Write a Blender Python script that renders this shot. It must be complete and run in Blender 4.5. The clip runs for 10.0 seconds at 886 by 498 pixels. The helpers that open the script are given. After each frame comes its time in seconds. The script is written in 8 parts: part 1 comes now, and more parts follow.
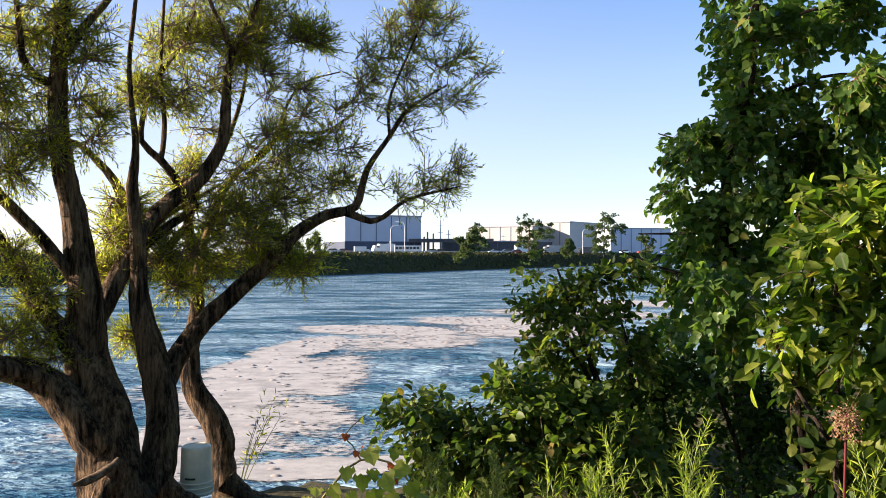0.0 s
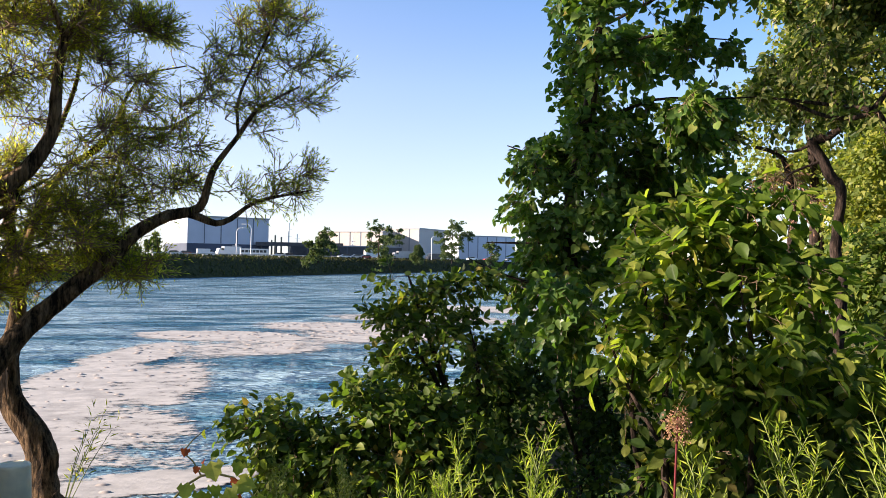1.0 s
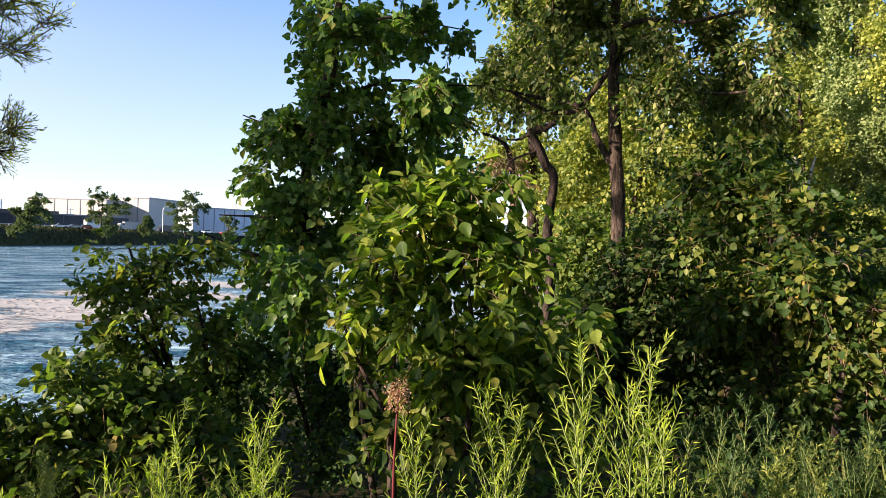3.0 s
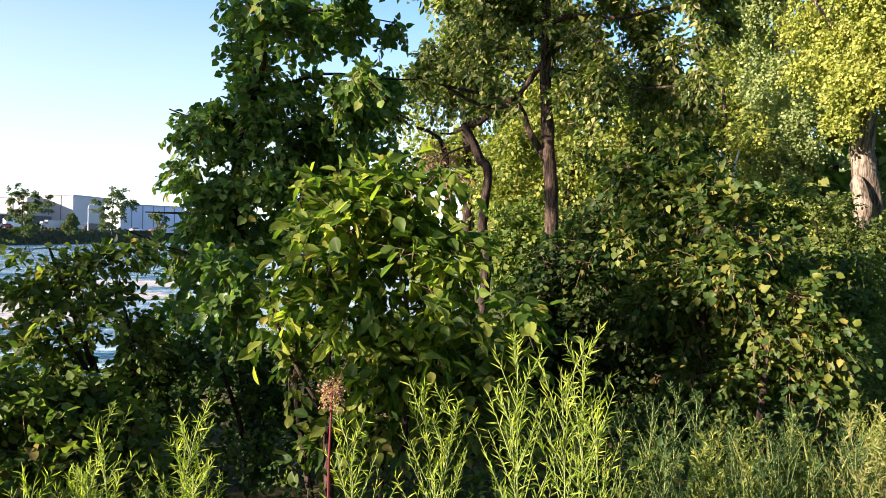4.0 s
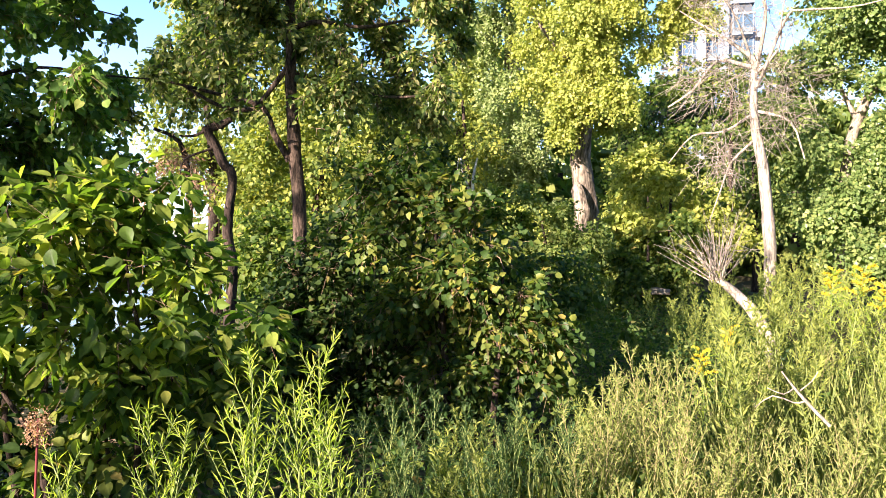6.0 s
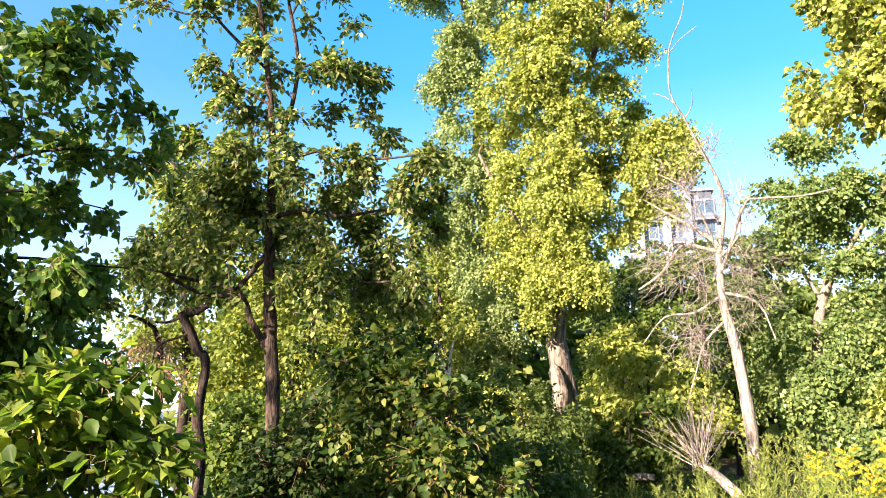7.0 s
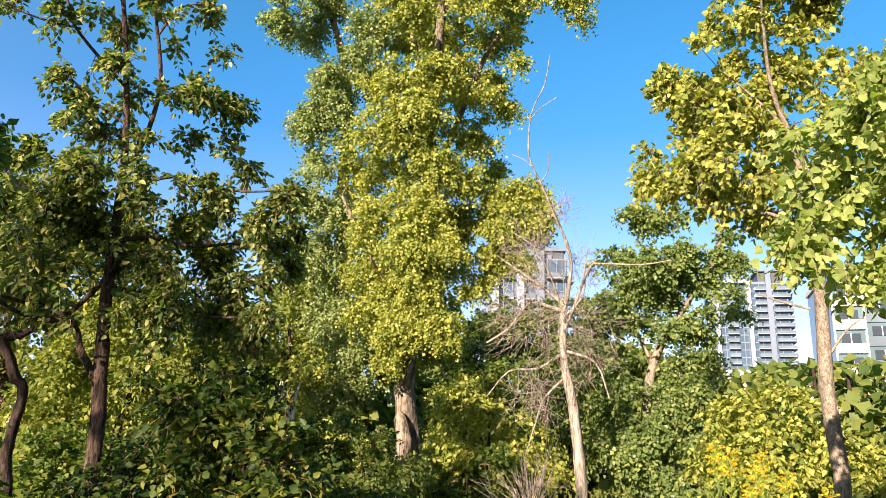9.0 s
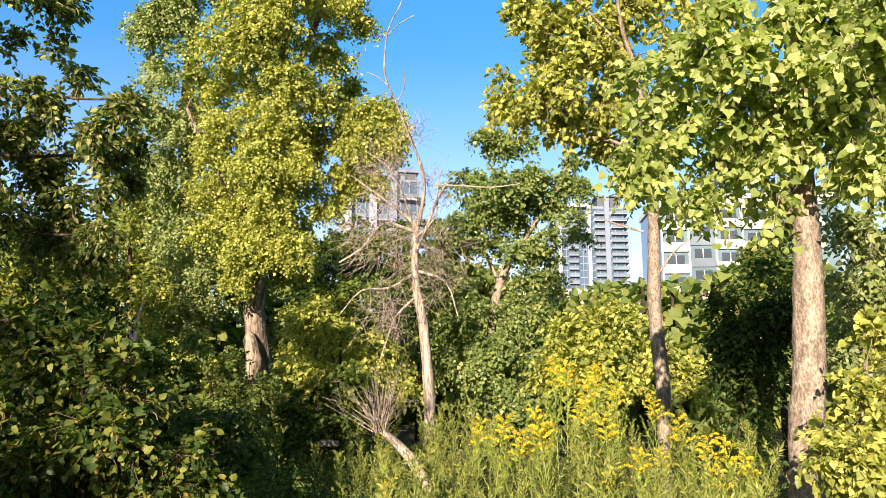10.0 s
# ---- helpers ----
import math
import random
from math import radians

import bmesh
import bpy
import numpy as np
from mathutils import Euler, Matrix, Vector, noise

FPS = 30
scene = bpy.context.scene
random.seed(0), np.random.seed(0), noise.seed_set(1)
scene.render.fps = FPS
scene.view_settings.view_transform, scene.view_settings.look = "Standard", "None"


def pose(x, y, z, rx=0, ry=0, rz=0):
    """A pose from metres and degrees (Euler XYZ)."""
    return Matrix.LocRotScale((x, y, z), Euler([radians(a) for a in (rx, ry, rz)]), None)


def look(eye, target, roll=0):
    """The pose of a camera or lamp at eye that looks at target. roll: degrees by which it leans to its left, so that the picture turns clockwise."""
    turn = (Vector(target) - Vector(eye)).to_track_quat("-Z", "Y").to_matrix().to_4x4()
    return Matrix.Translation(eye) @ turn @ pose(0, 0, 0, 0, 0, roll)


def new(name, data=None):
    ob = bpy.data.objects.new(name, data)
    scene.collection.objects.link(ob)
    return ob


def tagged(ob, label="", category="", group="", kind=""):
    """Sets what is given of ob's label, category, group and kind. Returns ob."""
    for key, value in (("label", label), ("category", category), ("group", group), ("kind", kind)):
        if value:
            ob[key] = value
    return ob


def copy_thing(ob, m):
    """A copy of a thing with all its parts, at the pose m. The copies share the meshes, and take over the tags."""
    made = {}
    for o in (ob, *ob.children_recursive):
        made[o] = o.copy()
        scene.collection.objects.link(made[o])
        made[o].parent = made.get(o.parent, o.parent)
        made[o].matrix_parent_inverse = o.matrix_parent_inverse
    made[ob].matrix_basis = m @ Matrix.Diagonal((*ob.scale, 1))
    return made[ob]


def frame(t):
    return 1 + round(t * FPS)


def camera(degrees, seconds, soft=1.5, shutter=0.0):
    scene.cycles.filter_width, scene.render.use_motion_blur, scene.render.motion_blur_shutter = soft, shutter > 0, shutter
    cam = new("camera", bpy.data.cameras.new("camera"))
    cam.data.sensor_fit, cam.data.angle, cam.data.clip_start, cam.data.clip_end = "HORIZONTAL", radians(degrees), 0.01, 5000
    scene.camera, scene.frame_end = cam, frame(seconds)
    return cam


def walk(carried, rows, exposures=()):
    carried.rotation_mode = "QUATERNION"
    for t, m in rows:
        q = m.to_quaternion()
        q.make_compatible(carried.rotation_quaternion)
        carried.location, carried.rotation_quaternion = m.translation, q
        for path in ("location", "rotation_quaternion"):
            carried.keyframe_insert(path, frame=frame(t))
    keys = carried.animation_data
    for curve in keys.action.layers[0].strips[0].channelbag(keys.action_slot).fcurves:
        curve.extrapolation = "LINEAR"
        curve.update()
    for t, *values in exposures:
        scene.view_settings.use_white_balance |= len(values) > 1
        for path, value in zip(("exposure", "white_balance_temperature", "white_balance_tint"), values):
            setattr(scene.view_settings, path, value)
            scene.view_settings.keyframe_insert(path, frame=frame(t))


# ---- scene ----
# Riverbank at evening: willow, thicket and poplars on the near bank, works and towers beyond.

# ---------------------------------------------------------------- camera
cam = camera(59.4, 10.0, soft=0.4)
PATH = [
    (0.0, pose(-0.054, 0.002, 1.567, 90.33, 0.01, 0.00)),
    (0.5, pose(-0.067, 0.038, 1.572, 90.25, -0.06, -5.98)),
    (1.0, pose(-0.064, 0.035, 1.574, 90.81, -0.95, -11.07)),
    (1.5, pose(-0.059, 0.030, 1.573, 91.00, -1.32, -15.74)),
    (2.0, pose(-0.056, 0.035, 1.579, 91.26, -2.19, -19.10)),
    (2.5, pose(-0.036, 0.036, 1.573, 90.35, -2.50, -26.06)),
    (4.0, pose(-0.005, 0.052, 1.575, 89.25, -1.41, -34.77)),
    (4.5, pose(0.014, 0.043, 1.579, 90.47, -1.86, -40.40)),
    (5.0, pose(0.010, 0.031, 1.575, 92.31, -1.91, -44.28)),
    (5.2, pose(0.018, 0.022, 1.571, 91.19, -1.38, -46.32)),
    (6.3, pose(0.047, 0.004, 1.607, 91.48, -1.03, -54.98)),
    (6.5, pose(0.047, 0.001, 1.609, 95.24, -0.86, -55.73)),
    (7.0, pose(0.033, -0.014, 1.623, 103.17, 0.24, -54.40)),
    (7.5, pose(0.026, -0.020, 1.632, 110.08, 0.33, -54.63)),
    (8.0, pose(0.019, -0.016, 1.642, 112.23, 0.10, -58.13)),
    (8.5, pose(0.015, -0.045, 1.656, 110.78, -0.52, -62.31)),
    (9.0, pose(0.035, -0.074, 1.634, 106.54, -1.68, -65.59)),
    (9.5, pose(0.062, -0.051, 1.631, 103.12, -0.43, -71.82)),
    (10.0, pose(0.045, -0.056, 1.629, 100.85, 0.02, -76.32)),
]
EXPOSURES = [(t, stops, kelvin, 20) for t, stops, kelvin in ((0.0, 1.65, 5900), (2.5, 1.65, 5900), (4.0, 2.0, 5850), (5.0, 2.4, 5750), (6.5, 2.45, 5750), (7.5, 2.1, 6000), (8.5, 1.75, 6150), (10.0, 1.7, 6200))]
walk(cam, PATH, EXPOSURES)

# ---------------------------------------------------------------- light
SUN_AZ, SUN_EL = 88.0, 17.5          # degrees to the left of the y axis, degrees up
to_sun = Vector((-math.sin(radians(SUN_AZ)) * math.cos(radians(SUN_EL)),
                 math.cos(radians(SUN_AZ)) * math.cos(radians(SUN_EL)), math.sin(radians(SUN_EL))))
world = bpy.data.worlds.new("evening_sky")
scene.world = world
world.use_nodes = True
wn = world.node_tree.nodes
sky = wn.new("ShaderNodeTexSky")
sky.sky_type, sky.sun_disc = "NISHITA", False
sky.sun_elevation, sky.sun_rotation = radians(SUN_EL), radians(-SUN_AZ)
sky.air_density, sky.dust_density, sky.ozone_density, sky.altitude = 1.0, 0.1, 2.0, 400
tone = wn.new("ShaderNodeHueSaturation")
# haze thins and dims the blue on the sun's side of the sky
aim, side_of, haze = wn.new("ShaderNodeTexCoord"), wn.new("ShaderNodeVectorMath"), wn.new("ShaderNodeMapRange")
side_of.operation = "DOT_PRODUCT"
side_of.inputs[1].default_value = to_sun
world.node_tree.links.new(aim.outputs["Generated"], side_of.inputs[0])
world.node_tree.links.new(side_of.outputs["Value"], haze.inputs[0])
for k, val in enumerate((-0.45, 0.35, 1.34, 0.9)):
    haze.inputs[k + 1].default_value = val
# and near the horizon
parts, low_air, both = wn.new("ShaderNodeSeparateXYZ"), wn.new("ShaderNodeMapRange"), wn.new("ShaderNodeMath")
world.node_tree.links.new(aim.outputs["Generated"], parts.inputs[0])
world.node_tree.links.new(parts.outputs["Z"], low_air.inputs[0])
for k, val in enumerate((0.0, 0.42, 0.50, 0.99)):
    low_air.inputs[k + 1].default_value = val
both.operation = "MULTIPLY"
world.node_tree.links.new(haze.outputs[0], both.inputs[0])
world.node_tree.links.new(low_air.outputs[0], both.inputs[1])
world.node_tree.links.new(both.outputs[0], tone.inputs["Saturation"])
glare = wn.new("ShaderNodeMapRange")
world.node_tree.links.new(side_of.outputs["Value"], glare.inputs[0])
for k, val in enumerate((0.1, 0.75, 1.0, 0.72)):
    glare.inputs[k + 1].default_value = val
veil, dim = wn.new("ShaderNodeMapRange"), wn.new("ShaderNodeMath")
world.node_tree.links.new(parts.outputs["Z"], veil.inputs[0])
for k, val in enumerate((0.0, 0.22, 0.80, 1.0)):
    veil.inputs[k + 1].default_value = val
dim.operation = "MULTIPLY"
world.node_tree.links.new(glare.outputs[0], dim.inputs[0])
world.node_tree.links.new(veil.outputs[0], dim.inputs[1])
world.node_tree.links.new(dim.outputs[0], tone.inputs["Value"])
# the low sky leans less to green
lean = wn.new("ShaderNodeMapRange")
world.node_tree.links.new(parts.outputs["Z"], lean.inputs[0])
for k, val in enumerate((0.05, 0.50, 0.520, 0.487)):
    lean.inputs[k + 1].default_value = val
world.node_tree.links.new(lean.outputs[0], tone.inputs["Hue"])
world.node_tree.links.new(sky.outputs[0], tone.inputs["Color"])
world.node_tree.links.new(tone.outputs[0], wn["Background"].inputs[0])
wn["Background"].inputs[1].default_value = 0.08
sun = new("sun", bpy.data.lights.new("sun", "SUN"))
sun.data.energy, sun.data.angle, sun.data.color = 5.0, radians(0.55), (1.0, 0.82, 0.57)
sun.matrix_world = look(to_sun * 60, (0, 0, 0))

# ---------------------------------------------------------------- materials
def material(name, rough=0.7, metal=0.0, spec=0.3):
    m = bpy.data.materials.new(name)
    m.use_nodes = True
    b = m.node_tree.nodes["Principled BSDF"]
    b.inputs["Roughness"].default_value, b.inputs["Metallic"].default_value = rough, metal
    b.inputs["Specular IOR Level"].default_value = spec
    return m, m.node_tree.nodes, m.node_tree.links, b


def noise_tex(n, l, scale, detail=4.0, coords="Object", stretch=(1, 1, 1), rough=0.6):
    tc, mp, t = n.new("ShaderNodeTexCoord"), n.new("ShaderNodeMapping"), n.new("ShaderNodeTexNoise")
    mp.inputs["Scale"].default_value = stretch
    l.new(tc.outputs[coords], mp.inputs[0])
    l.new(mp.outputs[0], t.inputs["Vector"])
    t.inputs["Scale"].default_value, t.inputs["Detail"].default_value, t.inputs["Roughness"].default_value = scale, detail, rough
    return t.outputs["Fac"]


def ramp(n, l, fac, *stops):
    r = n.new("ShaderNodeValToRGB")
    e = r.color_ramp.elements
    while len(e) < len(stops):
        e.new(0.5)
    for k, (p, c) in enumerate(stops):
        e[k].position, e[k].color = p, (*c, 1)
    l.new(fac, r.inputs[0])
    return r.outputs[0]


def mix(n, l, fac, a, b, how="MIX"):
    x = n.new("ShaderNodeMix")
    x.data_type, x.blend_type = "RGBA", how
    for sock, val in ((x.inputs[0], fac), (x.inputs[6], a), (x.inputs[7], b)):
        if isinstance(val, bpy.types.NodeSocket):
            l.new(val, sock)
        else:
            sock.default_value = val if not isinstance(val, tuple) else (*val, 1)
    return x.outputs[2]


def bump(n, l, b, height, strength, distance):
    k = n.new("ShaderNodeBump")
    k.inputs["Strength"].default_value, k.inputs["Distance"].default_value = strength, distance
    l.new(height, k.inputs["Height"])
    l.new(k.outputs[0], b.inputs["Normal"])


def leaf_mat(name, dark, mid, light, glow=0.45, gloss=0.45, patch=0.7, odd=None, single=False, through_=(1.75, 2.05, 0.5)):
    """Leaf colours vary from leaf to leaf and in patches; light passes through the blade."""
    m, n, l, b = material(name, gloss, 0, 0.2)
    geo = n.new("ShaderNodeNewGeometry")
    stops = [(0.0, dark), (0.45, mid), (0.96, light)]
    stops.append((1.0, odd or light))
    pick = n.new("ShaderNodeObjectInfo").outputs["Random"] if single else geo.outputs["Random Per Island"]
    c = ramp(n, l, pick, *stops)
    c = mix(n, l, ramp(n, l, noise_tex(n, l, patch, 2), (0.35, (0, 0, 0)), (0.7, (0.6, 0.6, 0.6))), c, mid)
    c = mix(n, l, 0.35, c, ramp(n, l, noise_tex(n, l, 45, 2), (0.3, (0.55, 0.55, 0.5)), (0.7, (1.3, 1.3, 1.2))), "MULTIPLY")
    l.new(c, b.inputs["Base Color"])
    tr, mx = n.new("ShaderNodeBsdfTranslucent"), n.new("ShaderNodeMixShader")
    l.new(mix(n, l, 0.85, c, through_, "MULTIPLY"), tr.inputs[0])
    mx.inputs[0].default_value = glow
    l.new(b.outputs[0], mx.inputs[1]), l.new(tr.outputs[0], mx.inputs[2])
    l.new(mx.outputs[0], n["Material Output"].inputs[0])
    return m


def bark_mat(name, dark, light, scale=9.0, relief=0.8, stretch=(1, 1, 0.22), deep=0.03):
    m, n, l, b = material(name, 0.92, 0, 0.15)
    f = noise_tex(n, l, scale, 6, stretch=stretch, rough=0.75)
    fine = noise_tex(n, l, scale * 4, 4, stretch=stretch, rough=0.7)
    g = noise_tex(n, l, 1.7, 3)
    c = ramp(n, l, f, (0.40, dark), (0.60, light))
    c = mix(n, l, 0.6, c, ramp(n, l, fine, (0.36, (0.35, 0.33, 0.31)), (0.60, (1.25, 1.2, 1.15))), "MULTIPLY")
    c = mix(n, l, 0.5, c, ramp(n, l, g, (0.35, (0.6, 0.6, 0.62)), (0.65, (1.2, 1.15, 1.1))), "MULTIPLY")
    l.new(c, b.inputs["Base Color"])
    bump(n, l, b, f, relief, deep)
    return m


def plain_mat(name, col, rough=0.6, metal=0.0, vary=0.15, scale=2.0, spec=0.4, grain=0.0):
    m, n, l, b = material(name, rough, metal, spec)
    f = noise_tex(n, l, scale, 5)
    lo, hi = tuple(x * (1 - vary) for x in col), tuple(min(1, x * (1 + vary)) for x in col)
    l.new(ramp(n, l, f, (0.3, lo), (0.7, hi)), b.inputs["Base Color"])
    if grain:
        bump(n, l, b, noise_tex(n, l, scale * 25, 3), 0.4, grain)
    return m


WILLOW_LEAF = leaf_mat("willow_leaf", (0.10, 0.13, 0.035), (0.25, 0.27, 0.055), (0.58, 0.53, 0.07), 0.5, 0.55, 0.9, None, False, (1.9, 2.05, 0.4))
LINDEN_LEAF = leaf_mat("broad_leaf_dark", (0.025, 0.066, 0.018), (0.098, 0.170, 0.042), (0.28, 0.35, 0.085), 0.40, 0.30, 0.9, (0.28, 0.18, 0.04))
PALE_LEAF = leaf_mat("large_pale_leaf", (0.027, 0.059, 0.011), (0.097, 0.154, 0.026), (0.36, 0.39, 0.065), 0.52, 0.5, 1.6, (0.42, 0.31, 0.07), False, (1.75, 2.05, 0.45))
# mid-tone leaf: the half-light on two bushes is put into its colour
HALF_LIGHT_LEAF = leaf_mat("half_light_toned_leaf", (0.024, 0.053, 0.013), (0.060, 0.102, 0.024), (0.25, 0.26, 0.055), 0.45, 0.45, 0.9, (0.40, 0.27, 0.07), False, (1.75, 2.05, 0.45))
# dark leaf whose colour holds the deep shade under the trees
SHADE_TONE_LEAF = leaf_mat("shade_toned_leaf", (0.012, 0.029, 0.009), (0.033, 0.063, 0.017), (0.12, 0.16, 0.038), 0.38, 0.45, 0.7, (0.20, 0.14, 0.05), False, (1.6, 2.0, 0.5))
SHRUB_LEAF = leaf_mat("shrub_leaf", (0.018, 0.044, 0.009), (0.055, 0.100, 0.017), (0.27, 0.30, 0.05), 0.46, 0.45, 1.1, (0.34, 0.27, 0.09), False, (1.9, 2.0, 0.5))
BUSH_LEAF = leaf_mat("bush_leaf", (0.030, 0.056, 0.014), (0.082, 0.128, 0.028), (0.25, 0.28, 0.062), 0.45, 0.45, 0.9, (0.27, 0.17, 0.06), False, (1.75, 2.0, 0.5))
THICKET_LEAF = leaf_mat("thicket_leaf", (0.019, 0.046, 0.014), (0.050, 0.092, 0.025), (0.165, 0.20, 0.052), 0.42, 0.45, 0.6, (0.24, 0.16, 0.06), False, (1.65, 2.0, 0.5))
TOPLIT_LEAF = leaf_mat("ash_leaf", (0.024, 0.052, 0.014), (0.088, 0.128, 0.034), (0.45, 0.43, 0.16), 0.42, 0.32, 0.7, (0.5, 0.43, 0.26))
YELLOW_LEAF = leaf_mat("yellowing_leaf", (0.073, 0.112, 0.025), (0.155, 0.192, 0.040), (0.355, 0.345, 0.074), 0.42, 0.45, 0.5, None, False, (1.95, 2.0, 0.5))
POPLAR_LEAF = leaf_mat("poplar_leaf", (0.100, 0.140, 0.032), (0.258, 0.286, 0.060), (0.53, 0.495, 0.135), 0.4, 0.45, 0.45, None, False, (1.8, 2.0, 0.6))
GREY_POPLAR_LEAF = leaf_mat("grey_poplar_leaf", (0.115, 0.165, 0.057), (0.205, 0.250, 0.096), (0.36, 0.385, 0.165), 0.35, 0.36, 0.45, None, False, (1.7, 2.0, 0.65))
FAR_LEAF = leaf_mat("far_leaf", (0.068, 0.112, 0.034), (0.145, 0.192, 0.052), (0.28, 0.30, 0.085), 0.4, 0.5, 0.25)
DARK_LEAF = leaf_mat("conifer_needle", (0.025, 0.05, 0.018), (0.045, 0.08, 0.025), (0.08, 0.12, 0.04), 0.2, 0.6, 0.4)
BANK_TREE_LEAF = leaf_mat("bank_tree_leaf", (0.04, 0.065, 0.03), (0.075, 0.105, 0.045), (0.14, 0.165, 0.07), 0.3, 0.6, 0.2)
MEADOW_LEAF = leaf_mat("meadow_leaf", (0.09, 0.12, 0.026), (0.19, 0.225, 0.048), (0.38, 0.37, 0.10), 0.42, 0.6, 0.8)
ROUND_LEAF = leaf_mat("round_poplar_leaf", (0.070, 0.118, 0.036), (0.148, 0.202, 0.064), (0.31, 0.34, 0.12), 0.38, 0.36, 0.45, None, False, (1.7, 2.0, 0.6))
COTTON_LEAF = leaf_mat("cottonwood_leaf", (0.135, 0.195, 0.052), (0.265, 0.320, 0.098), (0.48, 0.49, 0.21), 0.42, 0.27, 0.9)
WEED_LEAF = leaf_mat("weed_leaf", (0.12, 0.19, 0.022), (0.25, 0.33, 0.035), (0.43, 0.46, 0.06), 0.45, 0.5, 1.6)
# dark bluish weed leaf, the bushes' shade put into its colour
SHADE_TONE_WEED = leaf_mat("shade_toned_weed_leaf", (0.022, 0.050, 0.017), (0.046, 0.086, 0.028), (0.10, 0.145, 0.046), 0.42, 0.55, 1.2)
DRY_WEED = leaf_mat("dry_weed", (0.11, 0.145, 0.038), (0.19, 0.22, 0.060), (0.32, 0.31, 0.115), 0.4, 0.7, 1.3)
BANK_SCRUB = leaf_mat("bank_scrub", (0.015, 0.022, 0.010), (0.04, 0.046, 0.017), (0.11, 0.105, 0.038), 0.25, 0.8, 0.05)
GRASS = leaf_mat("grass_blade", (0.06, 0.11, 0.025), (0.12, 0.18, 0.04), (0.26, 0.28, 0.09), 0.4, 0.6, 0.5)
VINE_LEAF = leaf_mat("vine_leaf", (0.19, 0.235, 0.03), (0.34, 0.37, 0.06), (0.52, 0.49, 0.12), 0.42, 0.5, 6.0, None, True)
RED_LEAF = leaf_mat("reddened_leaf", (0.300, 0.060, 0.020), (0.420, 0.090, 0.030), (0.450, 0.160, 0.040), 0.4, 0.45, 2.0)
GOLD_FLOWER = leaf_mat("goldenrod_flower", (0.42, 0.30, 0.012), (0.58, 0.43, 0.022), (0.68, 0.54, 0.045), 0.3, 0.8, 3.0)
WHITE_FLOWER = leaf_mat("white_flower", (0.650, 0.650, 0.580), (0.750, 0.750, 0.680), (0.800, 0.800, 0.750), 0.25, 0.8, 3.0)
SEED_HEAD = leaf_mat("dry_seed_head", (0.160, 0.080, 0.050), (0.290, 0.165, 0.105), (0.430, 0.280, 0.190), 0.2, 0.8, 3.0)

WILLOW_BARK = bark_mat("willow_bark", (0.015, 0.010, 0.007), (0.29, 0.195, 0.115), 13, 1.0, (1, 1, 0.16), 0.13)
DARK_BARK = bark_mat("dark_bark", (0.016, 0.012, 0.010), (0.075, 0.054, 0.045), 16, 0.9)
ASH_BARK = bark_mat("ash_bark", (0.022, 0.017, 0.014), (0.13, 0.094, 0.075), 16, 0.9)
POPLAR_BARK = bark_mat("poplar_bark", (0.06, 0.049, 0.040), (0.33, 0.275, 0.225), 9, 1.0, (1, 1, 0.16), 0.05)
PALE_BARK = bark_mat("pale_bark", (0.17, 0.142, 0.113), (0.33, 0.285, 0.235), 15, 0.9, (1, 1, 0.55), 0.015)
DEAD_WOOD = bark_mat("dead_wood", (0.17, 0.145, 0.125), (0.42, 0.37, 0.32), 16, 0.6, (1, 1, 0.12), 0.012)
WHITE_BARK = bark_mat("white_bark", (0.35, 0.33, 0.30), (0.62, 0.60, 0.56), 10, 0.3)
TWIG = plain_mat("twig", (0.20, 0.13, 0.085), 0.85, 0, 0.3, 6)
GREEN_STEM = plain_mat("green_stem", (0.20, 0.24, 0.07), 0.7, 0, 0.25, 8)
BROWN_STEM = plain_mat("brown_stem", (0.26, 0.22, 0.09), 0.8, 0, 0.25, 8)
RED_STEM = plain_mat("red_stem", (0.11, 0.012, 0.018), 0.5, 0, 0.25, 12)
DRIFTWOOD = bark_mat("driftwood", (0.10, 0.07, 0.045), (0.26, 0.19, 0.13), 20, 0.6, (0.3, 1, 1), 0.008)
PALE_GRASS = leaf_mat("pale_grass_blade", (0.12, 0.155, 0.045), (0.23, 0.26, 0.08), (0.41, 0.39, 0.16), 0.42, 0.6, 1.2)
BUCKET_WHITE = plain_mat("bucket_plastic", (0.88, 0.77, 0.58), 0.45, 0, 0.12, 9)
BAR_DARK = plain_mat("dark_print", (0.06, 0.06, 0.06), 0.6, 0, 0.1, 20)
CLAD_GREY = plain_mat("grey_cladding", (0.46, 0.50, 0.58), 0.6, 0.0, 0.07, 0.15)
CLAD_CREAM = plain_mat("cream_cladding", (0.40, 0.37, 0.35), 0.6, 0.0, 0.08, 0.15)
CLAD_WHITE = plain_mat("white_cladding", (0.58, 0.57, 0.54), 0.6, 0.0, 0.06, 0.15)
CLAD_BLUE = plain_mat("dark_plinth", (0.055, 0.07, 0.11), 0.6, 0.0, 0.15, 0.2)
ROOF_GREY = plain_mat("roof_metal", (0.25, 0.27, 0.30), 0.5, 0.2, 0.1, 0.2)
JOINT = plain_mat("joint_strip", (0.12, 0.14, 0.18), 0.6, 0, 0.1, 1)
CONCRETE = plain_mat("concrete", (0.50, 0.47, 0.42), 0.85, 0, 0.15, 0.7, 0.2, 0.004)
TAN_STONE = plain_mat("tan_stone", (0.32, 0.25, 0.18), 0.9, 0, 0.2, 0.8, 0.2, 0.01)
TOWER_WHITE = plain_mat("tower_white", (0.21, 0.25, 0.33), 0.5, 0, 0.04, 0.2)
TOWER_DARK = plain_mat("tower_dark", (0.055, 0.065, 0.085), 0.6, 0, 0.1, 0.2)
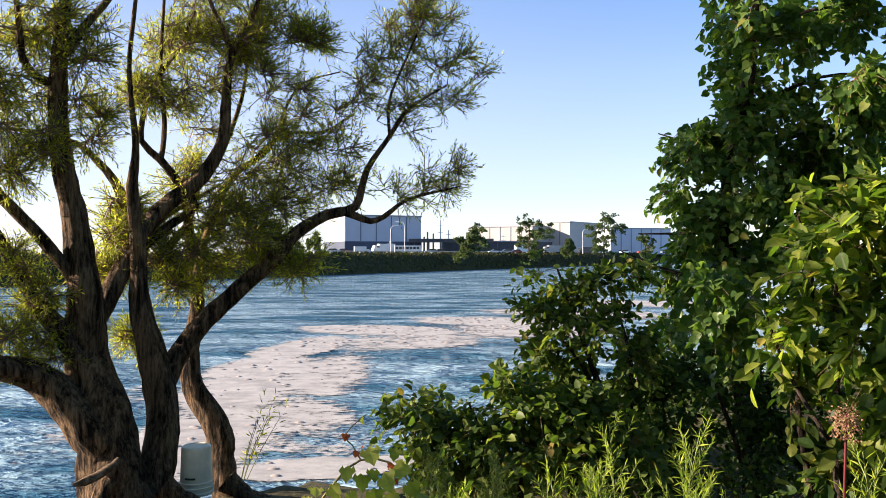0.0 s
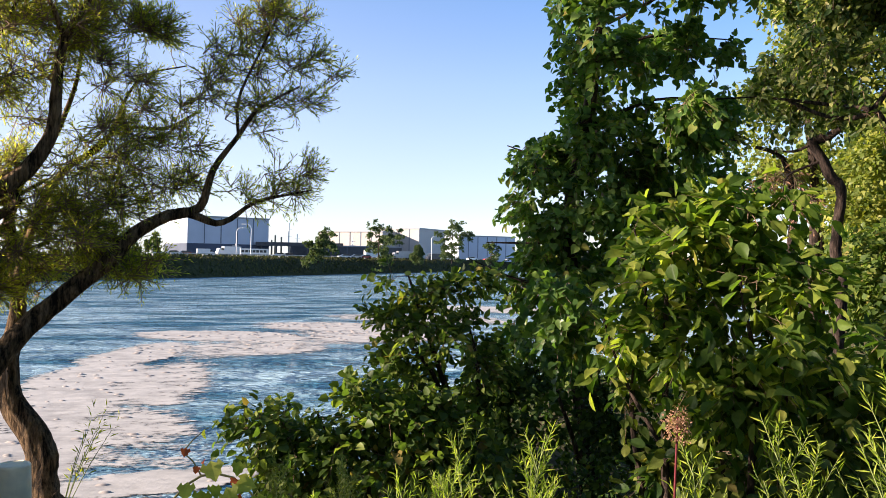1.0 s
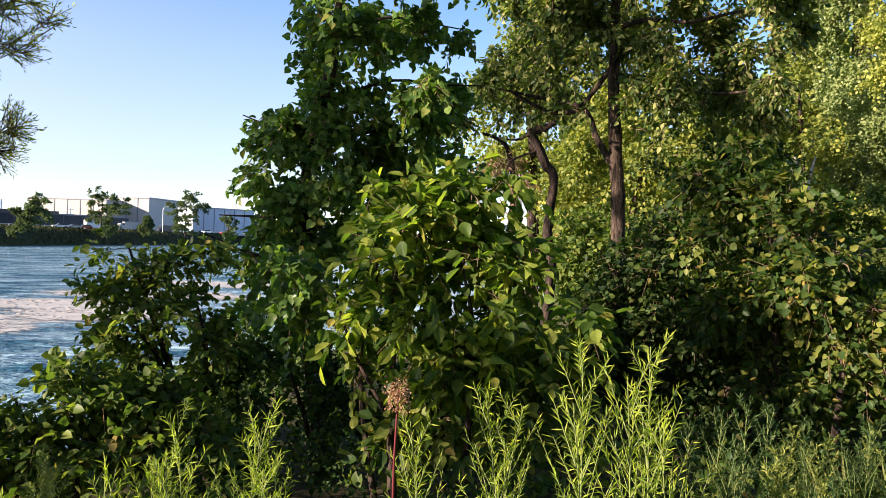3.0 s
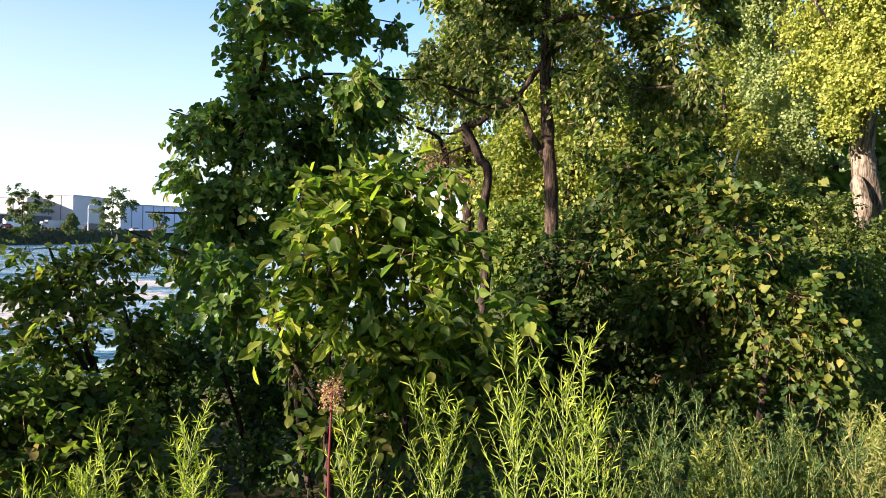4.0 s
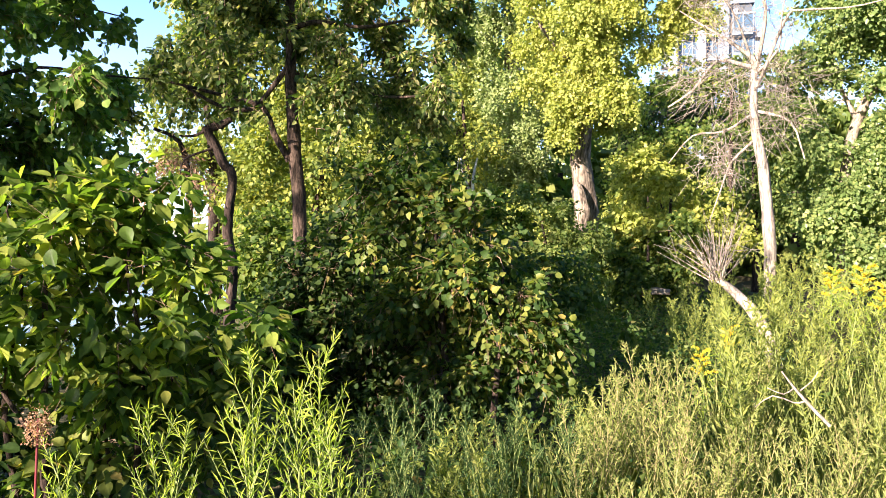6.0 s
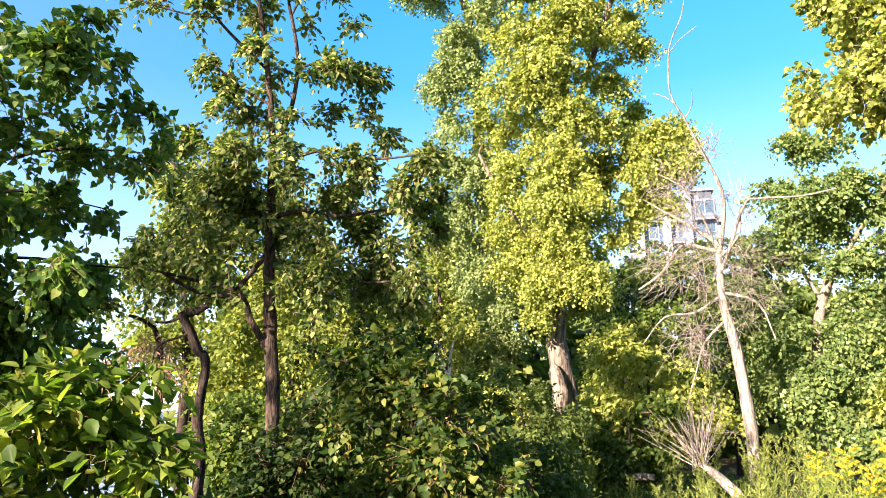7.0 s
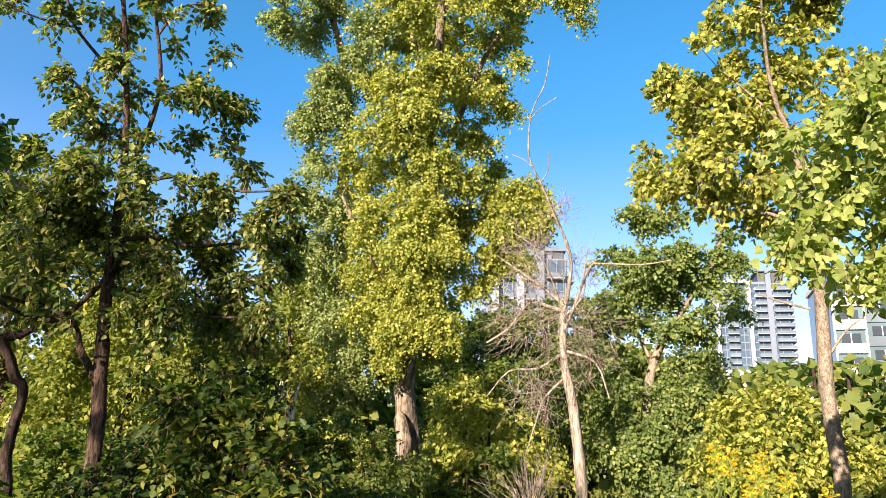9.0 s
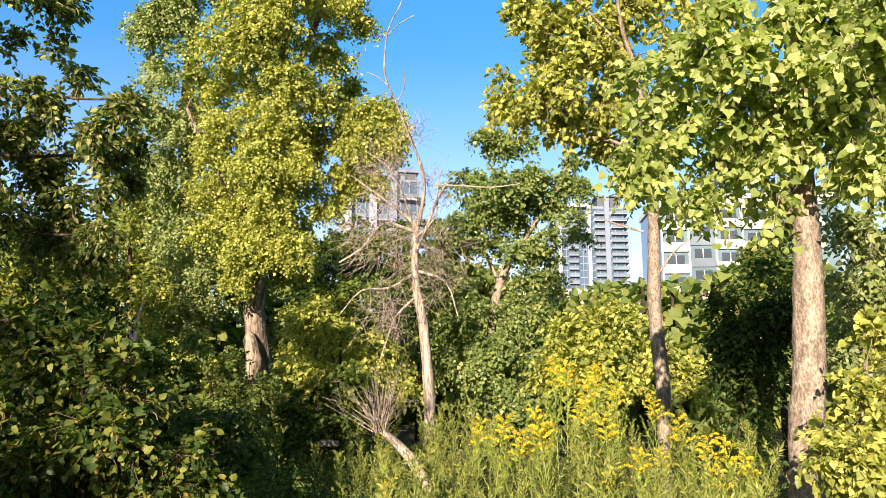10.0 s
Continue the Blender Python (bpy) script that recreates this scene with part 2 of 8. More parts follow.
TOWER_GREY = plain_mat("tower_grey", (0.13, 0.165, 0.23), 0.6, 0, 0.1, 0.2)
STEEL = plain_mat("painted_steel", (0.72, 0.72, 0.70), 0.45, 0.1, 0.06, 2)
DARK_STEEL = plain_mat("dark_steel", (0.07, 0.075, 0.085), 0.5, 0.3, 0.2, 1)
CAR_WHITE = plain_mat("white_paint", (0.75, 0.75, 0.74), 0.25, 0, 0.04, 1)
CAR_RED = plain_mat("red_paint", (0.30, 0.05, 0.04), 0.25, 0, 0.06, 1)
CAR_DARK = plain_mat("dark_paint", (0.04, 0.045, 0.06), 0.2, 0, 0.1, 1)
CAR_GREY = plain_mat("grey_paint", (0.32, 0.33, 0.35), 0.25, 0.3, 0.05, 1)
RUBBER = plain_mat("rubber", (0.02, 0.02, 0.02), 0.8, 0, 0.2, 5)
ASPHALT = plain_mat("asphalt", (0.055, 0.055, 0.058), 0.9, 0, 0.25, 0.6, 0.2)


def glass_mat(name, col, rough=0.2):
    m, n, l, b = material(name, rough, 0.0, 0.6)
    l.new(ramp(n, l, noise_tex(n, l, 0.12, 2), (0.35, tuple(x * 0.8 for x in col)), (0.7, tuple(x * 1.2 for x in col))), b.inputs["Base Color"])
    return m


GLASS_BLUE = glass_mat("blue_window_glass", (0.05, 0.085, 0.13))
GLASS_TEAL = glass_mat("teal_window_glass", (0.09, 0.14, 0.16))
GLASS_PALE = glass_mat("pale_balustrade_glass", (0.12, 0.15, 0.18))
GLASS_DARK = glass_mat("dark_window_glass", (0.03, 0.04, 0.05))


def ground_mat():
    m, n, l, b = material("earth_and_litter", 0.95, 0, 0.1)
    big, fine = noise_tex(n, l, 0.35, 4), noise_tex(n, l, 7, 6)
    c = mix(n, l, big, ramp(n, l, fine, (0.3, (0.035, 0.026, 0.016)), (0.7, (0.12, 0.095, 0.055))),
            ramp(n, l, fine, (0.3, (0.03, 0.034, 0.014)), (0.7, (0.085, 0.085, 0.035))))
    l.new(c, b.inputs["Base Color"])
    bump(n, l, b, fine, 0.8, 0.05)
    return m


def bank_mat():
    m, n, l, b = material("rough_grass_bank", 0.95, 0, 0.1)
    big, fine = noise_tex(n, l, 0.08, 4), noise_tex(n, l, 1.2, 6, stretch=(1, 1, 0.4))
    c = mix(n, l, big, ramp(n, l, fine, (0.3, (0.012, 0.016, 0.008)), (0.7, (0.045, 0.05, 0.02))),
            ramp(n, l, fine, (0.3, (0.03, 0.028, 0.012)), (0.7, (0.09, 0.08, 0.03))))
    l.new(c, b.inputs["Base Color"])
    bump(n, l, b, fine, 1.0, 0.4)
    return m


def water_mat():
    m, n, l, b = material("river_water", 0.12, 0, 0.5)
    b.inputs["IOR"].default_value = 1.33
    flow = (0.4, 1.0, 1.0)
    tc, mp = n.new("ShaderNodeTexCoord"), n.new("ShaderNodeMapping")
    mp.inputs["Rotation"].default_value = (0, 0, radians(-4))
    mp.inputs["Scale"].default_value = flow
    l.new(tc.outputs["Object"], mp.inputs[0])
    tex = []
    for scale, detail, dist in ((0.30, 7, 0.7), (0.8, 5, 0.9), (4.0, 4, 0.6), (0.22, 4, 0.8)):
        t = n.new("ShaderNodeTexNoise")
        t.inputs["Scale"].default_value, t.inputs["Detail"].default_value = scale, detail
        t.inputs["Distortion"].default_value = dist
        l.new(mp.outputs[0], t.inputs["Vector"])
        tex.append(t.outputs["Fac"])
    # sky reflections on the waves painted as dark and pale base-colour streaks
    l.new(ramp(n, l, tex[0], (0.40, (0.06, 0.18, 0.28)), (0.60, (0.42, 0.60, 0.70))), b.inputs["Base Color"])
    l.new(ramp(n, l, tex[0], (0.3, (0.03, 0.03, 0.03)), (0.7, (0.10, 0.10, 0.10))), b.inputs["Roughness"])
    add = n.new("ShaderNodeMath")
    add.operation = "MULTIPLY_ADD"
    l.new(tex[2], add.inputs[0])
    add.inputs[1].default_value = 0.42
    l.new(tex[1], add.inputs[2])
    swell = n.new("ShaderNodeMath")
    swell.operation = "MULTIPLY_ADD"
    l.new(tex[3], swell.inputs[0])
    swell.inputs[1].default_value = 1.6
    l.new(add.outputs[0], swell.inputs[2])
    bump(n, l, b, swell.outputs[0], 1.0, 1.15)
    return m


def foam_mat():
    m, n, l, b = material("river_foam", 0.9, 0, 0.2)
    f, big = noise_tex(n, l, 1.6, 7, stretch=(0.6, 1, 1), rough=0.72), noise_tex(n, l, 0.22, 3)
    fleck = noise_tex(n, l, 6.5, 5, stretch=(0.55, 1, 1), rough=0.7)
    l.new(ramp(n, l, f, (0.3, (0.27, 0.255, 0.24)), (0.62, (0.50, 0.47, 0.435))), b.inputs["Base Color"])
    bump(n, l, b, f, 0.6, 0.06)
    at = n.new("ShaderNodeAttribute")
    at.attribute_name = "cover"
    s = n.new("ShaderNodeMath")
    s.operation = "MULTIPLY_ADD"
    l.new(f, s.inputs[0])
    s.inputs[1].default_value = 1.5
    l.new(at.outputs["Fac"], s.inputs[2])
    s2 = n.new("ShaderNodeMath")
    s2.operation = "MULTIPLY_ADD"
    l.new(big, s2.inputs[0])
    s2.inputs[1].default_value = 0.9
    l.new(s.outputs[0], s2.inputs[2])
    s3 = n.new("ShaderNodeMath")
    s3.operation = "MULTIPLY_ADD"
    l.new(fleck, s3.inputs[0])
    s3.inputs[1].default_value = 1.3
    l.new(s2.outputs[0], s3.inputs[2])
    gap = n.new("ShaderNodeMapRange")
    l.new(s3.outputs[0], gap.inputs[0])
    gap.inputs[1].default_value, gap.inputs[2].default_value = 2.12, 2.36
    l.new(gap.outputs[0], b.inputs["Alpha"])
    return m


CLOT = plain_mat("foam_clot", (0.36, 0.32, 0.29), 0.95, 0, 0.3, 6, 0.1)
EARTH, BANK, WATER, FOAM = ground_mat(), bank_mat(), water_mat(), foam_mat()


# ---------------------------------------------------------------- building blocks
def mesh_np(name, verts, faces4=None, faces3=None):
    """A mesh from numpy arrays of corners, quads and triangles."""
    me = bpy.data.meshes.new(name)
    q = np.zeros((0, 4), int) if faces4 is None else np.asarray(faces4)
    t = np.zeros((0, 3), int) if faces3 is None else np.asarray(faces3)
    me.vertices.add(len(verts))
    me.vertices.foreach_set("co", np.asarray(verts, np.float32).ravel())
    me.loops.add(q.size + t.size)
    me.loops.foreach_set("vertex_index", np.concatenate([q.ravel(), t.ravel()]).astype(np.int32))
    me.polygons.add(len(q) + len(t))
    me.polygons.foreach_set("loop_start", np.concatenate([np.arange(len(q)) * 4, q.size + np.arange(len(t)) * 3]).astype(np.int32))
    me.update(calc_edges=True)
    return me


def thing(name, at_point, label, category, group="", kind=""):
    ob = new(name)
    ob.location = at_point
    ob.empty_display_size = 0.1
    return tagged(ob, label, category, group, kind)


def hang(name, me, mat, parent, label="", smooth=False):
    """Links a mesh in world coordinates as one part under a thing or part."""
    ob = new(name, me)
    if not me.materials:
        me.materials.append(mat)
    if smooth:
        me.polygons.foreach_set("use_smooth", [True] * len(me.polygons))
    if parent is not None:
        ob.parent = parent
        base = parent
        off = Vector((0, 0, 0))
        while base is not None:
            off += base.location
            base = base.parent
        me.transform(Matrix.Translation(-off))
    return tagged(ob, label)


def part(name, bm, mat, parent, label="", smooth=False):
    me = bpy.data.meshes.new(name)
    bm.to_mesh(me)
    bm.free()
    return hang(name, me, mat, parent, label, smooth)


def box(bm, c, s, rz=0.0, bevel=0.0):
    r = bmesh.ops.create_cube(bm, size=1, matrix=Matrix.Translation(c) @ Matrix.Rotation(rz, 4, "Z") @ Matrix.Diagonal((*s, 1)))
    if bevel:
        es = list({e for v in r["verts"] for e in v.link_edges})
        bmesh.ops.bevel(bm, geom=es, offset=bevel, segments=2, affect="EDGES")


def boxed(c, s, rz=0.0, bevel=0.0):
    bm = bmesh.new()
    box(bm, c, s, rz, bevel)
    return bm


def unit(v):
    return v / np.maximum(np.linalg.norm(v, axis=-1, keepdims=True), 1e-9)


def smooth_line(pts, step):
    """Catmull-Rom through rows of (x, y, z, radius), resampled to about the step."""
    p = np.asarray(pts, float)
    if len(p) == 2:
        p = np.vstack([p[0], p.mean(0), p[1]])
    q = np.vstack([2 * p[0] - p[1], p, 2 * p[-1] - p[-2]])
    out = []
    for i in range(1, len(q) - 2):
        k = max(2, int(np.linalg.norm(q[i + 1, :3] - q[i, :3]) / step))
        u = (np.arange(k) / k)[:, None]
        a, b, c, d = q[i - 1], q[i], q[i + 1], q[i + 2]
        out.append(0.5 * (2 * b + (c - a) * u + (2 * a - 5 * b + 4 * c - d) * u ** 2 + (3 * b - a - 3 * c + d) * u ** 3))
    r = np.vstack(out + [p[-1:]])
    r[:, 3] = np.maximum(r[:, 3] * 0.88, 0.002)
    return r


def tube(nodes, sides, rng=None, rough=0.0):
    """Corners and quads of a tapered, slightly knobbly tube along the nodes."""
    p, r = nodes[:, :3], nodes[:, 3]
    d = unit(np.gradient(p, axis=0))
    ref = np.array([0.31, 0.95, 0.05]) if abs(d[0, 1]) < 0.8 else np.array([0.95, 0.2, 0.1])
    s = unit(np.cross(d, ref))
    w = np.cross(d, s)
    a = np.arange(sides) * 2 * math.pi / sides
    rr = np.repeat(r[:, None], sides, 1)
    if rough and rng is not None:
        drift = np.cumsum(rng.normal(0, 0.12, len(p)))[:, None]
        k = max(3, sides // 4)
        lobes = 1 + 0.5 * rough * np.sin(k * a[None] + 2 * drift) * np.sin(np.arange(len(p)) * 0.9)[:, None] + rough * np.sin(3 * a[None] + np.cumsum(rng.normal(0, 0.25, len(p)))[:, None]) + rng.normal(0, rough * 0.5, rr.shape)
        rr = rr * lobes
    v = p[:, None] + rr[..., None] * (np.cos(a)[None, :, None] * s[:, None] + np.sin(a)[None, :, None] * w[:, None])
    i, j = np.meshgrid(np.arange(len(p) - 1), np.arange(sides), indexing="ij")
    f = np.stack([i * sides + j, i * sides + (j + 1) % sides, (i + 1) * sides + (j + 1) % sides, (i + 1) * sides + j], -1).reshape(-1, 4)
    return v.reshape(-1, 3), f


class Pile:
    """Collects corners and faces of many pieces."""

    def __init__(self):
        self.v, self.q, self.t, self.n = [], [], [], 0

    def add(self, v, q=None, t=None):
        self.v.append(v)
        if q is not None:
            self.q.append(q + self.n)
        if t is not None:
            self.t.append(t + self.n)
        self.n += len(v)

    def mesh(self, name):
        return mesh_np(name, np.vstack(self.v), np.vstack(self.q) if self.q else None, np.vstack(self.t) if self.t else None)


def sticks(a, b, ra, rb):
    """Many three-sided straight sticks at once: ends a, b and radii."""
    n = len(a)
    d = unit(b - a)
    s = unit(np.cross(d, np.where(np.abs(d[:, 2:]) < 0.9, [[0, 0, 1.0]], [[1.0, 0, 0]])))
    w = np.cross(d, s)
    v = np.zeros((n, 6, 3))
    for k in range(3):
        o = math.cos(k * 2.094) * s + math.sin(k * 2.094) * w
        v[:, k], v[:, 3 + k] = a + o * ra[:, None], b + o * rb[:, None]
    base = (np.arange(n) * 6)[:, None, None]
    f = np.array([[0, 1, 4, 3], [1, 2, 5, 4], [2, 0, 3, 5]])[None] + base
    return v.reshape(-1, 3), f.reshape(-1, 4)


LEAF = {   # along, across, lift of one half blade, from stalk to tip
    "lance": [(0.0, 0.0, 0.0), (0.42, 0.5, 0.10), (1.0, 0.0, -0.10)],
    "ovate": [(0.0, 0.0, 0.0), (0.12, 0.28, 0.05), (0.34, 0.47, 0.09), (0.62, 0.42, 0.06), (0.86, 0.17, -0.03), (1.0, 0.0, -0.16)],
    "kite": [(0.0, 0.0, 0.0), (0.22, 0.47, 0.10), (0.64, 0.38, 0.05), (1.0, 0.0, -0.14)],
    "dart": [(0.0, 0.0, 0.0), (0.40, 0.5, 0.10), (1.0, 0.0, -0.13)],
    "heart": [(0.05, 0.0, 0.0), (-0.02, 0.22, 0.04), (0.10, 0.45, 0.08), (0.42, 0.47, 0.08), (0.76, 0.20, 0.01), (1.0, 0.0, -0.14)],
}


def leaves(pos, along, normal, size, kind, width):
    """Folded leaf blades. width is a fraction of the length."""
    side = unit(np.cross(normal, along))
    up = np.cross(along, side)
    half = np.array(LEAF[kind])
    mid = half[1:-1]
    k = len(mid)
    mid = mid * [1, 1, min(1.0, 1.4 * width)]
    tmpl = np.vstack([half[:1], half[-1:], mid, mid * [1, -1, 1]])
    v = (pos[:, None] + size[:, None, None] * (tmpl[None, :, :1] * along[:, None] + tmpl[None, :, 1:2] * width * side[:, None]
                                                + tmpl[None, :, 2:] * up[:, None]))
    base = (np.arange(len(pos)) * (2 + 2 * k))[:, None, None]
    quads = {1: None, 2: [[0, 2, 3, 1], [0, 1, 5, 4]], 4: [[0, 2, 3, 4], [0, 4, 5, 1], [0, 8, 7, 6], [0, 1, 9, 8]]}[k]
    tris = {1: [[0, 2, 1], [0, 1, 3]], 2: None, 4: None}[k]
    return (v.reshape(-1, 3), None if quads is None else (np.array(quads)[None] + base).reshape(-1, 4),
            None if tris is None else (np.array(tris)[None] + base).reshape(-1, 3))


def sprays(rng, origin, way, length, n_leaf, size, kind, width, droop=0.3, splay=0.8, flat=0.6, stalk=0.02, first=0.15, out=None):
    """Leaves set along straight shoots. Returns the leaf arrays and the shoots' ends."""
    n = len(origin)
    u = first + (1 - first) * (np.arange(n_leaf)[None] + rng.random((n, n_leaf))) / n_leaf
    sag = np.array([0, 0, -1.0])
    pos = origin[:, None] + way[:, None] * (length[:, None] * u)[..., None] + sag * (droop * length[:, None] * u ** 2)[..., None]
    side = unit(np.cross(way, rng.normal(0, 1, (n, 3)) + [0, 0, 1.5]))
    sgn = np.where(np.arange(n_leaf) % 2 == 0, 1.0, -1.0)[None, :, None]
    along = unit(way[:, None] * (1 - 0.5 * splay) + sgn * side[:, None] * splay + rng.normal(0, 0.35, (n, n_leaf, 3)) + sag * droop)
    nor = unit(np.array([0, 0, flat]) + (0 if out is None else out[:, None]) + rng.normal(0, 0.6, (n, n_leaf, 3)))
    s = size * rng.uniform(0.6, 1.15, (n, n_leaf))
    pos, along, nor, s = pos.reshape(-1, 3), along.reshape(-1, 3), nor.reshape(-1, 3), s.ravel()
    return leaves(pos + along * stalk, along, nor, s, kind, width), origin + way * length[:, None] + sag * (droop * length)[:, None]


def blob_points(rng, blobs, n, per=10):
    """Points gathered on flat-bottomed boughs, which fill a set of soft balls."""
    b = np.asarray(blobs, float)
    w = b[:, 3] ** 1.6
    m = max(len(b) * 5, n // per)
    k = rng.choice(len(b), m, p=w / w.sum())
    d = unit(rng.normal(0, 1, (m, 3)))
    c = b[k, :3] + d * (b[k, 3] * 0.80 * rng.random(m) ** 0.42)[:, None]
    j = rng.integers(0, m, n)
    off = unit(rng.normal(0, 1, (n, 3))) * rng.random((n, 1)) ** 0.5 * (0.40 * b[k, 3] * rng.uniform(0.6, 1.3, m))[j][:, None]
    off += d[j] * np.linalg.norm(off[:, :2], axis=1)[:, None] * 0.2
    return c[j] + off * [1, 1, 0.5] - np.column_stack([np.zeros((n, 2)), 0.25 * np.linalg.norm(off[:, :2], axis=1)]), off


def grow(name, rng, limbs, blobs, clumps, leaf, label, category="tree", bark=DARK_BARK, leaf_mat_=SHRUB_LEAF, group="", sides=9,
         twig_r=0.012, rough=0.08, step=0.12, spread=3, shoot=0.3, n_leaf=8, size=0.08, width=0.7, droop=0.3, splay=0.8, flat=0.6, bare=0.0, reach=9.0, jag=0.25, fine=True, face=0.0, rise=0.15, coarse=None, tuft=10):
    """A tree or shrub: limbs as rows of (x, y, z, radius), soft balls that its crown fills with leafy shoots.
    face: how far the blades turn their upper sides outwards from the stem; coarse: for each set of balls, how many blades grow as one."""
    base = limbs[0][0][:3]
    t = thing(name, base, label, category, group)
    wood, nodes = Pile(), []
    for ln in limbs:
        nd = smooth_line(ln, step)
        k = max(3, len(nd) // 5)
        knots = rng.normal(0, 1, (k, 3))
        wander = np.column_stack([np.interp(np.linspace(0, k - 1, len(nd)), np.arange(k), knots[:, c]) for c in range(3)]) * nd[:, 3:] * jag
        wander[0] = 0
        nd[:, :3] += wander
        wood.add(*tube(nd, sides, rng, rough))
        nodes.append(nd)
    hang("trunk", wood.mesh("trunk"), bark, t, smooth=True)
    sk = np.vstack(nodes)
    if clumps:
        groups = [(blobs, clumps)] if isinstance(clumps, int) else list(zip(blobs, clumps))
        pts = np.vstack([blob_points(rng, bb, c, tuft)[0] for bb, c in groups])
        clumps = len(pts)
        d0 = np.array([np.min(np.sum((sk[:, :3] - p) ** 2, 1)) for p in pts])
        order = np.argsort(d0)
        buf = np.zeros((len(sk) + clumps * 3, 4))
        buf[:len(sk)] = sk
        m = len(sk)
        tw = Pile()
        a, b, ra, rb = [], [], [], []
        for i in order:
            p = pts[i]
            dv = buf[:m, :3] - p
            j = int(np.argmin(np.sum(dv ** 2, 1) + 0.5 * np.maximum(dv[:, 2], 0) ** 2))
            s = buf[j]
            L = np.linalg.norm(p - s[:3])
            if L > reach:
                continue
            r0 = min(s[3] * 0.7, twig_r * (0.5 + L * 0.5))
            mid1 = s[:3] + (p - s[:3]) * 0.35 + rng.normal(0, 0.06, 3) * L + [0, 0, 0.05 * L]
            mid2 = s[:3] + (p - s[:3]) * 0.7 + rng.normal(0, 0.05, 3) * L + [0, 0, 0.06 * L]
            ch = [s[:3], mid1, mid2, p]
            rs = [r0, r0 * 0.8, r0 * 0.6, r0 * 0.4]
            for k in range(3):
                a.append(ch[k]), b.append(ch[k + 1]), ra.append(rs[k]), rb.append(rs[k + 1])
                buf[m] = (*ch[k + 1], rs[k + 1])
                m += 1
        crown = Pile()
        many = np.concatenate([np.full(c, (coarse or [1] * len(groups))[k]) for k, (_, c) in enumerate(groups)])
        o, many = np.repeat(pts, spread, 0), np.repeat(many, spread)
        keep = rng.random(len(o)) * many < 1 - bare
        o, many = o[keep], many[keep]
        n = len(o)
        ctr = np.mean(pts, 0)
        way = unit(rng.normal(0, 0.8, (n, 3)) + unit(o - ctr) * 0.5 + [0, 0, rise - droop * 0.4])
        ln = shoot * rng.uniform(0.6, 1.2, n)
        stem = nodes[0][np.argsort(nodes[0][:, 2])]
        out = o - np.column_stack([np.interp(o[:, 2], stem[:, 2], stem[:, k]) for k in range(2)] + [o[:, 2] - 0.2])
        lf, ends = sprays(rng, o, way, ln, n_leaf, size * np.sqrt(many)[:, None], leaf, width, droop, splay, flat, out=unit(out) * face)
        crown.add(*lf)
        tw.add(*sticks(np.array(a), np.array(b), np.array(ra), np.array(rb)))
        if fine:
            tw.add(*sticks(o, ends, np.full(n, twig_r * 0.25), np.full(n, twig_r * 0.12)))
        tagged(hang("branchwork", tw.mesh("branchwork"), bark if bark in (DEAD_WOOD, WHITE_BARK, PALE_BARK) else TWIG, t), kind="stuff")
        hang("crown", crown.mesh("crown"), leaf_mat_, t)
    return t


# ---------------------------------------------------------------- ground, river, far bank
NEAR_P, NEAR_D = np.array([0.0, 11.0]), np.array([0.669, 0.743])       # near shore: a point and its run
FAR_P, FAR_D = np.array([11.0, 235.0]), unit(np.array([160.0, 252.0]))  # far shore
WATER_Z, FAR_Z = -3.4, 1.45
NEAR_N, FAR_N = np.array([-0.743, 0.669]), np.array([-FAR_D[1], FAR_D[0]])


def shore_offset(x, y):
    """Metres beyond the near edge (positive over water), and beyond the far edge (positive on far land)."""
    return (x - NEAR_P[0]) * NEAR_N[0] + (y - NEAR_P[1]) * NEAR_N[1], (x - FAR_P[0]) * FAR_N[0] + (y - FAR_P[1]) * FAR_N[1]


def land(x, y):
    s, f = shore_offset(x, y)
    s = s + 1.2 * np.clip((x + 1.5) / 1.2, 0, 1) * np.clip((4.0 - x) / 2.5, 0, 1)
    s = s + 4.5 * np.clip((y - 1.05 * x) / 3, 0, 1) * np.clip((x - 4) / 3, 0, 1) * np.clip((y - 9) / 4, 0, 1)
    wob = 0.12 * np.sin(x * 1.3 + 0.5) * np.cos(y * 1.1) + 0.05 * np.sin(3.1 * x + 2.2 * y)
    east = np.clip((x * 0.85 - y * 0.2 - 3) / 16, 0, 1)
    top = wob + 0.55 * east
    near = top + np.interp(s, [-9, -3.2, -1.6, 0.2, 2.2, 8, 14], [0, -0.15, -0.42, -1.6, -3.7, -5.5, -6.2])
    far = np.interp(f, [-30, 0, 12, 30], [-6.2, -6.0, -1.0, FAR_Z - 0.35])
    down = x * NEAR_D[0] + y * NEAR_D[1]
    near = np.maximum(near, np.interp(down, [405, 435, 470], [-6.2, -4.0, 1.2]))
    return np.where(f > -30, np.maximum(far, np.where(s < 0, near, -6.2)), near)


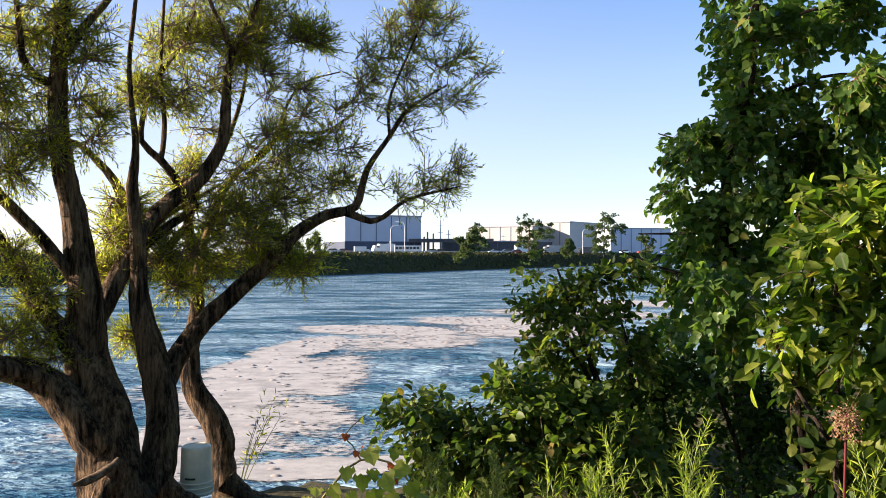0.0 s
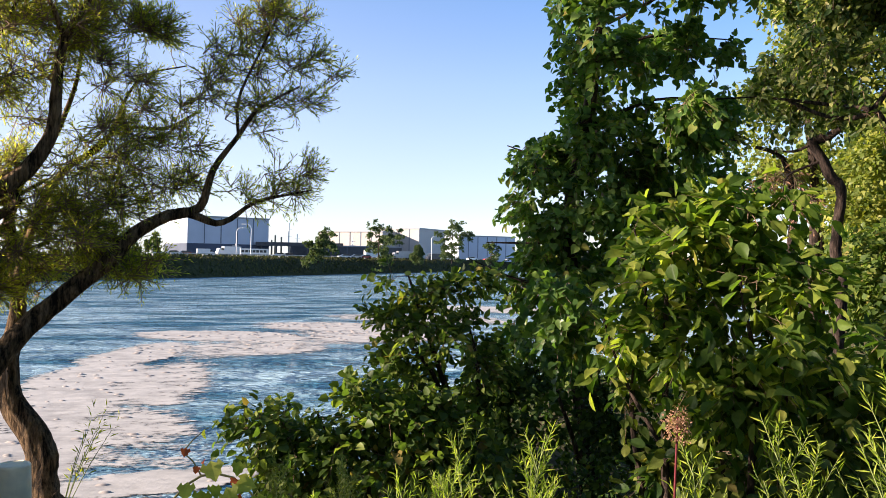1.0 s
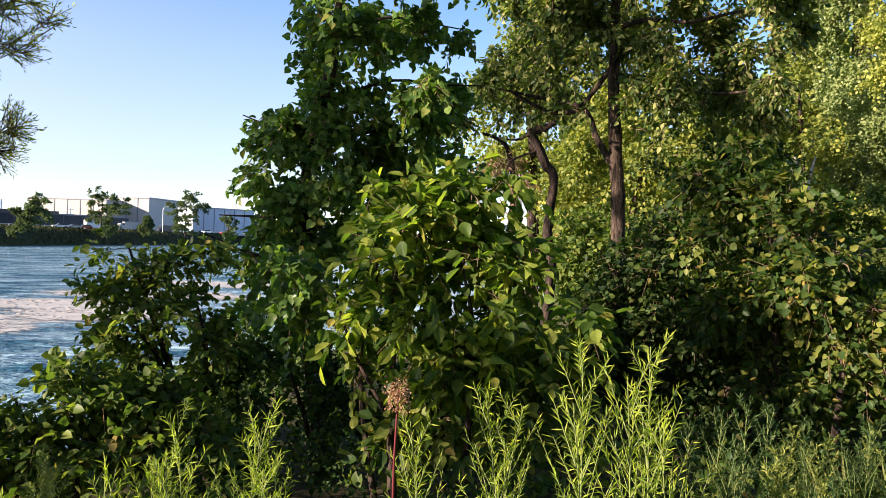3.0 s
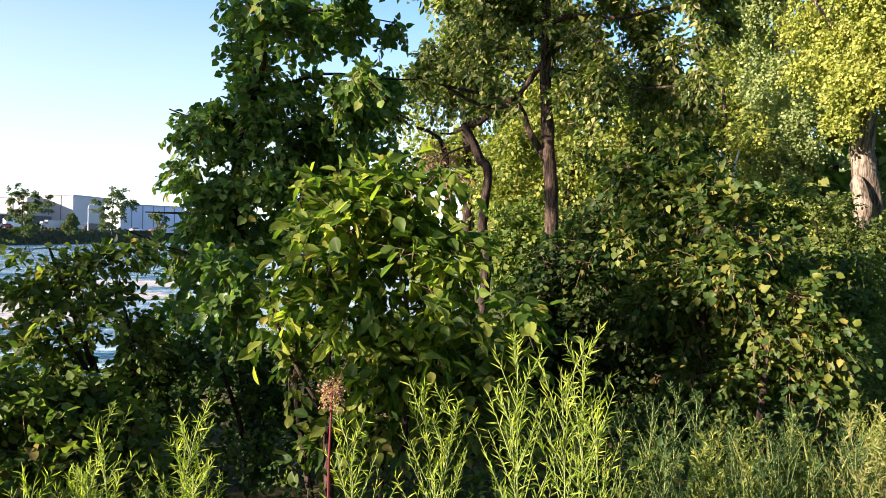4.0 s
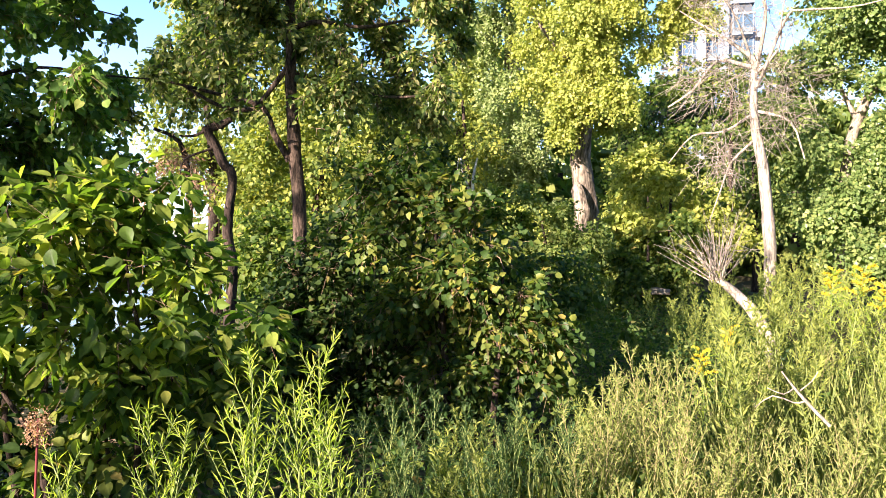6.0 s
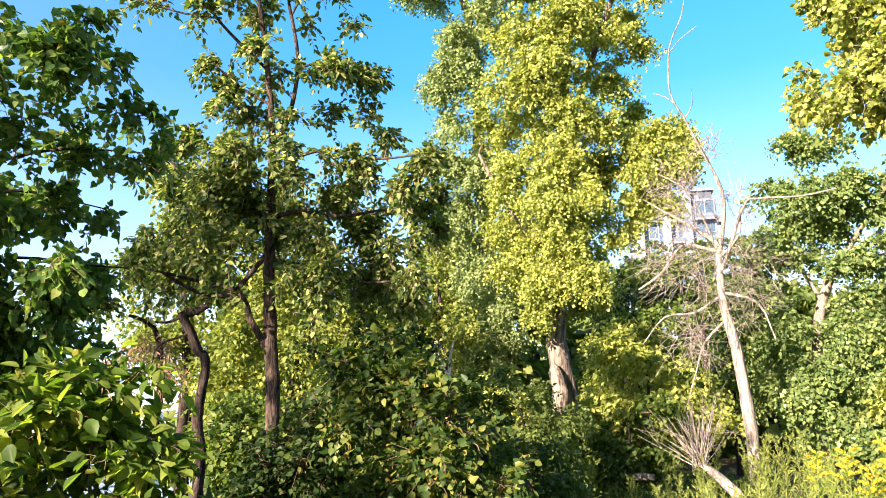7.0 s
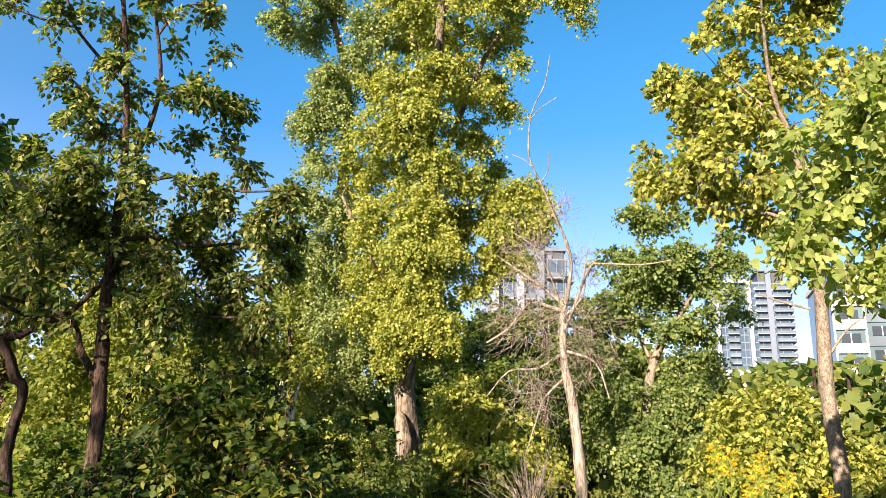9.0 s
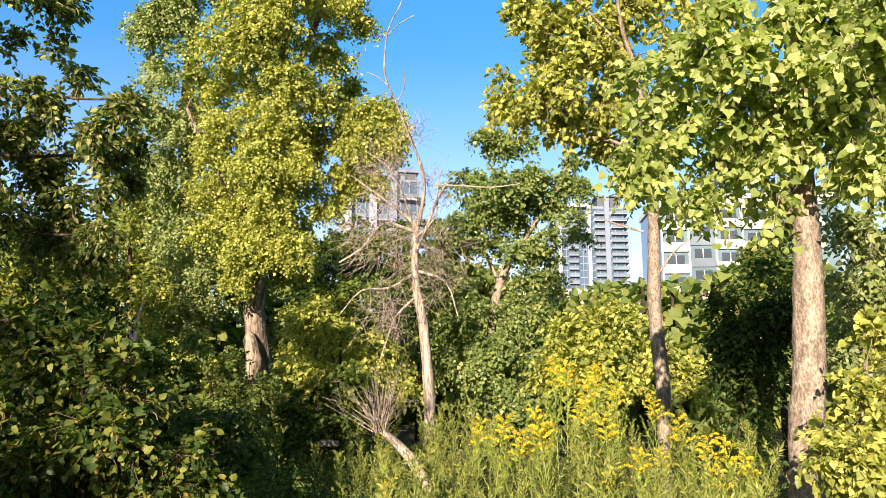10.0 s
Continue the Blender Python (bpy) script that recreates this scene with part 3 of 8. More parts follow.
def make_ground():
    rad = np.concatenate([[0.0], np.geomspace(0.4, 60, 130), np.geomspace(64, 600, 60), np.geomspace(700, 4500, 10)])
    k = 180
    ang = np.arange(k) * 2 * math.pi / k
    x, y = rad[1:, None] * np.cos(ang), rad[1:, None] * np.sin(ang)
    v = np.stack([x, y, land(x, y)], -1).reshape(-1, 3)
    v = np.vstack([v, [[0, 0, float(land(np.array(0.0), np.array(0.0)))]]])
    i, j = np.meshgrid(np.arange(len(rad) - 2), np.arange(k), indexing="ij")
    q = np.stack([i * k + j, (i + 1) * k + j, (i + 1) * k + (j + 1) % k, i * k + (j + 1) % k], -1).reshape(-1, 4)
    t = np.stack([np.arange(k), (np.arange(k) + 1) % k, np.full(k, len(v) - 1)], -1)
    ob = hang("ground", mesh_np("ground", v, q, t), EARTH, None, smooth=True)
    tagged(ob, "dark earth bank with leaf litter sloping to the river", "ground", kind="structure")


def ground_z(x, y):
    return float(land(np.array(float(x)), np.array(float(y))))


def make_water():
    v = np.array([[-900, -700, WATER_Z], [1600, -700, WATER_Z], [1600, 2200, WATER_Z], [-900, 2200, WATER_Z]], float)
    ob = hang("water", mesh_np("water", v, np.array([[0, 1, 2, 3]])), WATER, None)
    tagged(ob, "rippled blue river water flowing past the bank", "river", kind="structure")


def make_foam():
    """Drifting foam: the cover fades towards the rim of each soft patch."""
    # soft patches: x, y, half width, half length, turn
    # x, y, half width, half length, turn, strength
    spots = ([(-6.6, 20.5, 2.0, 3.6, 0.15, 1.0), (-7.6, 27.5, 2.0, 4.2, 0.1, 1.0), (-8.0, 34.0, 2.0, 4.0, -0.1, 1.0), (-7.4, 41.5, 1.9, 5.0, -0.2, 1.0), (-4.0, 50.0, 5.5, 3.2, -0.35, 1.0), (3.5, 56.5, 6.0, 3.6, -0.4, 0.9), (11.0, 64.0, 8.0, 4.5, -0.45, 0.85), (-2.8, 18.0, 2.4, 0.9, 0.25, 1.0), (-4.4, 23.6, 1.9, 3.0, 0.2, 0.55), (22, 76, 10, 5, -0.5, 0.8)] + [(-4.8, 32.0, 2.0, 6.0, 0.0, 0.62), (-2.0, 44.0, 4.0, 5.0, -0.3, 0.6), (4.5, 50.0, 6.0, 5.0, -0.4, 0.58), (-3.4, 20.6, 2.4, 1.6, 0.2, 0.4), (-10.5, 25.0, 1.4, 6.0, 0.1, 0.35)])
    nx, ny = 190, 330
    x, y = np.meshgrid(np.linspace(-14, 34, nx), np.linspace(12, 84, ny), indexing="ij")
    cover = np.full(x.shape, 0.0)
    for cx, cy, a, b, th, power in spots:
        u = ((x - cx) * math.cos(th) + (y - cy) * math.sin(th)) / a
        w = (-(x - cx) * math.sin(th) + (y - cy) * math.cos(th)) / b
        cover = np.maximum(cover, power * np.clip(1.3 - 0.9 * (u * u + w * w) ** 0.9, 0, 1))
    v = np.stack([x, y, np.full(x.shape, WATER_Z + 0.03)], -1).reshape(-1, 3)
    i, j = np.meshgrid(np.arange(nx - 1), np.arange(ny - 1), indexing="ij")
    q = np.stack([i * ny + j, (i + 1) * ny + j, (i + 1) * ny + j + 1, i * ny + j + 1], -1).reshape(-1, 4)
    q = q[cover.ravel()[q].max(1) > 0.02]
    used, inv = np.unique(q, return_inverse=True)
    me = mesh_np("foam", v[used], inv.reshape(-1, 4))
    at_ = me.attributes.new("cover", "FLOAT", "POINT")
    at_.data.foreach_set("value", cover.ravel()[used].astype(np.float32))
    # clots of thicker foam riding on it
    rng = np.random.default_rng(8)
    pile = Pile()
    seeds = np.column_stack([rng.uniform(-12, 16, 2600), rng.uniform(15, 70, 2600)])
    ring = np.arange(7) * 2 * math.pi / 7
    for px_, py_ in seeds:
        ix, iy = int((px_ + 14) / 48 * (nx - 1)), int((py_ - 12) / 72 * (ny - 1))
        if cover[ix, iy] < 0.55 or rng.random() < 0.4:
            continue
        r = rng.uniform(0.03, 0.12) * (0.7 + py_ / 60)
        rr = r * rng.uniform(0.6, 1.3, 7)
        low = np.column_stack([px_ + 1.6 * rr * np.cos(ring), py_ + rr * np.sin(ring), np.full(7, WATER_Z + 0.02)])
        top_ = np.column_stack([px_ + 0.9 * rr * np.cos(ring), py_ + 0.55 * rr * np.sin(ring), np.full(7, WATER_Z + 0.035 + r * 0.2)])
        tip_ = np.array([[px_, py_, WATER_Z + 0.04 + r * 0.28]])
        i7 = np.arange(7)
        pile.add(np.vstack([low, top_, tip_]), np.stack([i7, (i7 + 1) % 7, 7 + (i7 + 1) % 7, 7 + i7], -1), np.stack([7 + i7, 7 + (i7 + 1) % 7, np.full(7, 14)], -1))
    tagged(hang("foam_clots", pile.mesh("foam_clots"), CLOT, None, smooth=True), "small clots of thick beige foam on the eddy", "foam", kind="stuff")
    tagged(hang("foam", me, FOAM, None), "broken off-white foam drifting on the river eddy", "foam", kind="stuff")


def make_far_bank():
    prof = [(-2, WATER_Z - 0.8), (0, WATER_Z + 0.05), (0.8, WATER_Z + 0.7), (3, -1.2), (5.5, 0.6), (7.5, 1.45), (11, FAR_Z), (60, FAR_Z), (140, FAR_Z)]
    run = np.concatenate([np.arange(-420, 420, 3.0), np.arange(420, 1400, 25.0)])
    rng = np.random.default_rng(5)
    v = np.zeros((len(run), len(prof), 3))
    for k, (d, z) in enumerate(prof):
        wob = rng.normal(0, 0.3, len(run)) if 1 < k < 6 else rng.normal(0, 0.1, len(run))
        v[:, k, :2] = FAR_P + run[:, None] * FAR_D + (d + wob)[:, None] * FAR_N
        v[:, k, 2] = z + (wob * 0.5 if k > 0 else 0)
    m = len(prof)
    i, j = np.meshgrid(np.arange(len(run) - 1), np.arange(m - 1), indexing="ij")
    q = np.stack([i * m + j, (i + 1) * m + j, (i + 1) * m + j + 1, i * m + j + 1], -1).reshape(-1, 4)
    ob = hang("far_bank", mesh_np("far_bank", v.reshape(-1, 3), q), BANK, None)
    tagged(ob, "overgrown green embankment on the far side of the river", "embankment", kind="structure")
    # road behind the bank and its low kerb
    bm = bmesh.new()
    c = FAR_P + FAR_N * 17 + FAR_D * 300
    box(bm, (c[0], c[1], FAR_Z + 0.05), (1500, 7, 0.12), math.atan2(FAR_D[1], FAR_D[0]))
    tagged(part("road", bm, ASPHALT, None), "grey asphalt road along the far bank", "road", kind="structure")
    # tussocks and reeds on the slope
    n = 15000
    rn, dd = rng.uniform(-230, 420, n), rng.uniform(0.3, 11, n) ** 1.0
    z = np.interp(dd, [p[0] for p in prof], [p[1] for p in prof])
    xy = FAR_P + rn[:, None] * FAR_D + dd[:, None] * FAR_N
    pos = np.column_stack([xy, z - 0.1])
    along = unit(np.column_stack([rng.normal(0, 0.5, (n, 2)), np.full(n, 1.0)]))
    pile = Pile()
    pile.add(*leaves(pos, along, unit(rng.normal(0, 1, (n, 3))), rng.uniform(0.35, 1.1, n), "lance", 0.42))
    tagged(hang("bank_scrub", pile.mesh("bank_scrub"), BANK_SCRUB, None), "rough grass and scrub covering the far embankment", "scrub", kind="stuff")


make_ground(), make_water(), make_foam(), make_far_bank()


# ---------------------------------------------------------------- willow at the water's edge
def make_willow():
    rng = np.random.default_rng(11)
    limbs = ([[(-2.45, 5.87, -0.61, 0.365), (-2.50, 5.96, -0.30, 0.305), (-2.61, 6.01, 0.08, 0.249), (-2.73, 6.04, 0.47, 0.205),
     (-2.81, 6.07, 0.90, 0.171), (-2.88, 6.08, 1.34, 0.137), (-2.94, 6.04, 1.87, 0.104), (-2.98, 5.98, 2.30, 0.089),
     (-2.97, 5.92, 2.73, 0.079), (-2.92, 5.86, 3.10, 0.062), (-2.85, 5.79, 3.46, 0.046), (-2.78, 5.61, 4.02, 0.027),
     (-2.62, 5.43, 4.53, 0.012)]] + [[(-2.60, 5.91, 0.10, 0.178), (-2.88, 5.86, 0.44, 0.158), (-3.10, 5.79, 0.67, 0.126), (-3.28, 5.59, 0.77, 0.100),
     (-3.50, 5.24, 0.95, 0.078), (-3.67, 4.91, 1.31, 0.057), (-3.77, 4.71, 1.80, 0.037), (-3.80, 4.62, 2.40, 0.022)], [(-2.77, 6.04, 0.51, 0.124), (-2.95, 6.01, 0.89, 0.095), (-3.10, 5.95, 1.09, 0.075), (-3.24, 5.89, 1.35, 0.054),
     (-3.37, 5.82, 1.65, 0.041), (-3.55, 5.70, 2.06, 0.025)]] + [[(-2.89, 6.07, 1.34, 0.070), (-3.02, 6.01, 1.54, 0.054), (-3.17, 5.93, 1.78, 0.050), (-3.37, 5.81, 2.02, 0.046),
     (-3.57, 5.66, 2.30, 0.029)], [(-2.95, 5.91, 2.85, 0.054), (-3.08, 5.83, 2.88, 0.037), (-3.17, 5.76, 3.01, 0.031), (-3.17, 5.70, 3.22, 0.025),
     (-3.15, 5.57, 3.63, 0.017)], [(-2.92, 5.87, 3.08, 0.050), (-2.77, 5.88, 3.30, 0.035), (-2.58, 5.89, 3.53, 0.027), (-2.37, 5.84, 3.90, 0.017)]] + [[(-2.33, 6.05, -0.55, 0.198), (-2.35, 6.17, -0.14, 0.163), (-2.37, 6.28, 0.33, 0.143), (-2.43, 6.31, 0.69, 0.135),
     (-2.49, 6.33, 1.06, 0.101), (-2.51, 6.34, 1.42, 0.076), (-2.55, 6.32, 1.79, 0.065), (-2.59, 6.29, 2.11, 0.050),
     (-2.55, 6.27, 2.44, 0.032), (-2.55, 6.17, 2.98, 0.021), (-2.45, 6.05, 3.55, 0.017), (-2.35, 5.91, 4.02, 0.010)]] + [[(-2.89, 6.26, 0.93, 0.098), (-2.70, 6.37, 1.37, 0.090), (-2.57, 6.43, 1.69, 0.085), (-2.38, 6.49, 1.96, 0.077),
     (-2.10, 6.56, 2.22, 0.068), (-1.92, 6.58, 2.51, 0.055), (-1.87, 6.53, 2.86, 0.043), (-1.80, 6.47, 3.23, 0.032),
     (-1.60, 6.41, 3.59, 0.021), (-1.45, 6.31, 4.00, 0.013)], [(-1.80, 6.47, 3.21, 0.030), (-1.87, 6.40, 3.43, 0.021), (-1.95, 6.31, 3.63, 0.017), (-1.96, 6.17, 3.99, 0.011)]] + [[(-2.59, 6.53, 1.59, 0.039), (-2.38, 6.60, 1.79, 0.041), (-2.16, 6.67, 1.97, 0.043), (-2.28, 6.61, 2.15, 0.039),
     (-2.43, 6.54, 2.35, 0.035), (-2.57, 6.47, 2.50, 0.028), (-2.52, 6.44, 2.78, 0.024), (-2.41, 6.43, 3.04, 0.019),
     (-2.27, 6.44, 3.22, 0.015), (-2.10, 6.39, 3.56, 0.011)], [(-2.43, 6.54, 2.35, 0.026), (-2.39, 6.51, 2.65, 0.022), (-2.39, 6.42, 3.10, 0.017), (-2.32, 6.30, 3.63, 0.013)]] + [[(-2.70, 6.59, 1.85, 0.048), (-2.80, 6.52, 2.16, 0.044), (-2.93, 6.45, 2.34, 0.033), (-3.06, 6.37, 2.47, 0.026),
     (-3.33, 6.22, 2.54, 0.018), (-3.54, 6.11, 2.55, 0.013)]] + [[(-2.37, 6.40, 0.45, 0.107), (-2.30, 6.46, 0.67, 0.098), (-2.14, 6.54, 0.90, 0.092), (-1.93, 6.63, 1.13, 0.085),
     (-1.73, 6.69, 1.32, 0.079), (-1.50, 6.75, 1.51, 0.071), (-1.31, 6.79, 1.75, 0.062), (-1.07, 6.82, 1.91, 0.053),
     (-0.83, 6.85, 1.99, 0.043), (-0.72, 6.83, 2.31, 0.030), (-0.52, 6.81, 2.60, 0.023), (-0.39, 6.78, 2.80, 0.019),
     (-0.22, 6.77, 2.92, 0.013), (-0.02, 6.74, 3.03, 0.009)]] + [[(-0.97, 6.83, 1.95, 0.043), (-0.82, 6.85, 1.90, 0.036), (-0.69, 6.87, 1.85, 0.030), (-0.57, 6.88, 1.89, 0.026),
     (-0.37, 6.88, 2.04, 0.017), (-0.07, 6.88, 2.12, 0.011), (0.10, 6.87, 2.16, 0.006)], [(-0.52, 6.81, 2.60, 0.017), (-0.52, 6.76, 2.89, 0.013), (-0.36, 6.68, 3.26, 0.011), (-0.19, 6.59, 3.62, 0.009)]] + [[(-1.90, 6.77, -0.79, 0.142), (-1.95, 6.87, -0.43, 0.133), (-2.03, 6.94, -0.10, 0.137), (-2.17, 6.95, 0.15, 0.128),
     (-2.30, 6.96, 0.40, 0.110), (-2.29, 7.00, 0.70, 0.087), (-2.28, 7.05, 1.10, 0.071), (-2.30, 7.05, 1.46, 0.062),
     (-2.36, 7.03, 1.82, 0.050), (-2.27, 7.03, 2.18, 0.039), (-2.05, 7.06, 2.51, 0.027), (-1.86, 7.02, 3.04, 0.018),
     (-1.78, 6.91, 3.58, 0.011)]] + [[(-2.26, 6.96, 1.31, 0.045), (-2.13, 6.99, 1.92, 0.036), (-1.94, 7.02, 2.28, 0.029), (-1.64, 7.06, 2.52, 0.023),
     (-1.45, 7.03, 2.94, 0.014), (-1.30, 7.03, 3.12, 0.009), (-0.98, 7.05, 3.22, 0.007)], [(-1.86, 7.03, 2.33, 0.025), (-1.52, 7.07, 2.64, 0.018), (-1.16, 7.13, 2.68, 0.014), (-0.91, 7.14, 2.83, 0.009)], [(-2.31, 6.84, 1.81, 0.034), (-2.62, 6.73, 1.46, 0.031), (-2.55, 6.75, 1.81, 0.022), (-2.08, 6.89, 2.16, 0.016)]])
    upper = [(-0.21, 6.71, 3.57, 0.28), (-0.47, 6.74, 3.43, 0.23), (0.12, 6.80, 3.24, 0.23), (-0.52, 6.79, 3.19, 0.33),
     (-0.17, 6.84, 3.06, 0.31), (-0.77, 6.80, 3.10, 0.23), (-0.37, 6.87, 2.86, 0.28), (-0.75, 6.87, 2.74, 0.25),
     (0.03, 6.85, 3.01, 0.18), (-0.12, 6.95, 2.42, 0.25), (-0.02, 6.97, 2.22, 0.15), (-0.38, 6.96, 2.22, 0.23),
     (-0.68, 6.93, 2.32, 0.20), (-1.02, 6.88, 2.46, 0.31), (-0.93, 6.92, 2.17, 0.25), (-1.27, 6.86, 2.31, 0.36),
     (-1.47, 6.85, 1.96, 0.36), (-1.18, 6.89, 2.06, 0.25), (-1.75, 6.79, 1.86, 0.41), (-1.57, 6.84, 1.61, 0.25),
     (-1.25, 6.90, 1.54, 0.23), (-1.42, 6.87, 1.41, 0.13)]
    middle = [(-1.96, 6.84, 1.66, 0.41), (-2.19, 6.77, 1.51, 0.31), (-1.82, 6.85, 2.16, 0.41), (-1.57, 6.87, 2.56, 0.31),
     (-2.27, 6.72, 2.15, 0.31), (-1.18, 6.89, 2.87, 0.26), (-1.46, 6.78, 3.14, 0.31), (-1.25, 6.74, 3.48, 0.18),
     (-1.53, 6.67, 3.51, 0.31), (-1.89, 6.57, 3.53, 0.41), (-2.25, 6.51, 3.36, 0.41), (-2.53, 6.50, 2.98, 0.31),
     (-2.15, 6.65, 2.92, 0.41), (-1.78, 6.71, 3.13, 0.31), (-1.16, 6.79, 3.34, 0.13), (-2.77, 6.56, 1.71, 0.28),
     (-2.70, 6.58, 1.95, 0.23), (-2.61, 6.59, 0.87, 0.14), (-2.81, 6.55, 1.51, 0.21), (-2.45, 6.68, 1.61, 0.26),
     (-2.28, 6.74, 1.32, 0.18)]
    left = [(-3.09, 5.75, 3.20, 0.44), (-3.26, 5.77, 2.70, 0.34), (-3.12, 5.90, 2.42, 0.29), (-2.81, 5.98, 2.82, 0.27),
     (-2.78, 6.05, 2.53, 0.19), (-2.81, 5.88, 3.23, 0.29), (-3.29, 5.83, 2.24, 0.22), (-3.26, 5.85, 0.97, 0.29),
     (-3.10, 5.96, 1.17, 0.22), (-3.28, 5.82, 0.76, 0.17), (-3.02, 5.97, 0.83, 0.12), (-3.18, 5.93, 1.48, 0.19),
     (-3.55, 5.70, 1.11, 0.29), (-3.90, 5.49, 1.76, 0.39), (-3.69, 5.53, 2.65, 0.44), (-3.46, 5.55, 3.14, 0.44),
     (-3.31, 5.86, 1.61, 0.15)]
    top = [(-2.93, 5.78, 4.01, 0.55), (-2.39, 6.00, 4.06, 0.55), (-1.78, 6.19, 4.09, 0.50), (-1.28, 6.37, 3.93, 0.25),
     (-3.43, 5.55, 3.91, 0.45), (-2.62, 5.74, 4.41, 0.45), (-1.99, 5.99, 4.40, 0.40), (-0.17, 6.50, 3.88, 0.18)]
    # unseen boughs towards the path, added out of view to shade the thicket
    high = ([(-5.6, 5.0, 4.6, 1.3), (-4.4, 4.2, 5.4, 1.2), (-5.8, 4.4, 6.6, 1.3), (-6.6, 5.2, 3.2, 1.3), (-4.0, 5.2, 7.2, 1.2), (-3.6, 4.6, 6.3, 0.9), (-6.4, 6.0, 6.0, 1.4), (-5.2, 3.6, 2.8, 0.7), (-7.2, 4.6, 5.0, 1.3), (-3.0, 5.6, 6.6, 1.0), (-4.5, 4.6, 8.6, 1.2), (-3.5, 5.6, 8.8, 1.2), (-5.5, 5.6, 8.4, 1.3), (-4.5, 4.0, 7.6, 1.0), (-2.6, 6.4, 7.2, 1.2)] + [(-1.6, 7.2, 7.4, 1.2), (-3.6, 7.4, 7.6, 1.3), (-2.6, 7.8, 8.4, 1.2), (-5.0, 6.8, 6.0, 1.3), (-5.5, 7.8, 6.6, 1.3), (-4.8, 7.2, 7.6, 1.3), (-6.2, 6.6, 5.4, 1.3), (-3.6, 3.7, 2.3, 0.6), (-4.5, 3.8, 2.4, 0.7), (-4.2, 3.7, 2.0, 0.6), (-4.4, 5.4, 1.8, 0.6), (-5.0, 6.0, 1.9, 0.7), (-5.6, 6.6, 2.0, 0.7), (-3.7, 3.6, 2.7, 0.6), (-3.0, 8.3, 5.9, 1.0)] + [(-4.0, 8.6, 6.4, 1.1), (-2.2, 8.2, 6.6, 1.0), (-3.2, 8.4, 7.2, 1.1), (-4.4, 8.2, 5.7, 0.9), (-3.6, 8.9, 7.6, 1.1), (-2.8, 7.8, 6.2, 0.9), (-4.6, 3.6, 5.6, 0.8), (-6.0, 3.5, 6.2, 0.9), (-5.4, 3.5, 3.0, 0.8), (-4.6, 4.0, 1.5, 0.8), (-5.4, 4.6, 1.7, 0.9), (-6.2, 4.0, 2.6, 0.9), (-5.0, 3.5, 2.9, 0.7), (-6.4, 5.0, 1.6, 0.9), (-4.2, 4.6, 1.0, 0.6), (-5.6, 3.7, 1.2, 0.8)])
    high = [(x, y, min(z, 7.5 - r), r) for x, y, z, r in high]
    limbs.append([(-3.6, 5.6, 1.4, 0.10), (-4.3, 5.0, 2.6, 0.08), (-4.8, 4.6, 4.0, 0.06), (-5.2, 4.6, 5.6, 0.04), (-5.2, 4.8, 7.0, 0.03), (-4.8, 4.9, 8.6, 0.015)])
    limbs.append([(-4.6, 4.8, 3.2, 0.06), (-5.8, 5.0, 4.0, 0.04), (-6.8, 5.2, 4.8, 0.02)])
    # more unseen boughs, placed to keep sun off the pale shrub's foot
    shading_boughs = [(-4.5, 3.75, 3.0, 0.5), (-4.8, 3.5, 3.1, 0.5), (-5.0, 3.6, 2.6, 0.45), (-4.6, 3.9, 3.3, 0.4), (-4.8, 3.35, 2.4, 0.42), (-4.6, 3.5, 2.2, 0.4), (-5.0, 3.2, 2.7, 0.38)]
    t = grow("willow_tree", rng, limbs, [upper, middle, left, top, high, shading_boughs], [460, 1000, 760, 480, 2500, 430], "lance",
             "old willow with several dark leaning stems and narrow yellow-green leaves", "tree", WILLOW_BARK, WILLOW_LEAF, sides=24, twig_r=0.02,
             rough=0.09, step=0.08, spread=4, shoot=0.22, n_leaf=15, size=0.048, width=0.20, droop=0.05, splay=0.4, flat=0.0, rise=0.55, coarse=(1, 1, 1, 1, 8, 8))
    return t


make_willow()


# ---------------------------------------------------------------- thicket between path and river
def upright(rng, base_xy, height, r0, lean=(0, 0), wob=0.06, n=5):
    """A stem from the ground, as rows of (x, y, z, radius)."""
    x, y = base_xy
    z = ground_z(x, y) - 0.15
    return [(x + lean[0] * k / n + rng.normal(0, wob) * (k > 0), y + lean[1] * k / n + rng.normal(0, wob) * (k > 0), z + height * k / n, r0 * (1 - 0.75 * k / n)) for k in range(n + 1)]


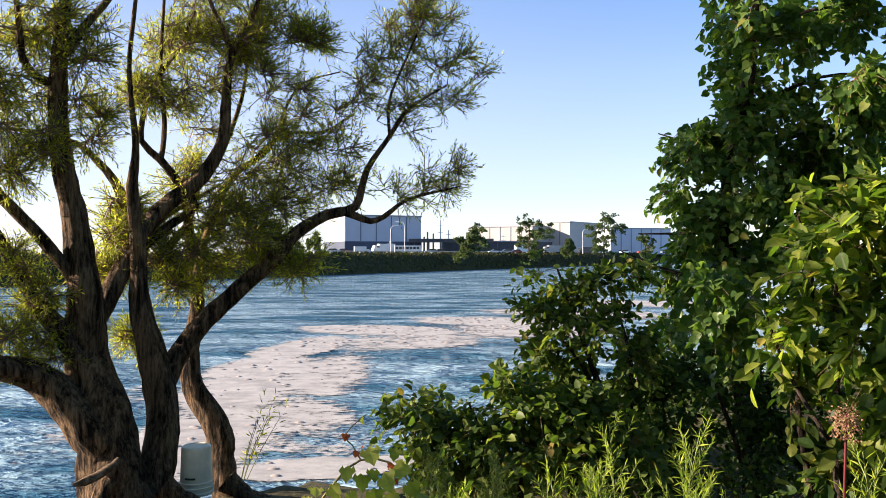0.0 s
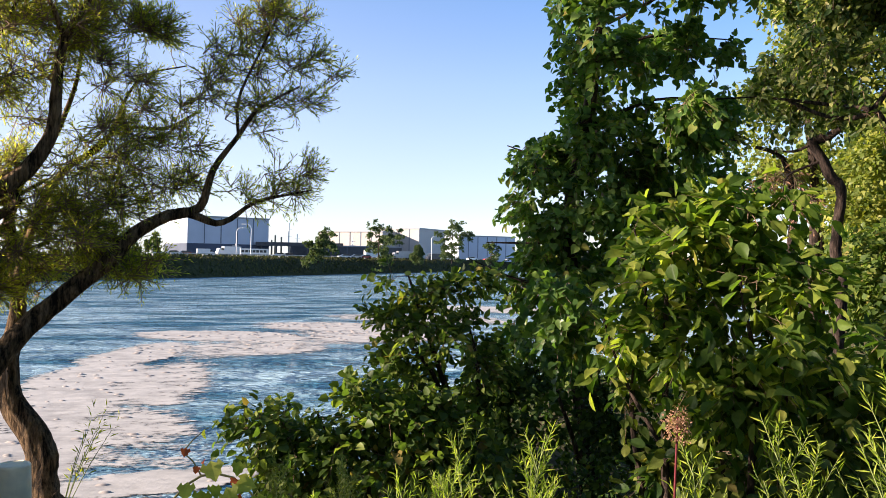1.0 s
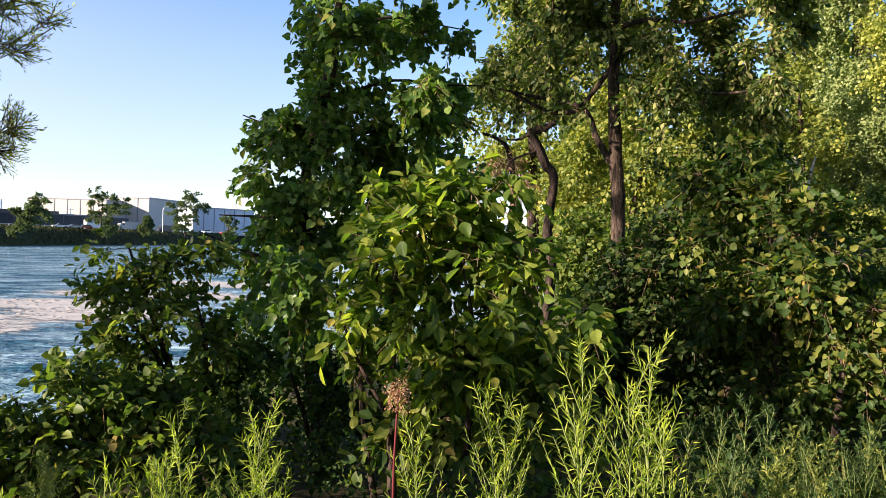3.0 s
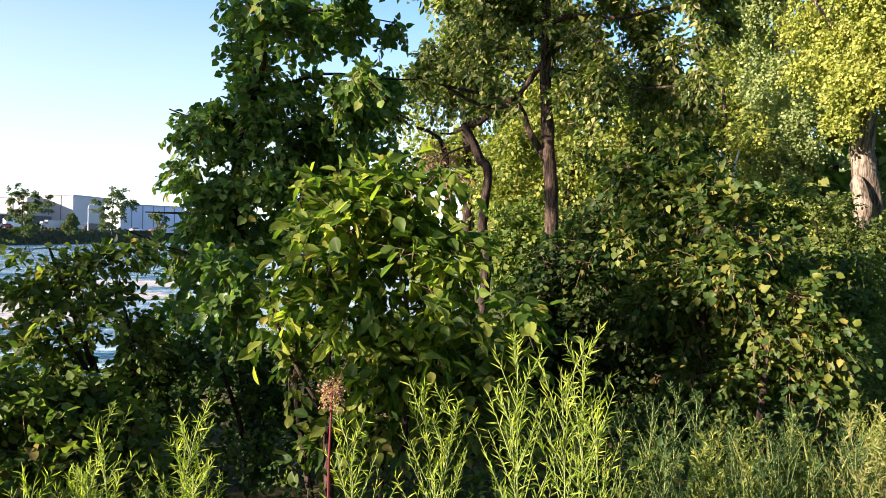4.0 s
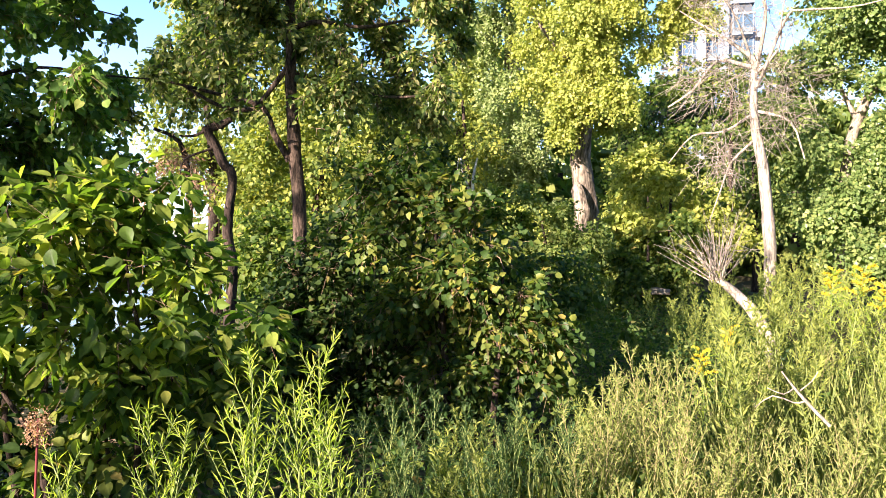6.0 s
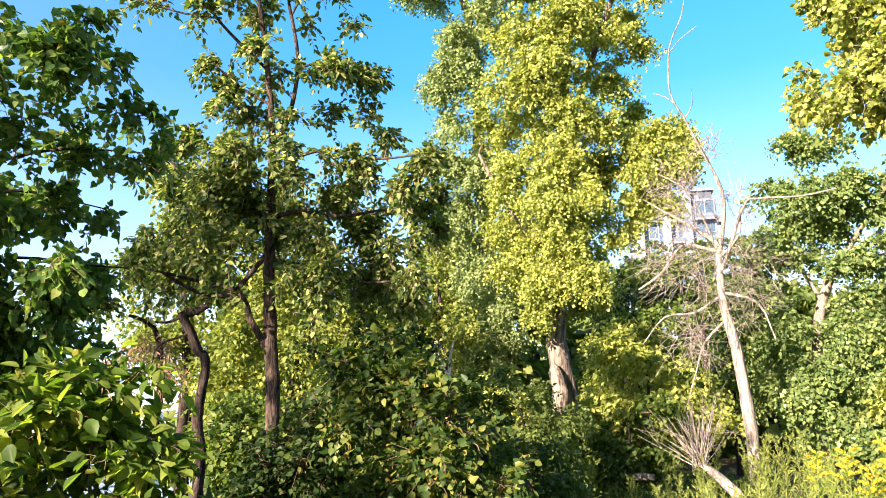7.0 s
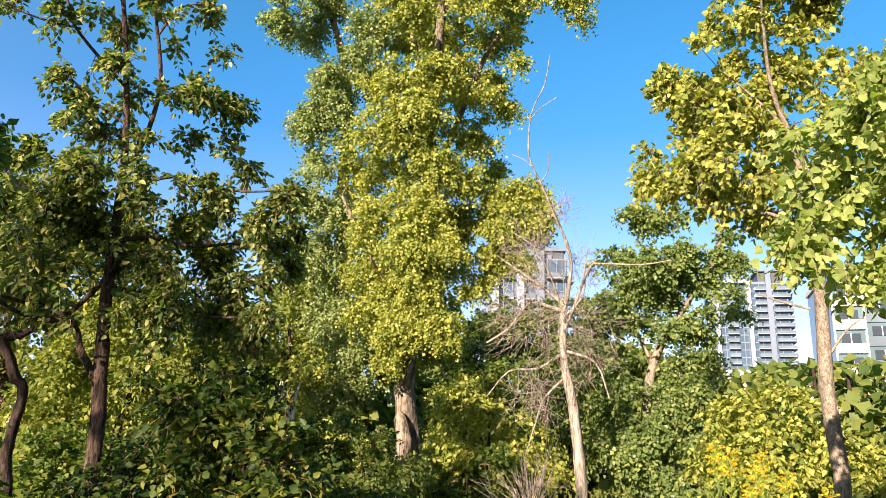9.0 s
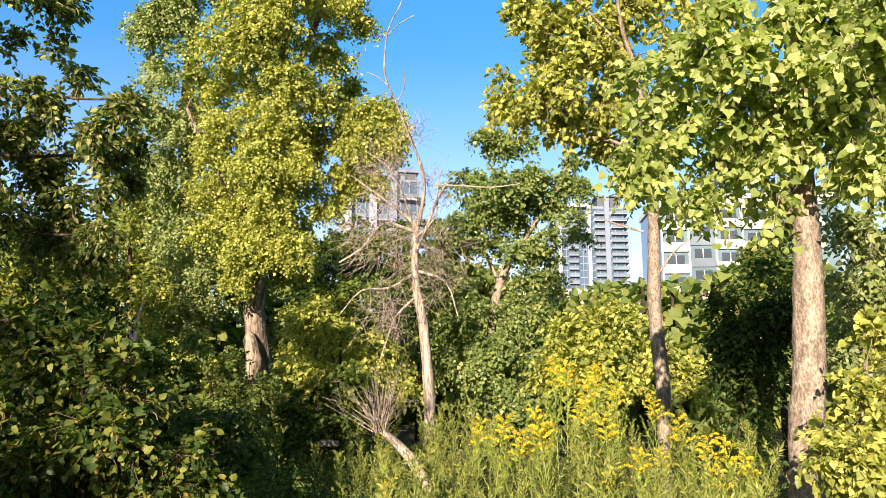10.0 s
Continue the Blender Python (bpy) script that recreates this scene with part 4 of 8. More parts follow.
def make_thicket():
    rng = np.random.default_rng(21)
    # tall broad-leaved tree, dark against the sky
    limbs = [[(2.14, 5.36, -0.74, 0.090), (2.16, 5.57, -0.17, 0.081), (2.15, 5.80, 0.88, 0.072), (2.09, 5.86, 1.77, 0.063),
     (2.16, 5.76, 2.52, 0.054), (2.20, 5.61, 3.12, 0.045), (2.17, 5.42, 3.71, 0.034), (2.07, 5.22, 4.25, 0.008)],
             [(2.24, 5.61, 3.14, 0.032), (2.54, 5.45, 3.28, 0.023), (3.06, 5.19, 3.22, 0.009)],
             [(2.24, 5.73, 2.66, 0.036), (2.63, 5.52, 2.82, 0.023), (2.97, 5.35, 2.81, 0.018), (3.27, 5.17, 2.81, 0.009)],
             [(2.20, 5.80, 2.32, 0.036), (2.56, 5.63, 2.44, 0.027), (2.93, 5.43, 2.53, 0.018), (3.18, 5.29, 2.50, 0.009)],
             [(2.17, 5.83, 2.11, 0.032), (1.86, 5.91, 2.38, 0.023), (1.60, 5.97, 2.49, 0.009)],
             [(2.15, 5.86, 1.73, 0.032), (1.82, 5.97, 1.72, 0.023), (1.47, 6.07, 1.72, 0.009)],
             [(2.16, 5.86, 1.43, 0.036), (1.76, 5.99, 1.42, 0.023), (1.33, 6.10, 1.59, 0.009)],
             [(2.21, 5.45, 3.35, 0.027), (2.66, 5.17, 3.56, 0.018), (3.21, 4.83, 3.61, 0.009)]]
    limbs[1:] = [[(x, y, z, r * 0.55) for x, y, z, r in ln] for ln in limbs[1:]]
    blobs = [(2.10, 5.64, 3.28, 0.23), (2.17, 6.09, 3.16, 0.16), (2.16, 5.31, 3.07, 0.24), (2.70, 5.80, 3.37, 0.24),
     (2.69, 5.21, 3.16, 0.15), (2.94, 5.19, 3.19, 0.07), (2.19, 6.02, 2.91, 0.19), (2.28, 5.58, 2.86, 0.24),
     (2.60, 5.56, 2.95, 0.20), (2.62, 5.05, 2.79, 0.13), (3.16, 5.51, 2.82, 0.11), (3.23, 5.24, 2.81, 0.08),
     (2.12, 5.62, 2.59, 0.24), (1.98, 6.12, 2.54, 0.16), (1.68, 5.77, 2.44, 0.08), (2.41, 5.62, 2.63, 0.25),
     (2.59, 5.23, 2.57, 0.15), (2.88, 5.35, 2.56, 0.15), (3.00, 5.09, 2.48, 0.09), (1.78, 5.72, 2.27, 0.15),
     (2.10, 6.07, 2.34, 0.21), (2.18, 5.60, 2.26, 0.24), (2.53, 5.65, 2.31, 0.25), (2.99, 5.91, 2.38, 0.19),
     (3.23, 5.77, 2.39, 0.14), (3.25, 5.52, 2.29, 0.07), (1.81, 6.00, 2.01, 0.13), (1.93, 5.71, 2.00, 0.19),
     (2.13, 5.53, 1.97, 0.21), (2.69, 6.08, 2.04, 0.27), (2.79, 5.58, 2.07, 0.16), (2.80, 5.17, 2.09, 0.09),
     (1.67, 6.13, 1.74, 0.08), (1.90, 6.21, 1.72, 0.18), (2.08, 6.00, 1.69, 0.23), (2.44, 6.15, 1.70, 0.26),
     (2.43, 5.30, 1.70, 0.21)]
    low = [(1.40, 5.92, 1.60, 0.07), (1.55, 5.90, 1.42, 0.14), (1.88, 6.18, 1.38, 0.21), (1.98, 5.62, 1.40, 0.22),
     (2.38, 5.85, 1.35, 0.24), (1.70, 6.16, 1.08, 0.19), (1.84, 5.72, 1.07, 0.22), (2.06, 5.54, 1.04, 0.21),
     (1.41, 5.88, 0.92, 0.16), (1.73, 6.06, 0.76, 0.19), (1.96, 5.91, 0.72, 0.19), (2.52, 5.44, 1.33, 0.20)]
    high = [(1.90, 5.07, 3.41, 0.21), (2.24, 5.02, 3.52, 0.23), (2.75, 5.26, 3.64, 0.18), (3.06, 4.90, 3.55, 0.11),
     (1.98, 4.93, 3.69, 0.21), (2.38, 5.00, 3.87, 0.22), (2.74, 4.86, 3.86, 0.15), (2.89, 4.51, 3.72, 0.08),
     (2.24, 5.20, 4.18, 0.19), (2.32, 4.64, 4.01, 0.17), (2.70, 4.68, 4.08, 0.12), (2.31, 4.88, 4.32, 0.12),
     (2.49, 4.71, 4.30, 0.11), (3.21, 4.79, 3.60, 0.07)]
    low += [(1.58, 4.63, 1.46, 0.15), (1.73, 4.61, 1.25, 0.16), (1.67, 4.75, 1.02, 0.15), (1.61, 4.74, 1.21, 0.13)]
    grow("broadleaf_tree", rng, limbs, [blobs, low, high], [430, 85, 130], "heart", "dense dark green broad-leaved tree at the river's edge", "tree", DARK_BARK, LINDEN_LEAF,
         sides=9, twig_r=0.011, spread=3, shoot=0.21, n_leaf=10, size=0.068, width=0.94, droop=0.5, splay=0.75, flat=0.4, face=0.7)
    # small leaning bush over the water
    limbs = [[(1.11, 4.59, -0.14, 0.040), (1.02, 4.76, 0.32, 0.033), (0.89, 4.89, 0.82, 0.024), (0.75, 4.96, 1.26, 0.015),
     (0.68, 4.98, 1.47, 0.007)], [(1.02, 4.76, 0.32, 0.022), (0.83, 4.91, 0.85, 0.016), (0.59, 4.98, 1.12, 0.009)], [(1.07, 4.73, 0.26, 0.022), (1.12, 4.85, 0.86, 0.015), (1.05, 4.90, 1.20, 0.007)]]
    blobs = [(0.68, 4.98, 1.40, 0.16), (0.85, 4.95, 1.34, 0.18), (0.56, 4.99, 1.22, 0.15), (0.75, 4.95, 1.13, 0.20),
     (0.99, 4.91, 1.13, 0.22), (0.60, 4.96, 0.95, 0.15), (0.86, 4.91, 0.89, 0.24), (1.09, 4.86, 0.92, 0.22),
     (0.73, 4.90, 0.72, 0.18), (1.06, 4.83, 0.65, 0.22), (1.22, 4.86, 1.14, 0.15), (1.11, 4.90, 1.45, 0.08)]
    grow("small_tree", rng, limbs, blobs, 150, "ovate", "small leaning tree with mid-green leaves beside the river", "tree", DARK_BARK, BUSH_LEAF,
         sides=7, twig_r=0.007, spread=3, shoot=0.2, n_leaf=8, size=0.060, width=0.7, droop=0.35, flat=0.6, face=0.3)
    # low bush on the bank
    limbs = [[(0.29, 4.09, 0.19, 0.022), (0.23, 4.18, 0.47, 0.014), (0.09, 4.25, 0.74, 0.006)], [(0.34, 4.09, 0.18, 0.022), (0.39, 4.18, 0.51, 0.014), (0.46, 4.23, 0.78, 0.006)], [(0.60, 4.03, 0.11, 0.022), (0.65, 4.13, 0.45, 0.014), (0.63, 4.20, 0.73, 0.006)]]
    blobs = [(0.07, 4.26, 0.77, 0.13), (0.22, 4.27, 0.85, 0.11), (0.38, 4.25, 0.84, 0.13), (-0.03, 4.23, 0.64, 0.13),
     (0.17, 4.23, 0.63, 0.19), (0.41, 4.21, 0.62, 0.19), (0.63, 4.19, 0.70, 0.19), (0.03, 4.19, 0.46, 0.19),
     (0.28, 4.16, 0.41, 0.25), (0.57, 4.14, 0.43, 0.25), (0.82, 4.13, 0.55, 0.19), (0.87, 4.05, 0.34, 0.22),
     (-0.13, 4.25, 0.70, 0.09), (-0.22, 4.24, 0.69, 0.07)]
    grow("bank_bush", rng, limbs, blobs, 290, "kite", "leafy green bush on the river bank", "bush", DARK_BARK, BUSH_LEAF,
         sides=6, twig_r=0.007, spread=3, shoot=0.2, n_leaf=7, size=0.058, width=0.85, droop=0.4, flat=0.8)
    # pale large-leaved shrub in front
    limbs = [[(1.83, 3.65, 0.10, 0.028), (1.86, 3.78, 0.52, 0.022), (1.90, 3.87, 1.04, 0.017), (1.92, 3.90, 1.52, 0.013),
     (1.96, 3.87, 1.83, 0.006)], [(2.14, 3.47, 0.09, 0.025), (2.23, 3.59, 0.57, 0.019), (2.29, 3.65, 1.04, 0.014), (2.24, 3.72, 1.50, 0.009),
     (2.31, 3.67, 1.78, 0.006)],
             [(1.87, 3.79, 0.58, 0.014), (1.69, 3.96, 0.98, 0.011), (1.61, 4.02, 1.27, 0.006)], [(1.79, 3.77, 0.07, 0.022), (1.77, 4.00, 0.79, 0.016), (1.86, 4.03, 1.39, 0.011), (1.80, 4.06, 1.76, 0.006)], [(2.28, 3.67, 0.55, 0.014), (2.49, 3.63, 0.97, 0.010), (2.55, 3.64, 1.54, 0.006)]]
    blobs = [(1.81, 3.94, 1.85, 0.10), (1.93, 3.88, 1.92, 0.08), (2.12, 3.78, 1.91, 0.14), (2.30, 3.67, 1.92, 0.09),
     (2.40, 3.60, 1.96, 0.06), (1.87, 3.92, 1.67, 0.16), (2.08, 3.81, 1.68, 0.13), (2.29, 3.69, 1.60, 0.16),
     (2.44, 3.59, 1.57, 0.13), (1.82, 3.94, 1.43, 0.19), (2.08, 3.81, 1.40, 0.19), (2.29, 3.68, 1.29, 0.19),
     (2.47, 3.57, 1.42, 0.11), (1.68, 3.99, 1.22, 0.14), (1.90, 3.88, 1.13, 0.22), (2.16, 3.73, 1.04, 0.22),
     (2.36, 3.60, 1.05, 0.19),
     (2.57, 3.47, 1.11, 0.14), (2.74, 3.34, 1.15, 0.13)]
    blobs += [(2.14, 4.13, 1.86, 0.11), (2.30, 3.98, 1.91, 0.11), (2.39, 3.71, 1.85, 0.10), (2.21, 4.06, 1.66, 0.12),
     (2.40, 3.96, 1.65, 0.12), (2.49, 3.72, 1.60, 0.10), (2.10, 4.00, 1.45, 0.12), (2.30, 3.93, 1.42, 0.12),
     (2.44, 3.75, 1.37, 0.11), (2.63, 3.72, 1.33, 0.09)]
    low = [(1.81, 3.87, 0.79, 0.16), (2.04, 3.75, 0.79, 0.19), (2.30, 3.60, 0.79, 0.16), (1.90, 3.76, 0.52, 0.16), (2.15, 3.63, 0.57, 0.19), (2.42, 3.50, 0.69, 0.19), (2.63, 3.38, 0.87, 0.16)]
    grow("pale_shrub", rng, limbs, blobs, 230, "ovate", "young shrub with large pale green leaves, some turning yellow", "shrub", DARK_BARK, PALE_LEAF,
         sides=7, twig_r=0.006, spread=2, shoot=0.24, n_leaf=6, size=0.102, width=0.70, droop=0.45, splay=0.7, flat=1.1, face=0.25)
    # its shaded foot, split off so that a darker leaf holds the shade
    stem = [(2.10, 3.62, ground_z(2.10, 3.62) - 0.05, 0.018), (2.12, 3.65, 0.40, 0.014), (2.10, 3.70, 0.80, 0.006)]
    grow("undershrub", rng, [stem], low, 75, "ovate", "lower part of the pale shrub, its shade put into a darker leaf colour", "shrub", DARK_BARK, HALF_LIGHT_LEAF, "undershrubs",
         sides=7, twig_r=0.006, spread=2, shoot=0.22, n_leaf=6, size=0.092, width=0.70, droop=0.45, splay=0.7, flat=1.1, face=0.25)
    # dark bush under the ash, its shade put into the leaf colour
    limbs = [[(4.71, 4.23, -0.42, 0.053), (4.85, 4.39, 0.45, 0.038), (4.86, 4.50, 1.19, 0.024), (4.79, 4.59, 1.71, 0.012)], [(4.94, 3.96, -0.39, 0.053), (5.12, 4.08, 0.47, 0.038), (5.14, 4.19, 1.30, 0.024), (5.06, 4.27, 1.96, 0.012)], [(5.16, 3.69, -0.36, 0.048), (5.34, 3.79, 0.50, 0.034), (5.36, 3.89, 1.13, 0.019), (5.31, 3.98, 1.64, 0.010)]]
    blobs = [(4.79, 4.59, 1.71, 0.26), (5.01, 4.35, 1.86, 0.29), (5.18, 4.13, 1.96, 0.24), (4.63, 4.76, 1.46, 0.26),
     (4.90, 4.48, 1.38, 0.38), (5.17, 4.16, 1.49, 0.38), (5.36, 3.91, 1.55, 0.29), (4.59, 4.76, 1.03, 0.34),
     (4.89, 4.45, 0.95, 0.43), (5.19, 4.10, 1.02, 0.43), (5.41, 3.82, 1.13, 0.34), (5.53, 3.62, 0.96, 0.24),
     (4.57, 4.72, 0.61, 0.34), (4.86, 4.41, 0.54, 0.43), (5.15, 4.06, 0.56, 0.43), (5.40, 3.73, 0.59, 0.34),
     (5.54, 3.52, 0.61, 0.19), (5.61, 3.46, 0.84, 0.12), (4.42, 4.94, 1.16, 0.19), (4.33, 4.95, 0.69, 0.24)]
    blobs += [(4.36, 4.80, 1.36, 0.22), (4.36, 4.48, 1.54, 0.21), (4.18, 4.80, 1.09, 0.21), (4.57, 4.54, 1.19, 0.23),
     (4.38, 4.67, 0.95, 0.21), (4.70, 4.49, 1.42, 0.22), (4.17, 4.91, 0.80, 0.19)]
    grow("dark_bush", rng, limbs, blobs, 740, "kite", "large bush with small rounded leaves, its shade put into the dark leaf colour", "bush", DARK_BARK, SHADE_TONE_LEAF,
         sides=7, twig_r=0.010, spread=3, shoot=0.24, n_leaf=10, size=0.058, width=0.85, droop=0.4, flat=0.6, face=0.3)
    # lit right half of the dark bush, its light put into lighter leaves
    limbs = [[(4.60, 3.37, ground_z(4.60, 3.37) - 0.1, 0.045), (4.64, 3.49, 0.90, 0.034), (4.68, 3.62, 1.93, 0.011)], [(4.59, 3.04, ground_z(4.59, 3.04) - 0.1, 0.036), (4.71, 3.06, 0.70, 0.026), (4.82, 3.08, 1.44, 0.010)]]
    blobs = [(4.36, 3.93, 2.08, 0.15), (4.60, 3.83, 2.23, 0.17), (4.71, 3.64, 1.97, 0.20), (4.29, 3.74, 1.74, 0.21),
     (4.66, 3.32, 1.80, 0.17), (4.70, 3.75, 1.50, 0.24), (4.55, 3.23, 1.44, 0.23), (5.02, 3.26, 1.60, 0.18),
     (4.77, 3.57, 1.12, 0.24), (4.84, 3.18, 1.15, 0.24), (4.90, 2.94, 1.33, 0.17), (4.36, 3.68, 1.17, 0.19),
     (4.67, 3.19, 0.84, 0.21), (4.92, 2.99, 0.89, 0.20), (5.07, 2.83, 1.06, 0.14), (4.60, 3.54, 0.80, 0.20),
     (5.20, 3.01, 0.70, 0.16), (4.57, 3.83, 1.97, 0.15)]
    grow("green_bush", rng, limbs, blobs, 430, "kite", "right half of the dark bush, half-light put into its greener leaves, some yellow", "bush", DARK_BARK, HALF_LIGHT_LEAF,
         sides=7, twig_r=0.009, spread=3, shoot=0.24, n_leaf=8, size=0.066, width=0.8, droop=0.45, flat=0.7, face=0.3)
    # undershrubs added to darken the feet of the broad-leaved tree and the ash
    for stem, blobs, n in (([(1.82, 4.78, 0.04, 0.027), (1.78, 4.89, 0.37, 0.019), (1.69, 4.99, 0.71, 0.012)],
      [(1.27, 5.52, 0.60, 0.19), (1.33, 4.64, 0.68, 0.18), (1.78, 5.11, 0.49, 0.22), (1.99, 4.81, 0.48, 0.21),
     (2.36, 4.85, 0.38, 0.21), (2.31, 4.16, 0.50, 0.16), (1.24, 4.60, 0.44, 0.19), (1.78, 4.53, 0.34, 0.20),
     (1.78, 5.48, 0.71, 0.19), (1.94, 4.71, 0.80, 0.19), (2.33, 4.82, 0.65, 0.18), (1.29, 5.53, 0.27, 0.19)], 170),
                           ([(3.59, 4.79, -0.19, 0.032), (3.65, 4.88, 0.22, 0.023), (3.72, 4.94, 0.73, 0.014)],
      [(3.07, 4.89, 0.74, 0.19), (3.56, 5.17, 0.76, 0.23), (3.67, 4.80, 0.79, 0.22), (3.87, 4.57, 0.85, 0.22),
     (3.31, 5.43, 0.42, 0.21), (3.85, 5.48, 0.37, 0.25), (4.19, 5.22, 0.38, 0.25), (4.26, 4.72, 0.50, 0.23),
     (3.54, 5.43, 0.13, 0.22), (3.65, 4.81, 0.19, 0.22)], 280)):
        grow("undershrub", rng, [stem], blobs, n, "kite", "dark leafy shrub added to hold the deep shade at the tree feet", "shrub", DARK_BARK, SHADE_TONE_LEAF, "undershrubs", sides=6, twig_r=0.006, spread=3, shoot=0.2, n_leaf=8, size=0.058, width=0.75, droop=0.4, flat=0.6, step=0.15, fine=False)
    # ash with a straight dark trunk
    limbs = [[(6.87, 7.45, 0.30, 0.112), (6.90, 7.51, 1.29, 0.105), (6.88, 7.52, 2.10, 0.100), (6.83, 7.53, 2.55, 0.096), (6.75, 7.51, 3.07, 0.093), (6.66, 7.47, 3.61, 0.082), (6.56, 7.35, 4.29, 0.070), (6.41, 7.21, 4.97, 0.059), (6.20, 7.05, 5.63, 0.048), (5.92, 6.89, 6.27, 0.037), (5.61, 6.73, 6.87, 0.030), (5.27, 6.59, 7.37, 0.022), (4.92, 6.50, 7.78, 0.015)],
             [(6.62, 7.43, 3.88, 0.045), (6.51, 7.61, 3.60, 0.037), (6.34, 7.82, 3.32, 0.033), (6.03, 8.05, 3.33, 0.026), (5.68, 8.26, 3.53, 0.019)],
             [(6.75, 7.58, 2.68, 0.052), (6.57, 7.68, 3.00, 0.045), (6.44, 7.73, 3.32, 0.037), (6.11, 7.97, 3.43, 0.026), (5.51, 8.36, 3.57, 0.015)],
             [(6.37, 7.17, 5.10, 0.037), (6.41, 6.93, 5.52, 0.033), (6.28, 6.68, 6.12, 0.030), (5.91, 6.52, 6.80, 0.022), (5.54, 6.37, 7.37, 0.016), (5.25, 6.15, 7.86, 0.011)],
             [(6.51, 7.29, 4.56, 0.037), (6.57, 7.05, 4.99, 0.030), (6.87, 6.67, 5.16, 0.026), (7.30, 6.26, 5.06, 0.019), (7.77, 5.61, 5.16, 0.011)],
             [(6.56, 7.35, 4.29, 0.045), (6.80, 7.09, 4.38, 0.033), (7.21, 6.70, 4.35, 0.026), (7.56, 6.25, 4.44, 0.019), (7.91, 5.83, 4.38, 0.011)],
             [(6.51, 7.29, 4.56, 0.033), (6.16, 7.55, 4.66, 0.026), (5.78, 7.83, 4.68, 0.022), (5.33, 8.04, 4.94, 0.011)],
             [(6.04, 6.96, 6.02, 0.026), (5.67, 7.09, 6.29, 0.022), (5.34, 7.16, 6.55, 0.019), (5.13, 7.12, 6.83, 0.017), (4.88, 7.27, 6.86, 0.013), (4.65, 7.21, 7.15, 0.010)],
             [(5.43, 7.13, 6.51, 0.016), (5.10, 7.37, 6.50, 0.013), (4.65, 7.63, 6.55, 0.009)],
             [(6.29, 6.70, 6.06, 0.019), (6.51, 6.43, 6.16, 0.016), (6.86, 6.15, 6.03, 0.013), (7.04, 5.97, 6.00, 0.009)],
             [(6.02, 6.56, 6.62, 0.018), (6.04, 6.27, 6.95, 0.015), (6.20, 6.04, 7.04, 0.010), (6.30, 5.95, 7.03, 0.007)],
             [(5.67, 6.40, 7.21, 0.015), (5.65, 6.07, 7.58, 0.012), (5.80, 5.80, 7.71, 0.007)],
             [(5.61, 6.73, 6.87, 0.016), (5.26, 6.81, 7.12, 0.013), (4.99, 6.73, 7.46, 0.009)],
             [(6.20, 7.05, 5.63, 0.022), (5.88, 7.23, 5.79, 0.018), (5.52, 7.37, 6.03, 0.012)],
             [(6.67, 7.43, 3.75, 0.037), (7.01, 7.12, 3.70, 0.030), (7.48, 6.68, 3.52, 0.022), (7.85, 6.24, 3.53, 0.015)]]
    blobs = [(5.12, 6.84, 8.15, 0.12), (5.14, 6.45, 7.82, 0.15), (5.50, 6.45, 8.29, 0.10), (5.47, 5.71, 7.57, 0.13),
     (5.95, 5.89, 7.82, 0.09), (5.38, 6.28, 7.57, 0.13), (4.86, 7.43, 7.44, 0.16), (4.63, 7.12, 6.87, 0.11),
     (5.24, 7.05, 7.70, 0.12), (5.29, 7.00, 7.12, 0.19), (5.66, 6.96, 7.49, 0.21), (5.79, 6.53, 7.07, 0.19),
     (5.86, 6.23, 7.26, 0.13), (4.80, 7.94, 6.73, 0.12), (5.17, 7.87, 6.89, 0.12), (5.21, 7.21, 6.58, 0.12),
     (5.77, 7.40, 6.92, 0.20), (6.03, 7.16, 6.89, 0.22), (5.83, 6.33, 6.70, 0.16), (6.35, 6.19, 7.09, 0.14),
     (5.22, 7.73, 6.47, 0.08), (6.55, 6.74, 6.85, 0.13), (6.72, 6.19, 6.75, 0.13), (5.74, 6.74, 6.14, 0.20),
     (5.71, 7.22, 6.26, 0.11), (5.57, 7.44, 6.07, 0.13), (5.84, 7.39, 5.81, 0.19), (6.43, 7.37, 6.13, 0.24),
     (6.31, 6.62, 6.04, 0.18), (6.44, 6.27, 6.09, 0.16), (6.88, 6.27, 6.11, 0.15), (7.17, 6.14, 6.11, 0.09),
     (5.99, 7.89, 5.79, 0.08), (6.16, 7.39, 5.54, 0.19), (6.31, 6.85, 5.47, 0.23), (7.06, 6.91, 5.84, 0.22),
     (7.06, 6.30, 5.70, 0.16), (7.50, 6.26, 5.44, 0.16)]
